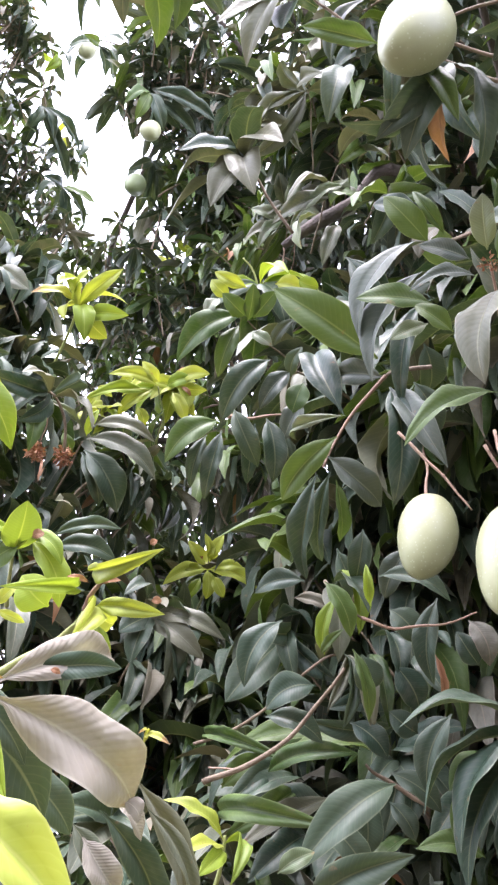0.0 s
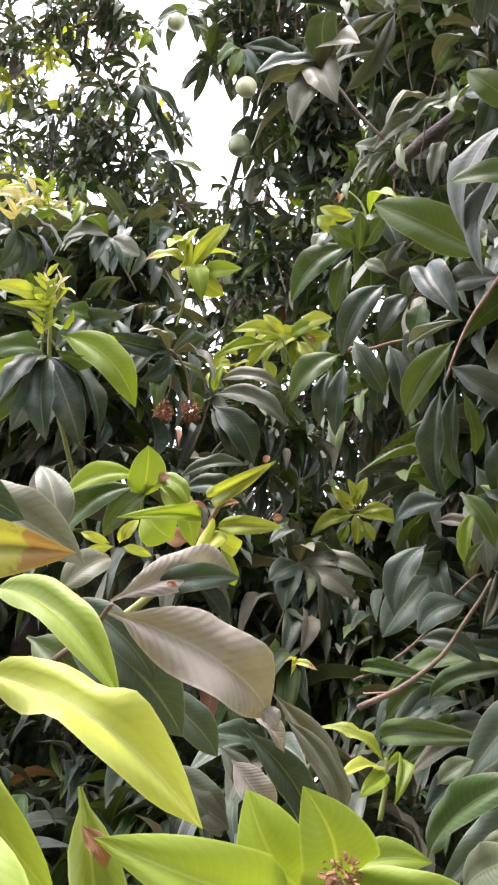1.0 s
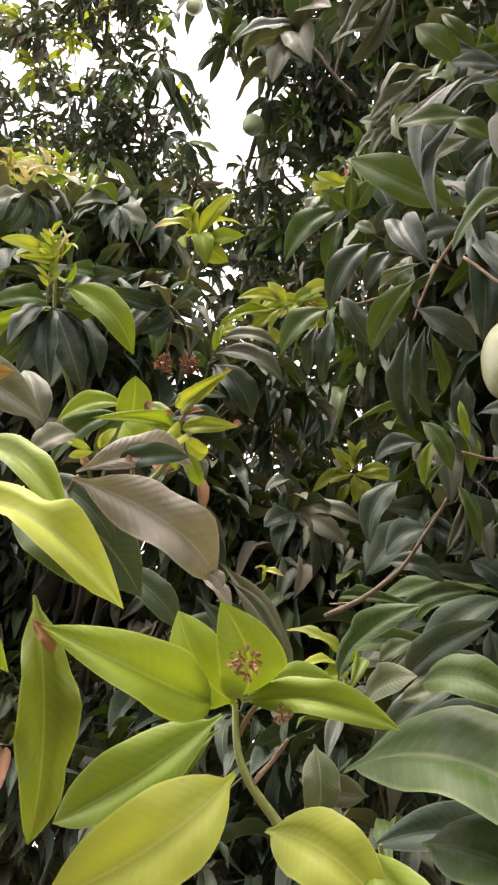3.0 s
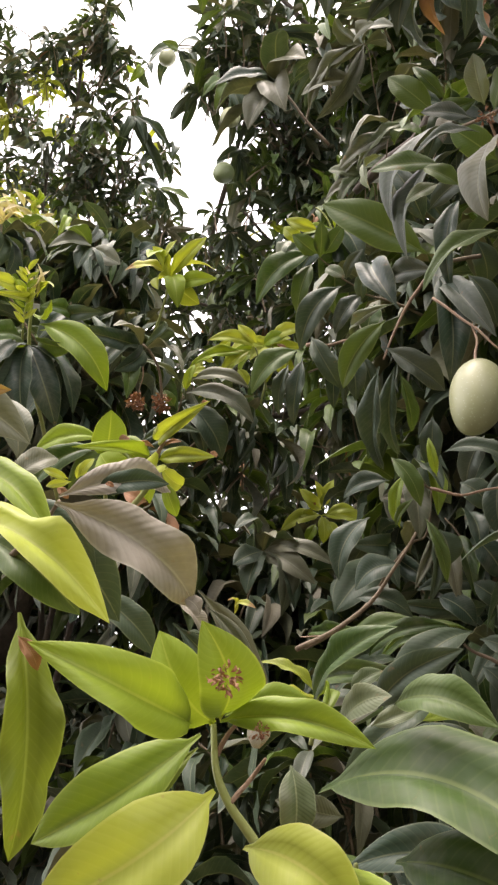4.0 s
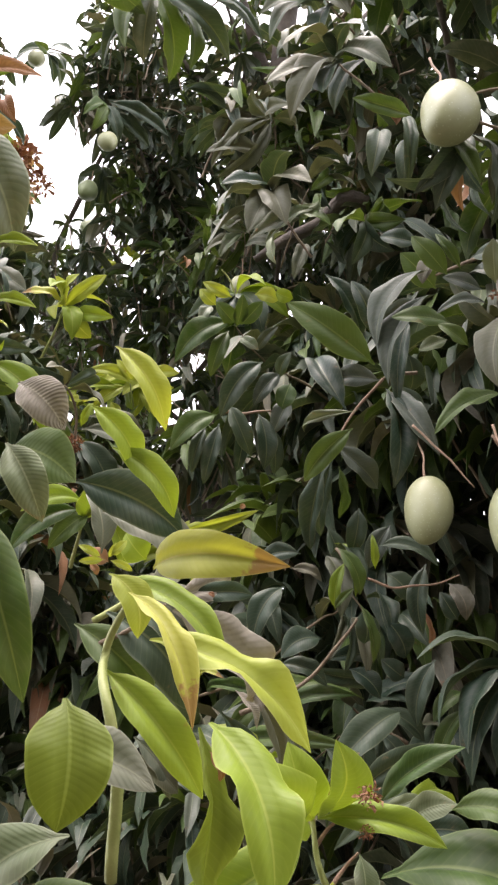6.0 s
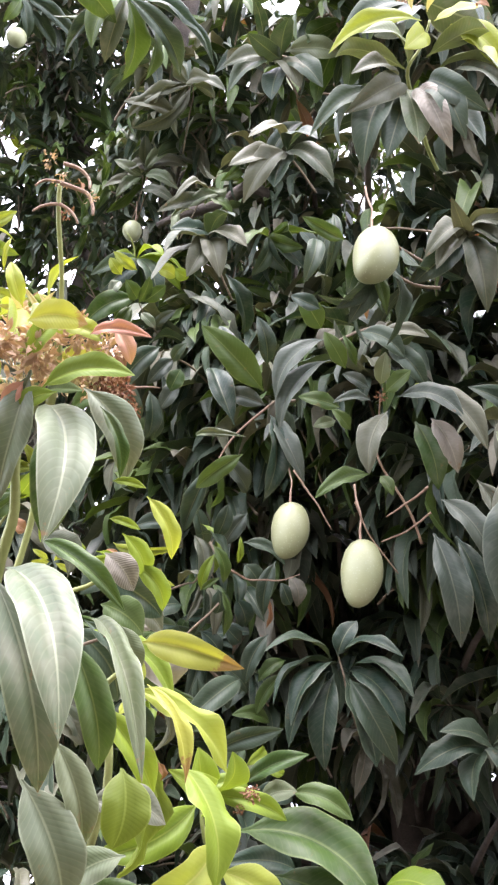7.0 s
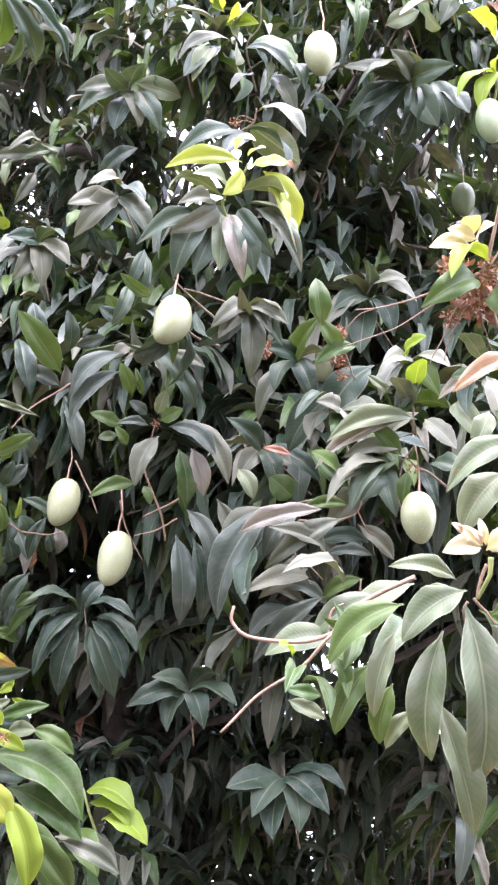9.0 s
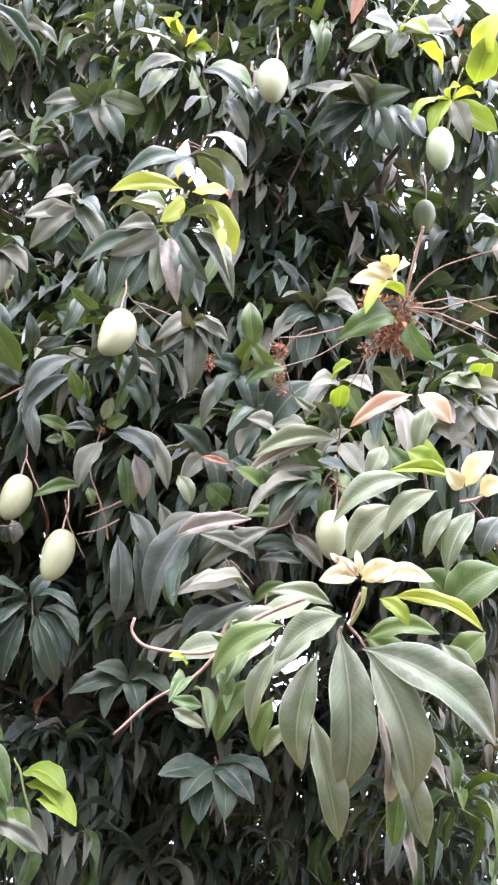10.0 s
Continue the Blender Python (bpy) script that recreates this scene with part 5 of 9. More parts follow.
s = shoot(main, -0.474, 0.558, 3.350, [(0.005, -0.037, 0.013), (0.000, 0.000, 0.000), (0.069, -0.028, 0.021)], 0.002, TWIG)
leaf(s, GREEN, 0.000, 0.000, 0.000, 135, -59, 0.148, 0.069, -102, 7)
leaf(s, DUSTY, 0.000, 0.000, 0.000, 102, -48, 0.146, 0.051, -163, 0)
leaf(s, GREEN, 0.000, 0.000, 0.000, 80, -24, 0.175, 0.067, 129, 1)
leaf(s, GREEN, 0.030, 0.023, -0.002, 58, -51, 0.150, 0.062, 94, 7)
leaf(s, DARK, 0.000, 0.000, 0.000, 133, -27, 0.186, 0.033, -132, 7)
leaf(s, DARK, 0.000, 0.000, 0.000, 160, -24, 0.163, 0.027, 109, 6)
leaf(s, GREEN, -0.113, -0.035, -0.013, 21, -38, 0.141, 0.067, 151, 3)
leaf(s, DARK, 0.000, 0.000, 0.000, 40, -12, 0.203, 0.051, 134, 3)
leaf(s, DARK, 0.000, 0.000, 0.000, 24, -5, 0.243, 0.055, 88, 0)

s = shoot(main, 0.358, 0.334, 2.592, [(-0.039, -0.006, 0.038), (0.000, 0.000, 0.000), (0.047, 0.015, -0.060)], 0.0014, TWIG)
tuft(s, -0.014, -0.006, 0.020, 0.022, 22)
tuft(s, 0.001, 0.015, -0.022, 0.022, 22)
tuft(s, 0.022, 0.024, -0.052, 0.017, 12)
stalk(s, [(0.033, -0.071, 0.068), (0.002, -0.033, 0.043), (-0.010, 0.007, -0.001)], 0.0014)

s = shoot(main, 0.338, 0.479, 2.618, [(-0.012, -0.017, 0.028), (0.009, 0.003, -0.010), (0.076, 0.030, -0.098)], 0.002, TWIG)
leaf(s, DARK, 0.000, 0.000, 0.000, -169, -59, 0.116, 0.051, -21, 7)
leaf(s, DARK, 0.000, 0.000, 0.000, -64, -65, 0.129, 0.051, 67, 3)
leaf(s, DUSTY, 0.000, 0.000, 0.000, 135, -61, 0.165, 0.049, -79, 7)
leaf(s, DUSTY, 0.000, 0.000, 0.000, -75, -20, 0.128, 0.049, 14, 7)
leaf(s, DARK, 0.000, 0.000, 0.000, -158, -13, 0.119, 0.049, -97, 1)
leaf(s, GREEN, 0.000, 0.000, 0.000, -105, 11, 0.143, 0.049, 131, 0)
leaf(s, DUSTY, 0.000, 0.000, 0.000, -76, 18, 0.160, 0.051, -126, 1)

s = shoot(main, 0.382, 0.683, 2.498, [(-0.007, -0.011, 0.021), (0.025, -0.008, -0.010), (0.130, -0.026, -0.084)], 0.002, TWIG)
leaf(s, DUSTY, 0.000, 0.000, 0.000, -163, -56, 0.119, 0.051, -49, 7)
leaf(s, DARK, 0.000, 0.000, 0.000, -63, -65, 0.141, 0.053, 54, 3)
leaf(s, DUSTY, 0.000, 0.000, 0.000, -179, -24, 0.152, 0.051, -10, 0)
leaf(s, DUSTY, 0.000, 0.000, 0.000, -74, -33, 0.118, 0.051, 68, 6)
leaf(s, DARK, 0.000, 0.000, 0.000, -36, -26, 0.163, 0.053, 75, 7)
leaf(s, DARK, 0.000, 0.000, 0.000, -141, -82, 0.152, 0.058, -83, 7)
leaf(s, DARK, 0.000, 0.000, 0.000, -153, 6, 0.137, 0.051, -108, 7)

s = shoot(main, 0.488, 0.429, 2.823, [(-0.011, -0.012, 0.022), (0.005, 0.006, -0.011), (0.086, 0.013, -0.085)], 0.002, TWIG)
leaf(s, DUSTY, 0.000, 0.000, 0.000, -161, -8, 0.132, 0.056, -22, 7)
leaf(s, DUSTY, 0.000, 0.000, 0.000, -88, -2, 0.131, 0.051, 72, 7)
leaf(s, DUSTY, 0.000, 0.000, 0.000, 171, -45, 0.149, 0.058, -56, 1)
leaf(s, DARK, 0.000, 0.000, 0.000, -179, -84, 0.152, 0.063, -51, 6)
leaf(s, DARK, 0.000, 0.000, 0.000, -60, -58, 0.132, 0.058, 55, 3)
leaf(s, DUSTY, 0.000, 0.000, 0.000, -70, -18, 0.139, 0.056, 46, 3)
leaf(s, DARK, 0.000, 0.000, 0.000, -126, 9, 0.129, 0.051, -49, 6)
leaf(s, DARK, 0.000, 0.000, 0.000, -172, -35, 0.121, 0.058, -67, 1)

s = shoot(main, 0.647, 0.917, 1.832, [(-0.005, -0.002, 0.025), (0.008, -0.003, -0.012), (0.051, -0.008, -0.146)], 0.002, TWIG)
leaf(s, DARK, 0.000, 0.000, 0.000, -174, -16, 0.161, 0.066, -55, 6)
leaf(s, DARK, 0.000, 0.000, 0.000, -159, -43, 0.141, 0.066, -28, 7)
leaf(s, DARK, 0.000, 0.000, 0.000, -137, -64, 0.153, 0.069, 13, 6)
leaf(s, DARK, 0.000, 0.000, 0.000, -90, -54, 0.147, 0.069, 13, 7)
leaf(s, DARK, 0.000, 0.000, 0.000, -68, -30, 0.150, 0.069, 55, 3)
leaf(s, DARK, 0.000, 0.000, 0.000, -62, -7, 0.161, 0.061, 35, 7)

s = shoot(main, -0.185, 1.208, 3.519, [(0.021, -0.077, 0.049), (-0.012, -0.017, 0.009), (-0.047, 0.085, -0.062)], 0.002, TWIG)
leaf(s, DUSTY, 0.007, -0.015, 0.010, -177, -36, 0.163, 0.044, -110, 7)
leaf(s, DUSTY, 0.007, -0.026, 0.017, -155, -40, 0.140, 0.036, -53, 3)
leaf(s, SAGE, -0.032, 0.013, -0.012, 165, -75, 0.122, 0.046, -50, 1)
leaf(s, DUSTY, 0.021, -0.088, 0.055, -52, -22, 0.127, 0.049, 23, 7)
leaf(s, DUSTY, 0.021, -0.077, 0.049, -24, -28, 0.145, 0.041, 39, 0)
leaf(s, GREEN, 0.000, 0.000, 0.000, -36, -36, 0.114, 0.053, 53, 1)
leaf(s, SAGE, 0.045, -0.033, 0.024, 169, -38, 0.171, 0.041, -98, 0)
leaf(s, DUSTY, 0.018, 0.038, -0.023, 152, -74, 0.130, 0.041, -122, 0)
leaf(s, SAGE, -0.031, -0.039, 0.021, -41, -27, 0.122, 0.036, -70, 3)
leaf(s, GREEN, 0.072, -0.105, 0.068, -159, -64, 0.108, 0.036, -115, 1)

s = shoot(main, -0.044, 0.984, 3.195, [(0.000, -0.013, 0.008), (0.005, 0.013, -0.008), (0.051, 0.066, -0.043)], 0.002, TWIG)
leaf(s, GREEN, 0.000, 0.000, 0.000, -150, -49, 0.115, 0.052, -23, 0)
leaf(s, GREEN, 0.000, 0.000, 0.000, -36, -39, 0.116, 0.046, 143, 0)
leaf(s, GREEN, 0.000, 0.000, 0.000, -39, -20, 0.150, 0.046, 29, 6)
leaf(s, DARK, 0.000, 0.000, 0.000, 1, -65, 0.119, 0.050, 167, 7)
leaf(s, DARK, -0.085, 0.090, -0.064, 52, -35, 0.167, 0.062, 115, 0)
leaf(s, DARK, 0.000, 0.000, 0.000, 145, -74, 0.127, 0.046, -154, 7)
leaf(s, GREEN, 0.000, 0.000, 0.000, -69, -31, 0.104, 0.050, -47, 0)
leaf(s, DARK, 0.000, 0.000, 0.000, -10, -47, 0.133, 0.050, 91, 6)

s = shoot(main, 0.062, 0.459, 2.627, [(-0.046, 0.003, 0.056), (0.003, 0.021, 0.045), (0.076, 0.038, 0.030)], 0.0027, TWIG)
leaf(s, DARK, -0.092, 0.063, 0.138, 87, -71, 0.129, 0.023, 175, 3)
leaf(s, GREEN, -0.057, 0.001, -0.054, -14, -70, 0.104, 0.027, 85, 7)
leaf(s, DARK, -0.020, 0.052, 0.087, 52, -70, 0.129, 0.036, -155, 0)
leaf(s, RUST, 0.006, 0.155, 0.146, 98, -44, 0.058, 0.026, 77, 0)
leaf(s, DARK, 0.036, 0.098, 0.117, 104, -71, 0.131, 0.033, -65, 0)
leaf(s, DARK, -0.072, 0.138, 0.213, 120, -76, 0.118, 0.030, -137, 7)

s = shoot(main, -0.128, 1.580, 2.278, [(0.037, -0.013, 0.035), (0.000, 0.000, 0.000), (-0.036, 0.012, -0.035)], 0.002, TWIG)
leaf(s, GREEN, 0.036, -0.040, 0.092, 179, -16, 0.183, 0.042, -74, 3)
leaf(s, DARK, -0.111, -0.050, 0.080, -180, -48, 0.155, 0.042, -53, 7)
leaf(s, DARK, 0.000, 0.000, 0.000, -174, -4, 0.197, 0.057, -74, 0)
leaf(s, DUSTY, -0.007, 0.013, -0.033, -33, -43, 0.140, 0.067, 15, 0)
leaf(s, GREEN, 0.133, 0.021, -0.039, -140, -34, 0.130, 0.046, -24, 0)
leaf(s, GREEN, -0.076, -0.019, 0.026, -145, -44, 0.157, 0.046, -89, 3)
leaf(s, DARK, -0.055, 0.010, -0.037, -138, -46, 0.144, 0.055, -63, 0)
leaf(s, DARK, 0.020, 0.021, -0.047, -123, -45, 0.117, 0.055, -8, 0)

s = shoot(main, -0.036, 1.593, 2.379, [(-0.010, -0.008, 0.016), (0.000, 0.004, -0.008), (0.057, 0.037, -0.080)], 0.002, TWIG)
leaf(s, DARK, 0.000, 0.000, 0.000, -57, -48, 0.109, 0.042, 54, 7)
leaf(s, DARK, 0.000, 0.000, 0.000, -13, -40, 0.150, 0.042, 67, 3)
leaf(s, DARK, 0.000, 0.000, 0.000, -116, -76, 0.151, 0.049, -42, 7)
leaf(s, DARK, 0.000, 0.000, 0.000, -134, -52, 0.124, 0.042, -53, 3)
leaf(s, DARK, 0.000, 0.000, 0.000, -39, 9, 0.159, 0.049, 86, 7)
leaf(s, DARK, 0.000, 0.000, 0.000, -51, -10, 0.119, 0.044, 58, 1)
leaf(s, DARK, 0.000, 0.000, 0.000, -61, -74, 0.146, 0.048, -11, 7)
leaf(s, DUSTY, 0.000, 0.000, 0.000, -115, -6, 0.107, 0.042, 31, 1)

s = shoot(main, 0.090, 1.517, 2.300, [(0.000, -0.007, 0.015), (0.004, 0.003, -0.008), (0.050, 0.023, -0.060)], 0.002, TWIG)
leaf(s, DARK, 0.000, 0.000, 0.000, -123, -47, 0.107, 0.039, -48, 1)
leaf(s, GREEN, 0.000, 0.000, 0.000, -71, -14, 0.099, 0.039, 38, 6)
leaf(s, DARK, 0.000, 0.000, 0.000, -89, -67, 0.124, 0.041, 4, 3)
leaf(s, DUSTY, 0.000, 0.000, 0.000, -114, -17, 0.097, 0.039, -50, 0)
leaf(s, DARK, 0.000, 0.000, 0.000, -148, -53, 0.142, 0.045, -56, 7)
leaf(s, DARK, 0.000, 0.000, 0.000, -68, -49, 0.107, 0.041, 25, 3)
leaf(s, DARK, 0.000, 0.000, 0.000, -83, 7, 0.109, 0.039, -143, 1)

s = shoot(main, -0.064, 1.246, 2.384, [(-0.017, -0.014, 0.020), (0.000, 0.000, 0.000), (0.033, 0.021, -0.033)], 0.002, TWIG)
leaf(s, GREEN, -0.004, 0.004, -0.007, -43, -71, 0.133, 0.027, 39, 7)
leaf(s, LIME, -0.051, -0.068, 0.093, -29, -70, 0.130, 0.035, 29, 7)
leaf(s, DUSTY, -0.075, 0.010, -0.025, -72, -7, 0.102, 0.029, 22, 0)
leaf(s, DUSTY, -0.033, 0.003, -0.009, -122, -68, 0.124, 0.021, -56, 0)
leaf(s, DARK, 0.050, 0.000, 0.002, -53, -22, 0.110, 0.032, 15, 7)
leaf(s, DARK, 0.066, 0.004, -0.005, -54, -56, 0.112, 0.035, 60, 7)

s = shoot(left, -0.331, 1.002, 1.995, [(-0.001, -0.005, 0.010), (0.003, 0.003, -0.005), (0.034, 0.026, -0.042)], 0.002, TWIG)
leaf(s, DUSTY, 0.000, 0.000, 0.000, -42, -42, 0.110, 0.039, 10, 1)
leaf(s, DUSTY, 0.000, 0.000, 0.000, -95, -44, 0.105, 0.039, -18, 7)
leaf(s, DARK, 0.000, 0.000, 0.000, -113, -25, 0.117, 0.036, -37, 7)
leaf(s, DARK, 0.000, 0.000, 0.000, -47, -18, 0.099, 0.036, 49, 7)
leaf(s, DARK, 0.000, 0.000, 0.000, -81, 6, 0.103, 0.034, -23, 0)
leaf(s, DARK, 0.000, 0.000, 0.000, -103, -9, 0.108, 0.036, -69, 0)

s = shoot(main, 0.414, 0.984, 1.991, [(-0.004, -0.003, 0.018), (0.004, -0.000, -0.006), (0.035, 0.011, -0.111)], 0.002, TWIG)
leaf(s, DARK, 0.000, 0.000, 0.000, -176, -21, 0.163, 0.058, -63, 1)
leaf(s, DARK, 0.000, 0.000, 0.000, -85, -46, 0.121, 0.058, 32, 3)
leaf(s, DARK, 0.000, 0.000, 0.000, -65, -12, 0.147, 0.058, 37, 7)
leaf(s, DARK, 0.000, 0.000, 0.000, -147, -52, 0.129, 0.056, 5, 7)
leaf(s, DARK, 0.000, 0.000, 0.000, -83, 12, 0.125, 0.053, -12, 1)
leaf(s, DARK, 0.000, 0.000, 0.000, -156, 4, 0.125, 0.053, -67, 7)

s = shoot(main, -0.129, 0.472, 2.839, [(-0.004, -0.006, 0.008), (0.010, 0.004, -0.007), (0.062, 0.029, -0.053)], 0.002, TWIG)
leaf(s, DUSTY, 0.000, 0.000, 0.000, -172, -39, 0.137, 0.044, -85, 6)
leaf(s, DUSTY, 0.000, 0.000, 0.000, -145, -25, 0.111, 0.042, -48, 3)
leaf(s, DARK, 0.000, 0.000, 0.000, -154, -76, 0.117, 0.051, -34, 6)
leaf(s, DUSTY, 0.000, 0.000, 0.000, 166, -61, 0.151, 0.051, -94, 1)
leaf(s, DUSTY, 0.000, 0.000, 0.000, -36, -51, 0.137, 0.051, 81, 7)
leaf(s, DARK, 0.000, 0.000, 0.000, -72, -30, 0.106, 0.049, 41, 1)

s = shoot(main, -0.229, 0.676, 2.794, [(-0.009, -0.013, 0.018), (0.007, 0.006, -0.009), (0.066, 0.054, -0.089)], 0.002, TWIG)
leaf(s, DUSTY, 0.000, 0.000, 0.000, -158, -42, 0.123, 0.049, -24, 7)
leaf(s, DUSTY, 0.000, 0.000, 0.000, -155, -73, 0.125, 0.051, -71, 0)
leaf(s, DUSTY, 0.000, 0.000, 0.000, -51, -71, 0.123, 0.051, 49, 1)
leaf(s, DUSTY, 0.000, 0.000, 0.000, -52, -35, 0.120, 0.051, 60, 7)
leaf(s, DARK, 0.000, 0.000, 0.000, -142, -28, 0.110, 0.046, -73, 0)
leaf(s, DARK, 0.000, 0.000, 0.000, -74, -14, 0.111, 0.046, 20, 1)
leaf(s, DUSTY, 0.000, 0.000, 0.000, 179, -52, 0.161, 0.051, -43, 6)

s = shoot(main, 0.484, -0.136, 2.333, [(-0.007, -0.007, 0.017), (0.005, 0.002, -0.008), (0.033, 0.046, -0.104)], 0.002, TWIG)
leaf(s, GREEN, 0.000, 0.000, 0.000, -162, -7, 0.113, 0.042, -15, 6)
leaf(s, DUSTY, 0.000, 0.000, 0.000, -101, -48, 0.105, 0.046, 29, 6)
leaf(s, DUSTY, 0.000, 0.000, 0.000, -169, -61, 0.118, 0.044, -45, 7)
leaf(s, LIME, 0.000, 0.000, 0.000, -124, 9, 0.119, 0.042, 1, 7)
leaf(s, DUSTY, 0.000, 0.000, 0.000, -103, -11, 0.109, 0.042, 74, 3)
leaf(s, GREEN, 0.000, 0.000, 0.000, -143, 1, 0.108, 0.041, -5, 7)

s = shoot(main, 0.387, 0.145, 2.450, [(-0.008, -0.008, 0.019), (0.006, 0.003, -0.009), (0.043, 0.043, -0.107)], 0.002, TWIG)
leaf(s, DUSTY, 0.000, 0.000, 0.000, -173, -52, 0.124, 0.049, -29, 1)
leaf(s, GREEN, 0.000, 0.000, 0.000, -143, -73, 0.127, 0.049, -21, 0)
leaf(s, GREEN, 0.000, 0.000, 0.000, -82, -51, 0.114, 0.047, 57, 3)
leaf(s, DUSTY, 0.000, 0.000, 0.000, -157, -23, 0.106, 0.047, -51, 7)
leaf(s, DUSTY, 0.000, 0.000, 0.000, -86, -22, 0.111, 0.045, 46, 7)
leaf(s, LIME, 0.000, 0.000, 0.000, -115, 0, 0.107, 0.043, 78, 0)

s = shoot(main, 0.326, 0.287, 2.392, [(-0.008, -0.008, 0.020), (0.006, 0.003, -0.010), (0.057, 0.024, -0.099)], 0.002, TWIG)
leaf(s, DUSTY, 0.000, 0.000, 0.000, -166, -47, 0.121, 0.051, -0, 7)
leaf(s, GREEN, 0.000, 0.000, 0.000, -120, -68, 0.120, 0.053, -9, 0)
leaf(s, DUSTY, 0.000, 0.000, 0.000, -78, -48, 0.115, 0.049, 36, 1)
leaf(s, DUSTY, 0.000, 0.000, 0.000, -147, -16, 0.103, 0.046, -76, 0)
leaf(s, DUSTY, 0.000, 0.000, 0.000, -84, -13, 0.113, 0.046, 60, 6)
leaf(s, DARK, 0.000, 0.000, 0.000, -168, -25, 0.127, 0.046, -22, 3)

s = shoot(main, 0.686, 0.028, 2.920, [(-0.011, -0.011, 0.019), (0.006, 0.006, -0.009), (0.072, 0.038, -0.098)], 0.002, TWIG)
leaf(s, DUSTY, 0.000, 0.000, 0.000, -180, -43, 0.110, 0.053, 144, 7)
leaf(s, DARK, 0.000, 0.000, 0.000, 173, -69, 0.120, 0.056, -21, 7)
leaf(s, DUSTY, 0.000, 0.000, 0.000, -88, -73, 0.119, 0.056, 46, 7)
leaf(s, DARK, 0.000, 0.000, 0.000, -160, -16, 0.109, 0.049, -53, 0)

s = shoot(main, 0.189, 0.975, 1.740, [(-0.016, 0.002, 0.025), (0.003, -0.000, -0.005), (0.052, -0.008, -0.095)], 0.003, GREEN_TWIG)
leaf(s, LIME, 0.009, -0.003, -0.002, -58, -14, 0.132, 0.070, 42, 7)
leaf(s, LIME, 0.049, -0.012, -0.053, -59, -19, 0.130, 0.073, 35, 1)
leaf(s, LIME, 0.018, -0.004, -0.025, -52, -21, 0.130, 0.064, 34, 7)
leaf(s, DUSTY, -0.033, 0.026, -0.096, -27, -22, 0.155, 0.070, 46, 7)
leaf(s, GREEN, 0.006, 0.009, -0.080, -78, -40, 0.130, 0.061, 40, 1)

s = shoot(back, -1.337, 1.728, 5.681, [(-0.184, 0.048, -0.086), (-0.081, -0.015, -0.021), (0.001, -0.010, 0.005), (0.150, 0.047, 0.025), (0.361, 0.123, 0.047)], 0.0041, TWIG)
leaf(s, DARK, 0.000, 0.000, 0.000, 174, -27, 0.171, 0.054, -78, 7)
leaf(s, DARK, 0.000, 0.000, 0.000, 138, -34, 0.182, 0.054, -134, 7)
leaf(s, DARK, 0.000, 0.000, 0.000, 67, -51, 0.150, 0.054, 120, 0)
leaf(s, DARK, 0.000, 0.000, 0.000, 70, -23, 0.161, 0.054, 121, 3)
leaf(s, DARK, 0.000, 0.000, 0.000, 47, -12, 0.184, 0.054, 38, 3)
leaf(s, GREEN, 0.000, 0.000, 0.000, -107, -40, 0.116, 0.044, -122, 7)
leaf(s, DARK, 0.000, 0.000, 0.000, -14, -18, 0.147, 0.049, 84, 7)
leaf(s, DARK, 0.000, 0.000, 0.000, -151, -43, 0.157, 0.044, -95, 7)
leaf(s, DARK, 0.000, 0.000, 0.000, 23, -40, 0.139, 0.049, 77, 7)

s = shoot(back, -0.924, 1.561, 4.857, [(-0.026, -0.030, 0.007), (-0.001, 0.008, -0.004), (0.064, 0.053, -0.009)], 0.0027, TWIG)
leaf(s, DARK, 0.011, -0.007, 0.006, 29, -5, 0.254, 0.067, 121, 0)
leaf(s, DUSTY, 0.011, -0.007, 0.006, 23, -9, 0.157, 0.059, 120, 6)
leaf(s, DARK, 0.000, 0.000, 0.000, 58, -47, 0.154, 0.055, 133, 7)
leaf(s, GREEN, 0.000, 0.000, 0.000, -159, -58, 0.132, 0.048, -94, 1)
leaf(s, GREEN, 0.000, 0.000, 0.000, 137, -70, 0.137, 0.051, -169, 7)
leaf(s, DARK, 0.000, 0.000, 0.000, 86, -63, 0.156, 0.051, 110, 0)
leaf(s, DARK, 0.000, 0.000, 0.000, 50, -18, 0.166, 0.059, 145, 7)
leaf(s, DARK, 0.000, 0.000, 0.000, 43, -13, 0.223, 0.059, 133, 0)

s = shoot(back, -1.020, 1.933, 5.042, [(-0.019, -0.032, 0.012), (0.004, 0.010, -0.005), (0.107, 0.046, 0.003)], 0.0027, TWIG)
leaf(s, DARK, 0.000, 0.000, 0.000, 159, -56, 0.162, 0.052, -93, 7)
leaf(s, DARK, 0.000, 0.000, 0.000, 115, -38, 0.231, 0.052, 179, 7)
leaf(s, DARK, 0.000, 0.000, 0.000, 80, -32, 0.239, 0.056, 137, 6)
leaf(s, DARK, 0.000, 0.000, 0.000, 64, -27, 0.211, 0.052, 59, 1)
leaf(s, DARK, 0.000, 0.000, 0.000, 36, -25, 0.159, 0.052, 152, 7)
leaf(s, DARK, 0.000, 0.000, 0.000, -155, -56, 0.134, 0.048, -125, 7)
leaf(s, DARK, 0.000, 0.000, 0.000, 97, -37, 0.209, 0.052, 163, 0)

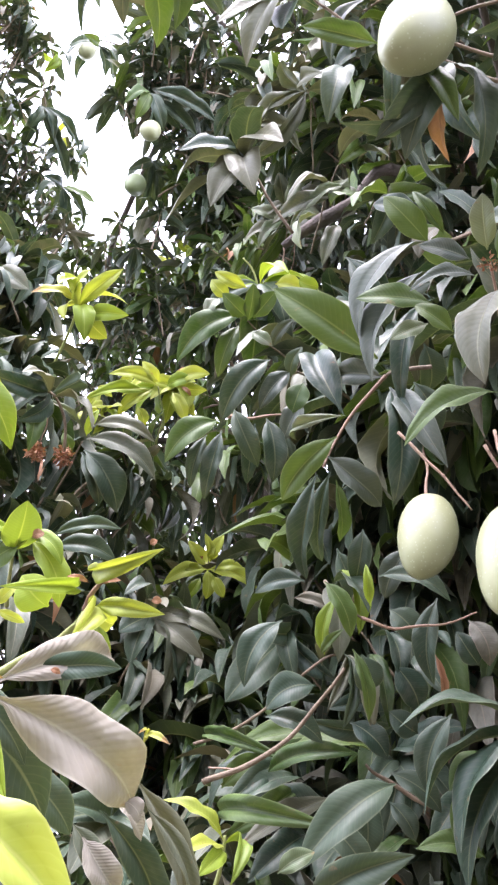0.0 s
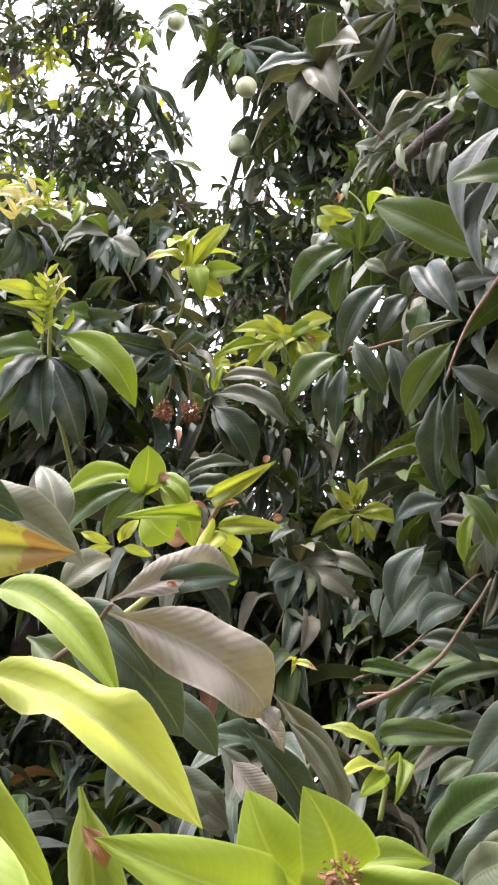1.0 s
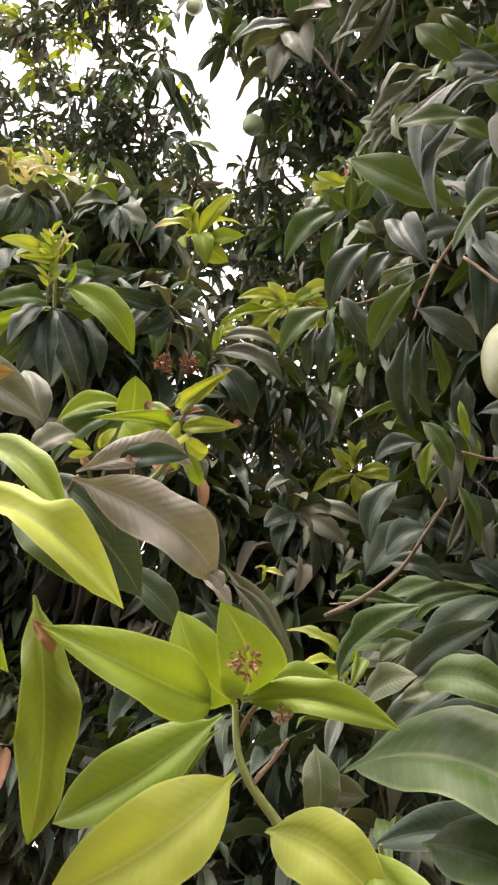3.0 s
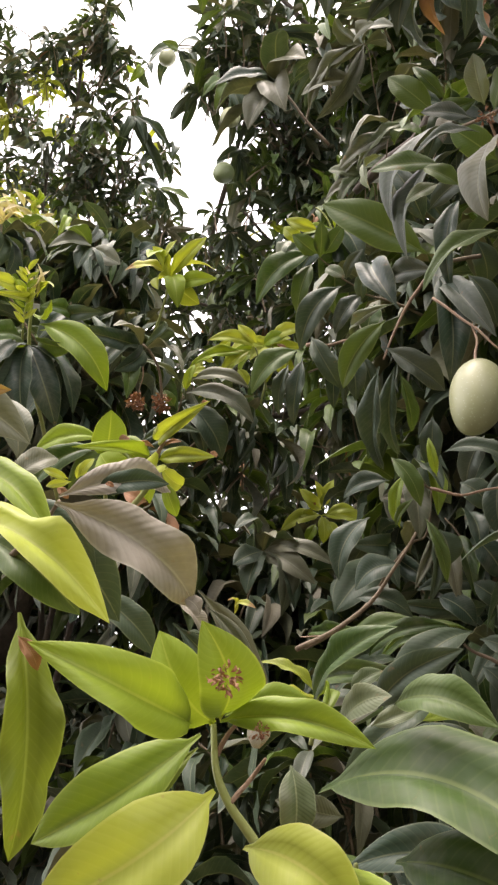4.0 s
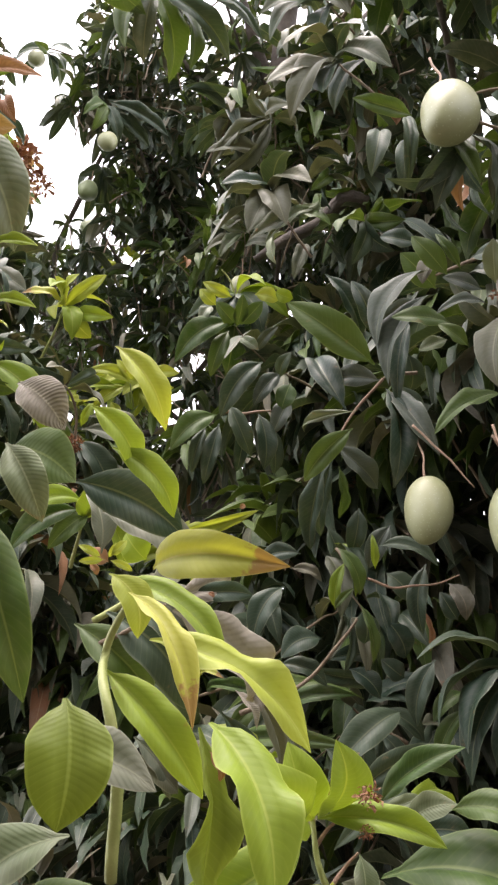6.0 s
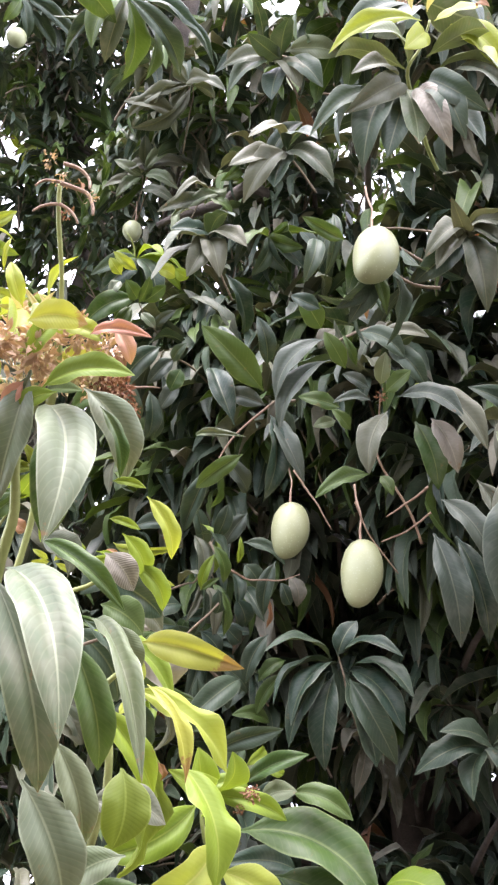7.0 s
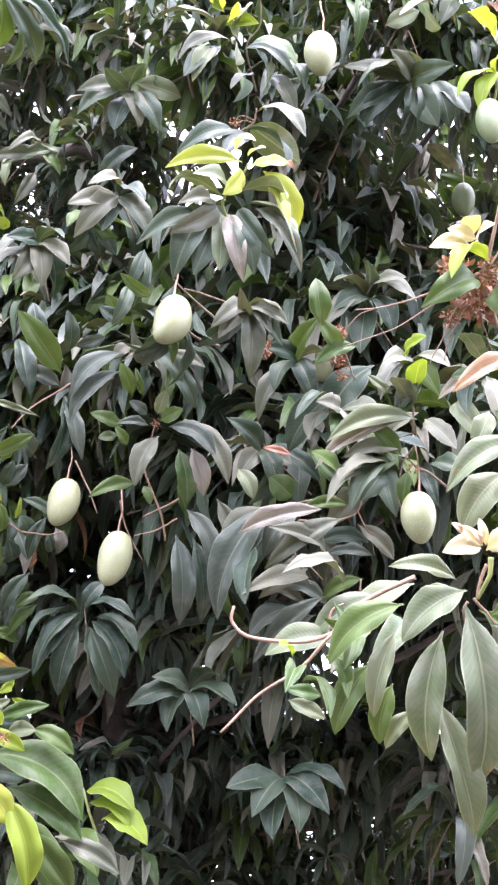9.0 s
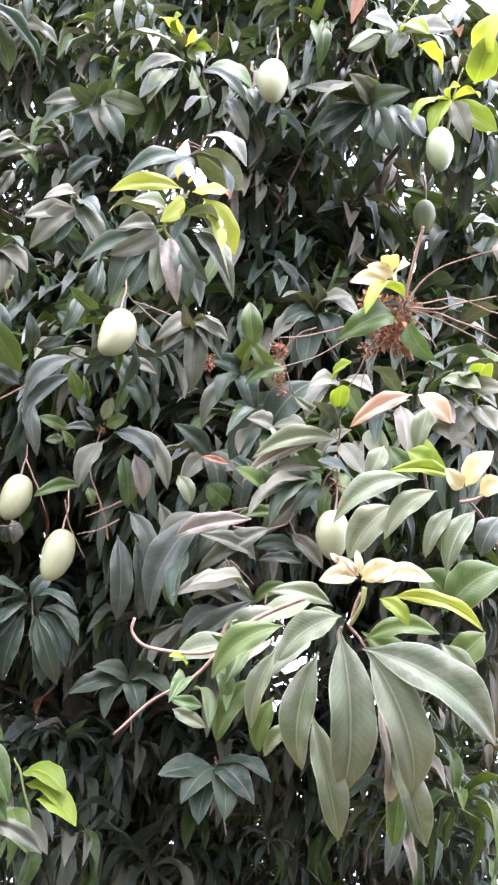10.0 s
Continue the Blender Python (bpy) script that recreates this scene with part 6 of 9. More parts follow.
s = shoot(far, -1.535, 1.830, 5.355, [(0.019, -0.144, 0.073), (0.007, 0.003, 0.002), (-0.046, 0.112, -0.075)], 0.0034, TWIG)
leaf(s, DARK, 0.000, 0.000, 0.000, 127, -38, 0.205, 0.053, -172, 0)
leaf(s, DARK, 0.000, 0.000, 0.000, 100, -34, 0.242, 0.053, 74, 3)
leaf(s, DARK, 0.000, 0.000, 0.000, 72, -23, 0.226, 0.053, 147, 6)
leaf(s, DARK, 0.000, 0.000, 0.000, 54, -14, 0.237, 0.053, 108, 1)
leaf(s, DARK, 0.000, 0.000, 0.000, 60, -44, 0.155, 0.049, 106, 1)
leaf(s, DARK, 0.000, 0.000, 0.000, 75, -24, 0.327, 0.053, 125, 6)
leaf(s, DARK, 0.000, 0.000, 0.000, 132, -75, 0.135, 0.049, 168, 1)

s = shoot(far, -1.449, 1.671, 5.461, [(-0.030, -0.141, 0.045), (-0.018, -0.007, -0.004), (-0.052, 0.130, -0.078)], 0.0027, TWIG)
leaf(s, LIME, 0.000, 0.000, 0.000, 169, -76, 0.123, 0.044, -160, 3)
leaf(s, DARK, 0.000, 0.000, 0.000, 54, -59, 0.132, 0.044, 174, 6)
leaf(s, LIME, 0.000, 0.000, 0.000, -113, -57, 0.108, 0.044, 172, 7)
leaf(s, DARK, 0.000, 0.000, 0.000, 3, -49, 0.104, 0.039, 55, 3)

s = shoot(back, -1.435, 2.046, 5.073, [(-0.039, -0.048, 0.012), (-0.001, 0.010, -0.006), (0.078, 0.115, -0.039)], 0.0027, TWIG)
leaf(s, DARK, 0.000, 0.000, 0.000, -172, -59, 0.162, 0.050, -85, 3)
leaf(s, DARK, 0.000, 0.000, 0.000, 114, -61, 0.161, 0.054, 60, 7)
leaf(s, DARK, 0.000, 0.000, 0.000, 84, -36, 0.162, 0.054, 145, 6)
leaf(s, DARK, 0.000, 0.000, 0.000, 61, -25, 0.183, 0.054, 100, 0)
leaf(s, GREEN, 0.000, 0.000, 0.000, 26, -12, 0.157, 0.050, 86, 6)
leaf(s, DARK, 0.000, 0.000, 0.000, -107, -34, 0.120, 0.045, -107, 7)

s = shoot(main, 0.250, 0.088, 1.955, [(-0.005, -0.004, 0.017), (0.004, 0.001, -0.008), (0.049, -0.015, -0.037)], 0.002, TWIG)
leaf(s, SAGE, -0.013, 0.034, -0.071, 149, -15, 0.118, 0.051, -70, 7)
leaf(s, SAGE, 0.025, -0.013, -0.006, 140, -31, 0.121, 0.047, -86, 7)
leaf(s, SAGE, 0.065, -0.047, 0.016, 139, -27, 0.118, 0.047, -66, 6)
leaf(s, DUSTY, 0.023, 0.008, -0.058, -161, -41, 0.125, 0.044, -24, 7)
leaf(s, SAGE, 0.066, -0.023, -0.044, -161, -45, 0.124, 0.044, -47, 3)
leaf(s, DUSTY, -0.025, 0.012, 0.005, -165, -7, 0.135, 0.037, -42, 1)

s = shoot(main, 0.356, 0.478, 2.189, [(-0.007, -0.006, 0.021), (0.005, 0.002, -0.010), (0.053, 0.003, -0.071)], 0.002, TWIG)
leaf(s, DUSTY, 0.076, -0.067, 0.055, 142, -36, 0.188, 0.043, -98, 3)
leaf(s, NUT, -0.098, 0.043, 0.007, -53, 13, 0.177, 0.043, 95, 0)
leaf(s, DUSTY, 0.049, -0.000, -0.060, -178, -24, 0.165, 0.043, -69, 7)
leaf(s, DUSTY, 0.066, -0.030, -0.013, -168, 2, 0.156, 0.043, -81, 0)
leaf(s, DARK, -0.061, 0.034, -0.009, -134, -71, 0.148, 0.054, 31, 6)

s = shoot(front, -0.424, 0.123, 1.977, [(-0.013, -0.027, 0.030), (-0.003, 0.000, -0.000), (-0.003, 0.027, -0.035)], 0.004, GREEN_TWIG)
leaf(s, YOUNG, -0.019, -0.021, 0.023, -18, 2, 0.043, 0.026, 124, 6)
leaf(s, SCORCHED, -0.004, -0.003, 0.004, -1, 2, 0.059, 0.028, 119, 6)
leaf(s, RUST, 0.020, -0.019, 0.023, -9, 9, 0.055, 0.013, 116, 3)
leaf(s, YOUNG, -0.047, -0.001, -0.003, -61, -37, 0.095, 0.021, 76, 3)
leaf(s, GREEN, -0.010, 0.020, -0.025, -56, -25, 0.067, 0.014, 84, 6)
leaf(s, YOUNG, -0.063, -0.023, 0.020, -67, -49, 0.093, 0.030, -6, 7)
leaf(s, RUST, 0.047, -0.014, 0.018, -9, -65, 0.029, 0.013, 98, 3)
leaf(s, CREAM, -0.032, -0.022, 0.023, -85, -12, 0.052, 0.008, -117, 1)
leaf(s, CREAM, -0.032, -0.023, 0.025, -101, -13, 0.058, 0.008, -133, 3)
leaf(s, CREAM, -0.043, -0.024, 0.024, -103, -18, 0.045, 0.008, -149, 7)
leaf(s, CREAM, -0.023, -0.026, 0.029, -82, -12, 0.044, 0.007, 143, 7)
leaf(s, CREAM, -0.047, -0.020, 0.020, -112, -25, 0.047, 0.009, -82, 0)
tuft(s, -0.040, -0.021, 0.021, 0.022, 34, CREAM)
tuft(s, -0.020, 0.002, -0.004, 0.024, 36, CREAM)
tuft(s, -0.036, 0.020, -0.028, 0.020, 30, CREAM)
tuft(s, 0.022, 0.003, -0.003, 0.022, 30, CREAM)
tuft(s, 0.040, 0.008, -0.008, 0.014, 30)
tuft(s, 0.059, 0.010, -0.012, 0.015, 30)
tuft(s, 0.073, 0.020, -0.025, 0.010, 16)
tuft(s, -0.019, -0.093, 0.097, 0.009, 8)

s = shoot(left, -1.188, 1.197, 3.531, [(0.024, -0.031, 0.033), (0.004, 0.008, -0.002), (-0.057, 0.049, -0.068)], 0.003, GREEN_TWIG)
leaf(s, CREAM, 0.000, 0.000, 0.000, -138, -16, 0.114, 0.030, -99, 1)
leaf(s, YOUNG, 0.000, 0.000, 0.000, -100, -27, 0.104, 0.027, -60, 3)
leaf(s, CREAM, 0.000, 0.000, 0.000, -100, 10, 0.075, 0.025, -122, 0)
leaf(s, YOUNG, 0.000, 0.000, 0.000, -16, -25, 0.107, 0.030, 54, 6)
leaf(s, CREAM, 0.000, 0.000, 0.000, 24, 5, 0.086, 0.027, 54, 6)
leaf(s, LIME, 0.000, 0.000, 0.000, -36, -16, 0.108, 0.022, -106, 1)
leaf(s, YOUNG, 0.000, 0.000, 0.000, 30, 2, 0.109, 0.027, 85, 7)
leaf(s, LIME, 0.000, 0.000, 0.000, -64, -76, 0.103, 0.030, -7, 6)
leaf(s, YOUNG, 0.000, 0.000, 0.000, -139, -52, 0.105, 0.025, -61, 1)
leaf(s, CREAM, 0.000, 0.000, 0.000, 40, -10, 0.079, 0.027, 33, 6)
leaf(s, LIME, 0.112, 0.050, 0.038, -55, -80, 0.105, 0.025, -11, 7)
leaf(s, CREAM, 0.019, -0.015, 0.021, -95, 9, 0.057, 0.019, -114, 7)
leaf(s, LIME, 0.029, -0.004, 0.020, -45, -17, 0.108, 0.019, -28, 1)

s = shoot(left, -1.347, 1.178, 3.432, [(0.012, -0.017, 0.020), (0.000, 0.000, 0.000), (0.004, 0.075, -0.045)], 0.003, GREEN_TWIG)
leaf(s, YOUNG, 0.000, 0.000, 0.000, -74, -30, 0.106, 0.030, -55, 6)
leaf(s, YOUNG, 0.000, 0.000, 0.000, -33, -20, 0.100, 0.033, 1, 3)
leaf(s, CREAM, 0.000, 0.000, 0.000, 23, -12, 0.056, 0.030, 1, 1)
leaf(s, YOUNG, 0.000, 0.000, 0.000, -14, -76, 0.107, 0.036, 30, 1)
leaf(s, RUST, 0.000, 0.000, 0.000, -150, -42, 0.053, 0.033, -121, 7)
leaf(s, YOUNG, 0.000, 0.000, 0.000, 29, -65, 0.106, 0.027, 33, 7)
leaf(s, RUST, 0.000, 0.000, 0.000, 4, 19, 0.062, 0.025, 72, 0)
leaf(s, RUST, 0.000, 0.000, 0.000, -41, 33, 0.086, 0.022, -179, 3)
leaf(s, CREAM, 0.000, 0.000, 0.000, -67, 27, 0.071, 0.025, -64, 7)

s = shoot(back, -1.079, 2.301, 4.916, [(0.013, -0.053, 0.040), (0.000, 0.000, 0.000), (0.023, 0.104, -0.065)], 0.004, GREEN_TWIG)
leaf(s, YOUNG, 0.000, 0.000, 0.000, -133, -19, 0.107, 0.035, -79, 6)
leaf(s, LIME, 0.000, 0.000, 0.000, -88, -22, 0.112, 0.035, -38, 6)
leaf(s, YOUNG, 0.000, 0.000, 0.000, -28, -11, 0.106, 0.035, 63, 0)
leaf(s, YOUNG, 0.000, 0.000, 0.000, -1, -49, 0.108, 0.035, 46, 0)
leaf(s, LIME, 0.000, 0.000, 0.000, 18, -72, 0.115, 0.040, 74, 7)
leaf(s, YOUNG, 0.000, 0.000, 0.000, -147, -63, 0.107, 0.035, -93, 7)
leaf(s, YOUNG, 0.000, 0.000, 0.000, 0, -18, 0.107, 0.031, -53, 7)
leaf(s, LIME, 0.000, 0.000, 0.000, 136, -81, 0.130, 0.035, -137, 7)

s = shoot(back, -0.850, 2.214, 4.797, [(0.004, -0.017, 0.013), (0.017, 0.024, -0.011), (0.107, 0.123, -0.058)], 0.004, GREEN_TWIG)
leaf(s, YOUNG, 0.000, 0.000, 0.000, -129, -7, 0.106, 0.034, 51, 1)
leaf(s, YOUNG, 0.000, 0.000, 0.000, -15, -9, 0.105, 0.042, 97, 3)
leaf(s, YOUNG, 0.000, 0.000, 0.000, -6, -53, 0.108, 0.042, 141, 3)
leaf(s, SCORCHED, 0.000, 0.000, 0.000, 30, -15, 0.120, 0.038, 95, 7)
leaf(s, YOUNG, 0.000, 0.000, 0.000, 81, -50, 0.104, 0.046, 147, 6)
leaf(s, LIME, 0.000, 0.000, 0.000, -118, -60, 0.102, 0.034, -43, 1)
leaf(s, YOUNG, 0.000, 0.000, 0.000, 14, -2, 0.154, 0.038, 159, 6)

s = shoot(far, -1.885, 1.821, 5.336, [(0.024, -0.033, 0.027), (0.000, 0.000, 0.000), (-0.053, 0.084, -0.070)], 0.004, GREEN_TWIG)
leaf(s, YOUNG, 0.000, 0.000, 0.000, -151, -32, 0.103, 0.044, -129, 6)
leaf(s, SCORCHED, 0.000, 0.000, 0.000, -43, 25, 0.092, 0.039, -154, 6)
leaf(s, LIME, 0.000, 0.000, 0.000, -3, -29, 0.116, 0.049, 75, 6)
leaf(s, YOUNG, 0.000, 0.000, 0.000, -70, -39, 0.099, 0.039, -34, 0)
leaf(s, LIME, 0.000, 0.000, 0.000, -157, -85, 0.114, 0.044, -158, 0)
leaf(s, LIME, 0.000, 0.000, 0.000, 42, -24, 0.127, 0.044, 119, 6)

s = shoot(far, -2.053, 1.478, 5.392, [(0.014, -0.036, 0.021), (0.000, 0.000, 0.000), (0.005, 0.111, -0.041)], 0.004, GREEN_TWIG)
leaf(s, YOUNG, 0.000, 0.000, 0.000, -103, -37, 0.099, 0.039, -39, 3)
leaf(s, YOUNG, 0.000, 0.000, 0.000, -85, -18, 0.095, 0.034, -94, 7)
leaf(s, LIME, 0.000, 0.000, 0.000, 31, -62, 0.107, 0.049, -125, 0)
leaf(s, LIME, 0.000, 0.000, 0.000, -144, -72, 0.124, 0.044, -102, 7)
leaf(s, DUSTY, 0.000, 0.000, 0.000, 5, -21, 0.130, 0.044, 70, 0)
leaf(s, DUSTY, 0.000, 0.000, 0.000, -31, -14, 0.123, 0.039, -82, 7)
leaf(s, DUSTY, 0.000, 0.000, 0.000, -126, -49, 0.147, 0.044, 80, 6)
leaf(s, YOUNG, 0.000, 0.000, 0.000, -136, -15, 0.166, 0.044, -126, 1)

s = shoot(far, -1.900, 2.033, 5.092, [(0.012, -0.037, 0.027), (0.000, 0.000, 0.000), (0.020, 0.095, -0.044)], 0.004, GREEN_TWIG)
leaf(s, LIME, 0.000, 0.000, 0.000, -115, -42, 0.132, 0.048, -72, 6)
leaf(s, LIME, 0.000, 0.000, 0.000, -22, -12, 0.126, 0.048, 109, 6)
leaf(s, LIME, 0.000, 0.000, 0.000, 172, -80, 0.133, 0.057, -173, 7)
leaf(s, GREEN, 0.000, 0.000, 0.000, 28, -54, 0.124, 0.048, 1, 0)
leaf(s, DUSTY, 0.000, 0.000, 0.000, 4, -16, 0.152, 0.048, 101, 0)

s = shoot(main, -0.038, 0.144, 2.621, [(0.012, -0.059, 0.060), (0.008, -0.032, 0.032), (0.000, 0.000, 0.000), (0.059, 0.103, 0.062), (0.159, 0.251, 0.165)], 0.0032, GREEN_TWIG)
leaf(s, YOUNG, 0.002, -0.055, 0.060, 153, -11, 0.138, 0.038, -100, 7)
leaf(s, YOUNG, 0.018, -0.060, 0.059, -31, 10, 0.069, 0.036, 78, 6)
leaf(s, YOUNG, 0.009, -0.047, 0.049, -150, -63, 0.107, 0.036, -92, 6)
leaf(s, YOUNG, 0.040, -0.064, 0.054, 7, -40, 0.120, 0.051, 115, 7)
leaf(s, YOUNG, 0.055, -0.053, 0.037, -45, -63, 0.106, 0.032, 42, 6)
leaf(s, CREAM, -0.013, -0.059, 0.069, -86, -10, 0.059, 0.024, 48, 3)
leaf(s, CREAM, 0.006, -0.065, 0.068, -85, -19, 0.059, 0.018, 43, 6)
leaf(s, RUST, 0.071, -0.090, 0.068, -72, -49, 0.030, 0.012, 70, 3)
leaf(s, SAGE, -0.006, -0.007, 0.011, -165, -26, 0.138, 0.034, 7, 7)
leaf(s, SAGE, -0.005, -0.012, 0.016, -145, -22, 0.112, 0.038, -70, 7)
leaf(s, DUSTY, -0.008, 0.006, -0.004, -175, -52, 0.133, 0.041, -109, 7)
leaf(s, DARK, -0.008, 0.011, -0.010, 167, -55, 0.164, 0.039, -13, 7)
leaf(s, SAGE, 0.018, -0.026, 0.022, -63, -27, 0.121, 0.036, -11, 7)
leaf(s, SAGE, 0.032, -0.017, 0.006, -39, -44, 0.150, 0.036, 42, 7)
leaf(s, DARK, 0.027, -0.007, -0.003, -42, -57, 0.134, 0.043, 113, 7)
leaf(s, SAGE, -0.002, 0.009, -0.009, -52, -83, 0.136, 0.047, 40, 6)
leaf(s, DARK, -0.020, 0.023, -0.019, 164, -74, 0.155, 0.053, -75, 7)
leaf(s, DARK, 0.030, -0.002, -0.010, -39, -72, 0.137, 0.045, 80, 7)
leaf(s, NUT, 0.015, 0.004, -0.011, -28, -75, 0.146, 0.039, 98, 7)
leaf(s, DUSTY, 0.053, -0.022, 0.003, -31, -54, 0.160, 0.038, 80, 7)
leaf(s, DARK, -0.029, 0.028, -0.021, -180, -46, 0.153, 0.036, -76, 7)
leaf(s, DARK, 0.003, 0.012, -0.015, 170, -77, 0.147, 0.045, -88, 6)
leaf(s, DUSTY, -0.019, 0.008, -0.002, -150, -37, 0.108, 0.036, -69, 7)
leaf(s, DARK, 0.021, 0.002, -0.011, -26, -61, 0.160, 0.043, 55, 6)

s = shoot(main, -0.009, 0.127, 2.823, [(-0.003, -0.022, 0.022), (0.000, 0.000, 0.000), (-0.026, 0.028, -0.019)], 0.0024, TWIG)
leaf(s, SAGE, -0.005, 0.003, -0.001, -4, -18, 0.122, 0.068, -31, 7)
leaf(s, DARK, -0.010, 0.013, -0.009, -37, -46, 0.144, 0.046, 30, 7)
leaf(s, DUSTY, 0.000, -0.018, 0.017, -50, -38, 0.130, 0.049, 57, 7)
leaf(s, DARK, -0.004, 0.012, -0.011, -156, -62, 0.108, 0.044, -50, 6)
leaf(s, DARK, -0.016, 0.023, -0.017, 178, -42, 0.150, 0.042, -76, 7)
leaf(s, DUSTY, -0.024, 0.031, -0.022, -161, -60, 0.111, 0.042, -114, 6)
stalk(s, [(0.003, -0.004, 0.003), (-0.017, 0.004, 0.003), (-0.027, 0.016, -0.006)], 0.0014)
stalk(s, [(0.004, -0.008, 0.006), (-0.023, -0.000, 0.008), (-0.029, 0.010, 0.000)], 0.0012)
tuft(s, -0.025, 0.011, -0.002, 0.014, 8)

s = shoot(main, -0.034, 0.194, 3.117, [(-0.001, -0.082, 0.066), (0.034, -0.043, 0.026), (0.028, -0.001, -0.007), (0.083, 0.045, -0.065)], 0.0019, TWIG)
leaf(s, DUSTY, -0.012, 0.009, -0.005, 139, -21, 0.113, 0.057, -76, 7)
leaf(s, DUSTY, -0.032, 0.005, 0.004, 161, -4, 0.143, 0.033, -48, 7)
leaf(s, SAGE, 0.004, -0.001, -0.000, -105, -13, 0.112, 0.052, 65, 6)
leaf(s, GREEN, 0.029, 0.000, -0.009, -18, -4, 0.114, 0.071, 75, 7)
leaf(s, SAGE, -0.032, 0.036, -0.022, -178, -73, 0.119, 0.040, -62, 7)
leaf(s, SAGE, 0.000, 0.010, -0.009, -89, -71, 0.099, 0.040, -33, 6)
leaf(s, DUSTY, 0.066, 0.026, -0.042, -165, -56, 0.110, 0.031, -26, 6)
leaf(s, SAGE, 0.075, 0.001, -0.024, -104, -81, 0.109, 0.052, -88, 6)
leaf(s, DUSTY, 0.098, 0.013, -0.042, -38, -61, 0.125, 0.040, 89, 7)
leaf(s, DARK, 0.023, 0.012, -0.016, -44, -35, 0.142, 0.040, 72, 7)
leaf(s, DARK, -0.019, 0.025, -0.016, 169, -60, 0.135, 0.048, -66, 6)
leaf(s, YOUNG, -0.045, -0.018, 0.027, -140, -28, 0.103, 0.040, -16, 6)
leaf(s, LIME, -0.040, -0.019, 0.027, -118, -25, 0.101, 0.033, 74, 0)
leaf(s, LIME, 0.001, -0.013, 0.011, -90, -37, 0.095, 0.033, 88, 7)
leaf(s, YOUNG, -0.027, -0.009, 0.015, -95, -32, 0.096, 0.024, -14, 7)
leaf(s, DARK, 0.110, 0.000, -0.035, -66, -48, 0.106, 0.043, 35, 3)

s = shoot(main, -0.142, 0.516, 3.193, [(-0.001, -0.025, 0.024), (0.000, 0.000, 0.000), (0.051, 0.041, -0.053)], 0.002, TWIG)
leaf(s, DARK, 0.000, 0.000, 0.000, -141, -25, 0.115, 0.040, -160, 6)
leaf(s, DARK, 0.000, 0.000, 0.000, -96, -11, 0.110, 0.050, 26, 6)
leaf(s, SAGE, 0.007, -0.013, 0.012, -14, -0, 0.113, 0.053, 127, 7)
leaf(s, DUSTY, -0.009, 0.009, -0.007, -37, -61, 0.120, 0.053, 68, 7)
leaf(s, DARK, -0.018, 0.014, -0.010, -179, -54, 0.141, 0.045, -71, 7)
leaf(s, DUSTY, -0.032, 0.010, -0.003, -162, -45, 0.123, 0.040, -91, 7)
leaf(s, DARK, 0.011, 0.005, -0.007, -33, -52, 0.130, 0.058, 83, 7)
leaf(s, DARK, 0.018, 0.142, -0.156, -57, 39, 0.114, 0.045, 116, 7)
leaf(s, DARK, 0.005, 0.008, -0.009, -170, -81, 0.125, 0.053, -49, 6)

s = shoot(main, 0.413, -0.078, 2.329, [(-0.013, -0.009, 0.025), (0.000, 0.000, 0.000), (0.026, 0.023, -0.059), (0.068, 0.047, -0.144)], 0.0027, TWIG)
leaf(s, SAGE, -0.034, 0.016, 0.014, -152, -2, 0.115, 0.036, -7, 6)
leaf(s, NUT, -0.018, 0.008, 0.008, 129, -23, 0.108, 0.027, -94, 7)
leaf(s, SAGE, 0.019, 0.020, -0.046, -128, 8, 0.116, 0.031, -109, 6)
leaf(s, NUT, 0.003, -0.015, 0.017, -90, -49, 0.110, 0.036, 41, 6)
leaf(s, SAGE, -0.054, 0.072, -0.041, -86, -57, 0.117, 0.040, 61, 7)
leaf(s, DUSTY, -0.085, 0.110, -0.065, -87, -49, 0.110, 0.036, 50, 6)
leaf(s, LIME, -0.001, 0.033, -0.042, -73, -49, 0.133, 0.035, 84, 7)
leaf(s, DUSTY, -0.027, 0.022, -0.001, -102, -69, 0.120, 0.042, 11, 6)
leaf(s, DUSTY, 0.017, -0.007, -0.008, -93, -20, 0.111, 0.033, 20, 7)
leaf(s, DUSTY, 0.031, -0.006, -0.024, -84, -41, 0.117, 0.042, 75, 7)
leaf(s, GREEN, -0.035, 0.035, -0.010, -157, -23, 0.102, 0.035, -90, 6)
leaf(s, DARK, -0.021, 0.037, -0.026, -157, -45, 0.102, 0.040, 5, 3)
leaf(s, SAGE, 0.010, -0.042, 0.041, -89, -31, 0.111, 0.040, 54, 6)
leaf(s, DUSTY, 0.035, -0.030, 0.001, -87, -19, 0.122, 0.033, 29, 7)

s = shoot(main, 0.397, 0.147, 2.289, [(-0.013, -0.017, 0.040), (0.002, -0.001, 0.000), (-0.004, 0.026, -0.039), (0.007, 0.052, -0.097)], 0.002, TWIG)
leaf(s, NUT, -0.015, -0.016, 0.040, 135, -26, 0.199, 0.033, -87, 7)
leaf(s, GREEN, -0.007, 0.030, -0.042, 176, 42, 0.099, 0.043, -74, 6)
leaf(s, DUSTY, -0.025, 0.042, -0.043, -172, -26, 0.130, 0.037, -35, 7)
leaf(s, DARK, 0.040, -0.010, -0.027, -159, -4, 0.120, 0.043, -55, 6)
leaf(s, GREEN, -0.084, 0.092, -0.070, -151, 2, 0.122, 0.045, -77, 6)
leaf(s, LIME, -0.027, -0.036, 0.081, -122, 3, 0.109, 0.037, 11, 6)
leaf(s, DUSTY, -0.019, -0.023, 0.054, -147, 2, 0.117, 0.039, -10, 6)
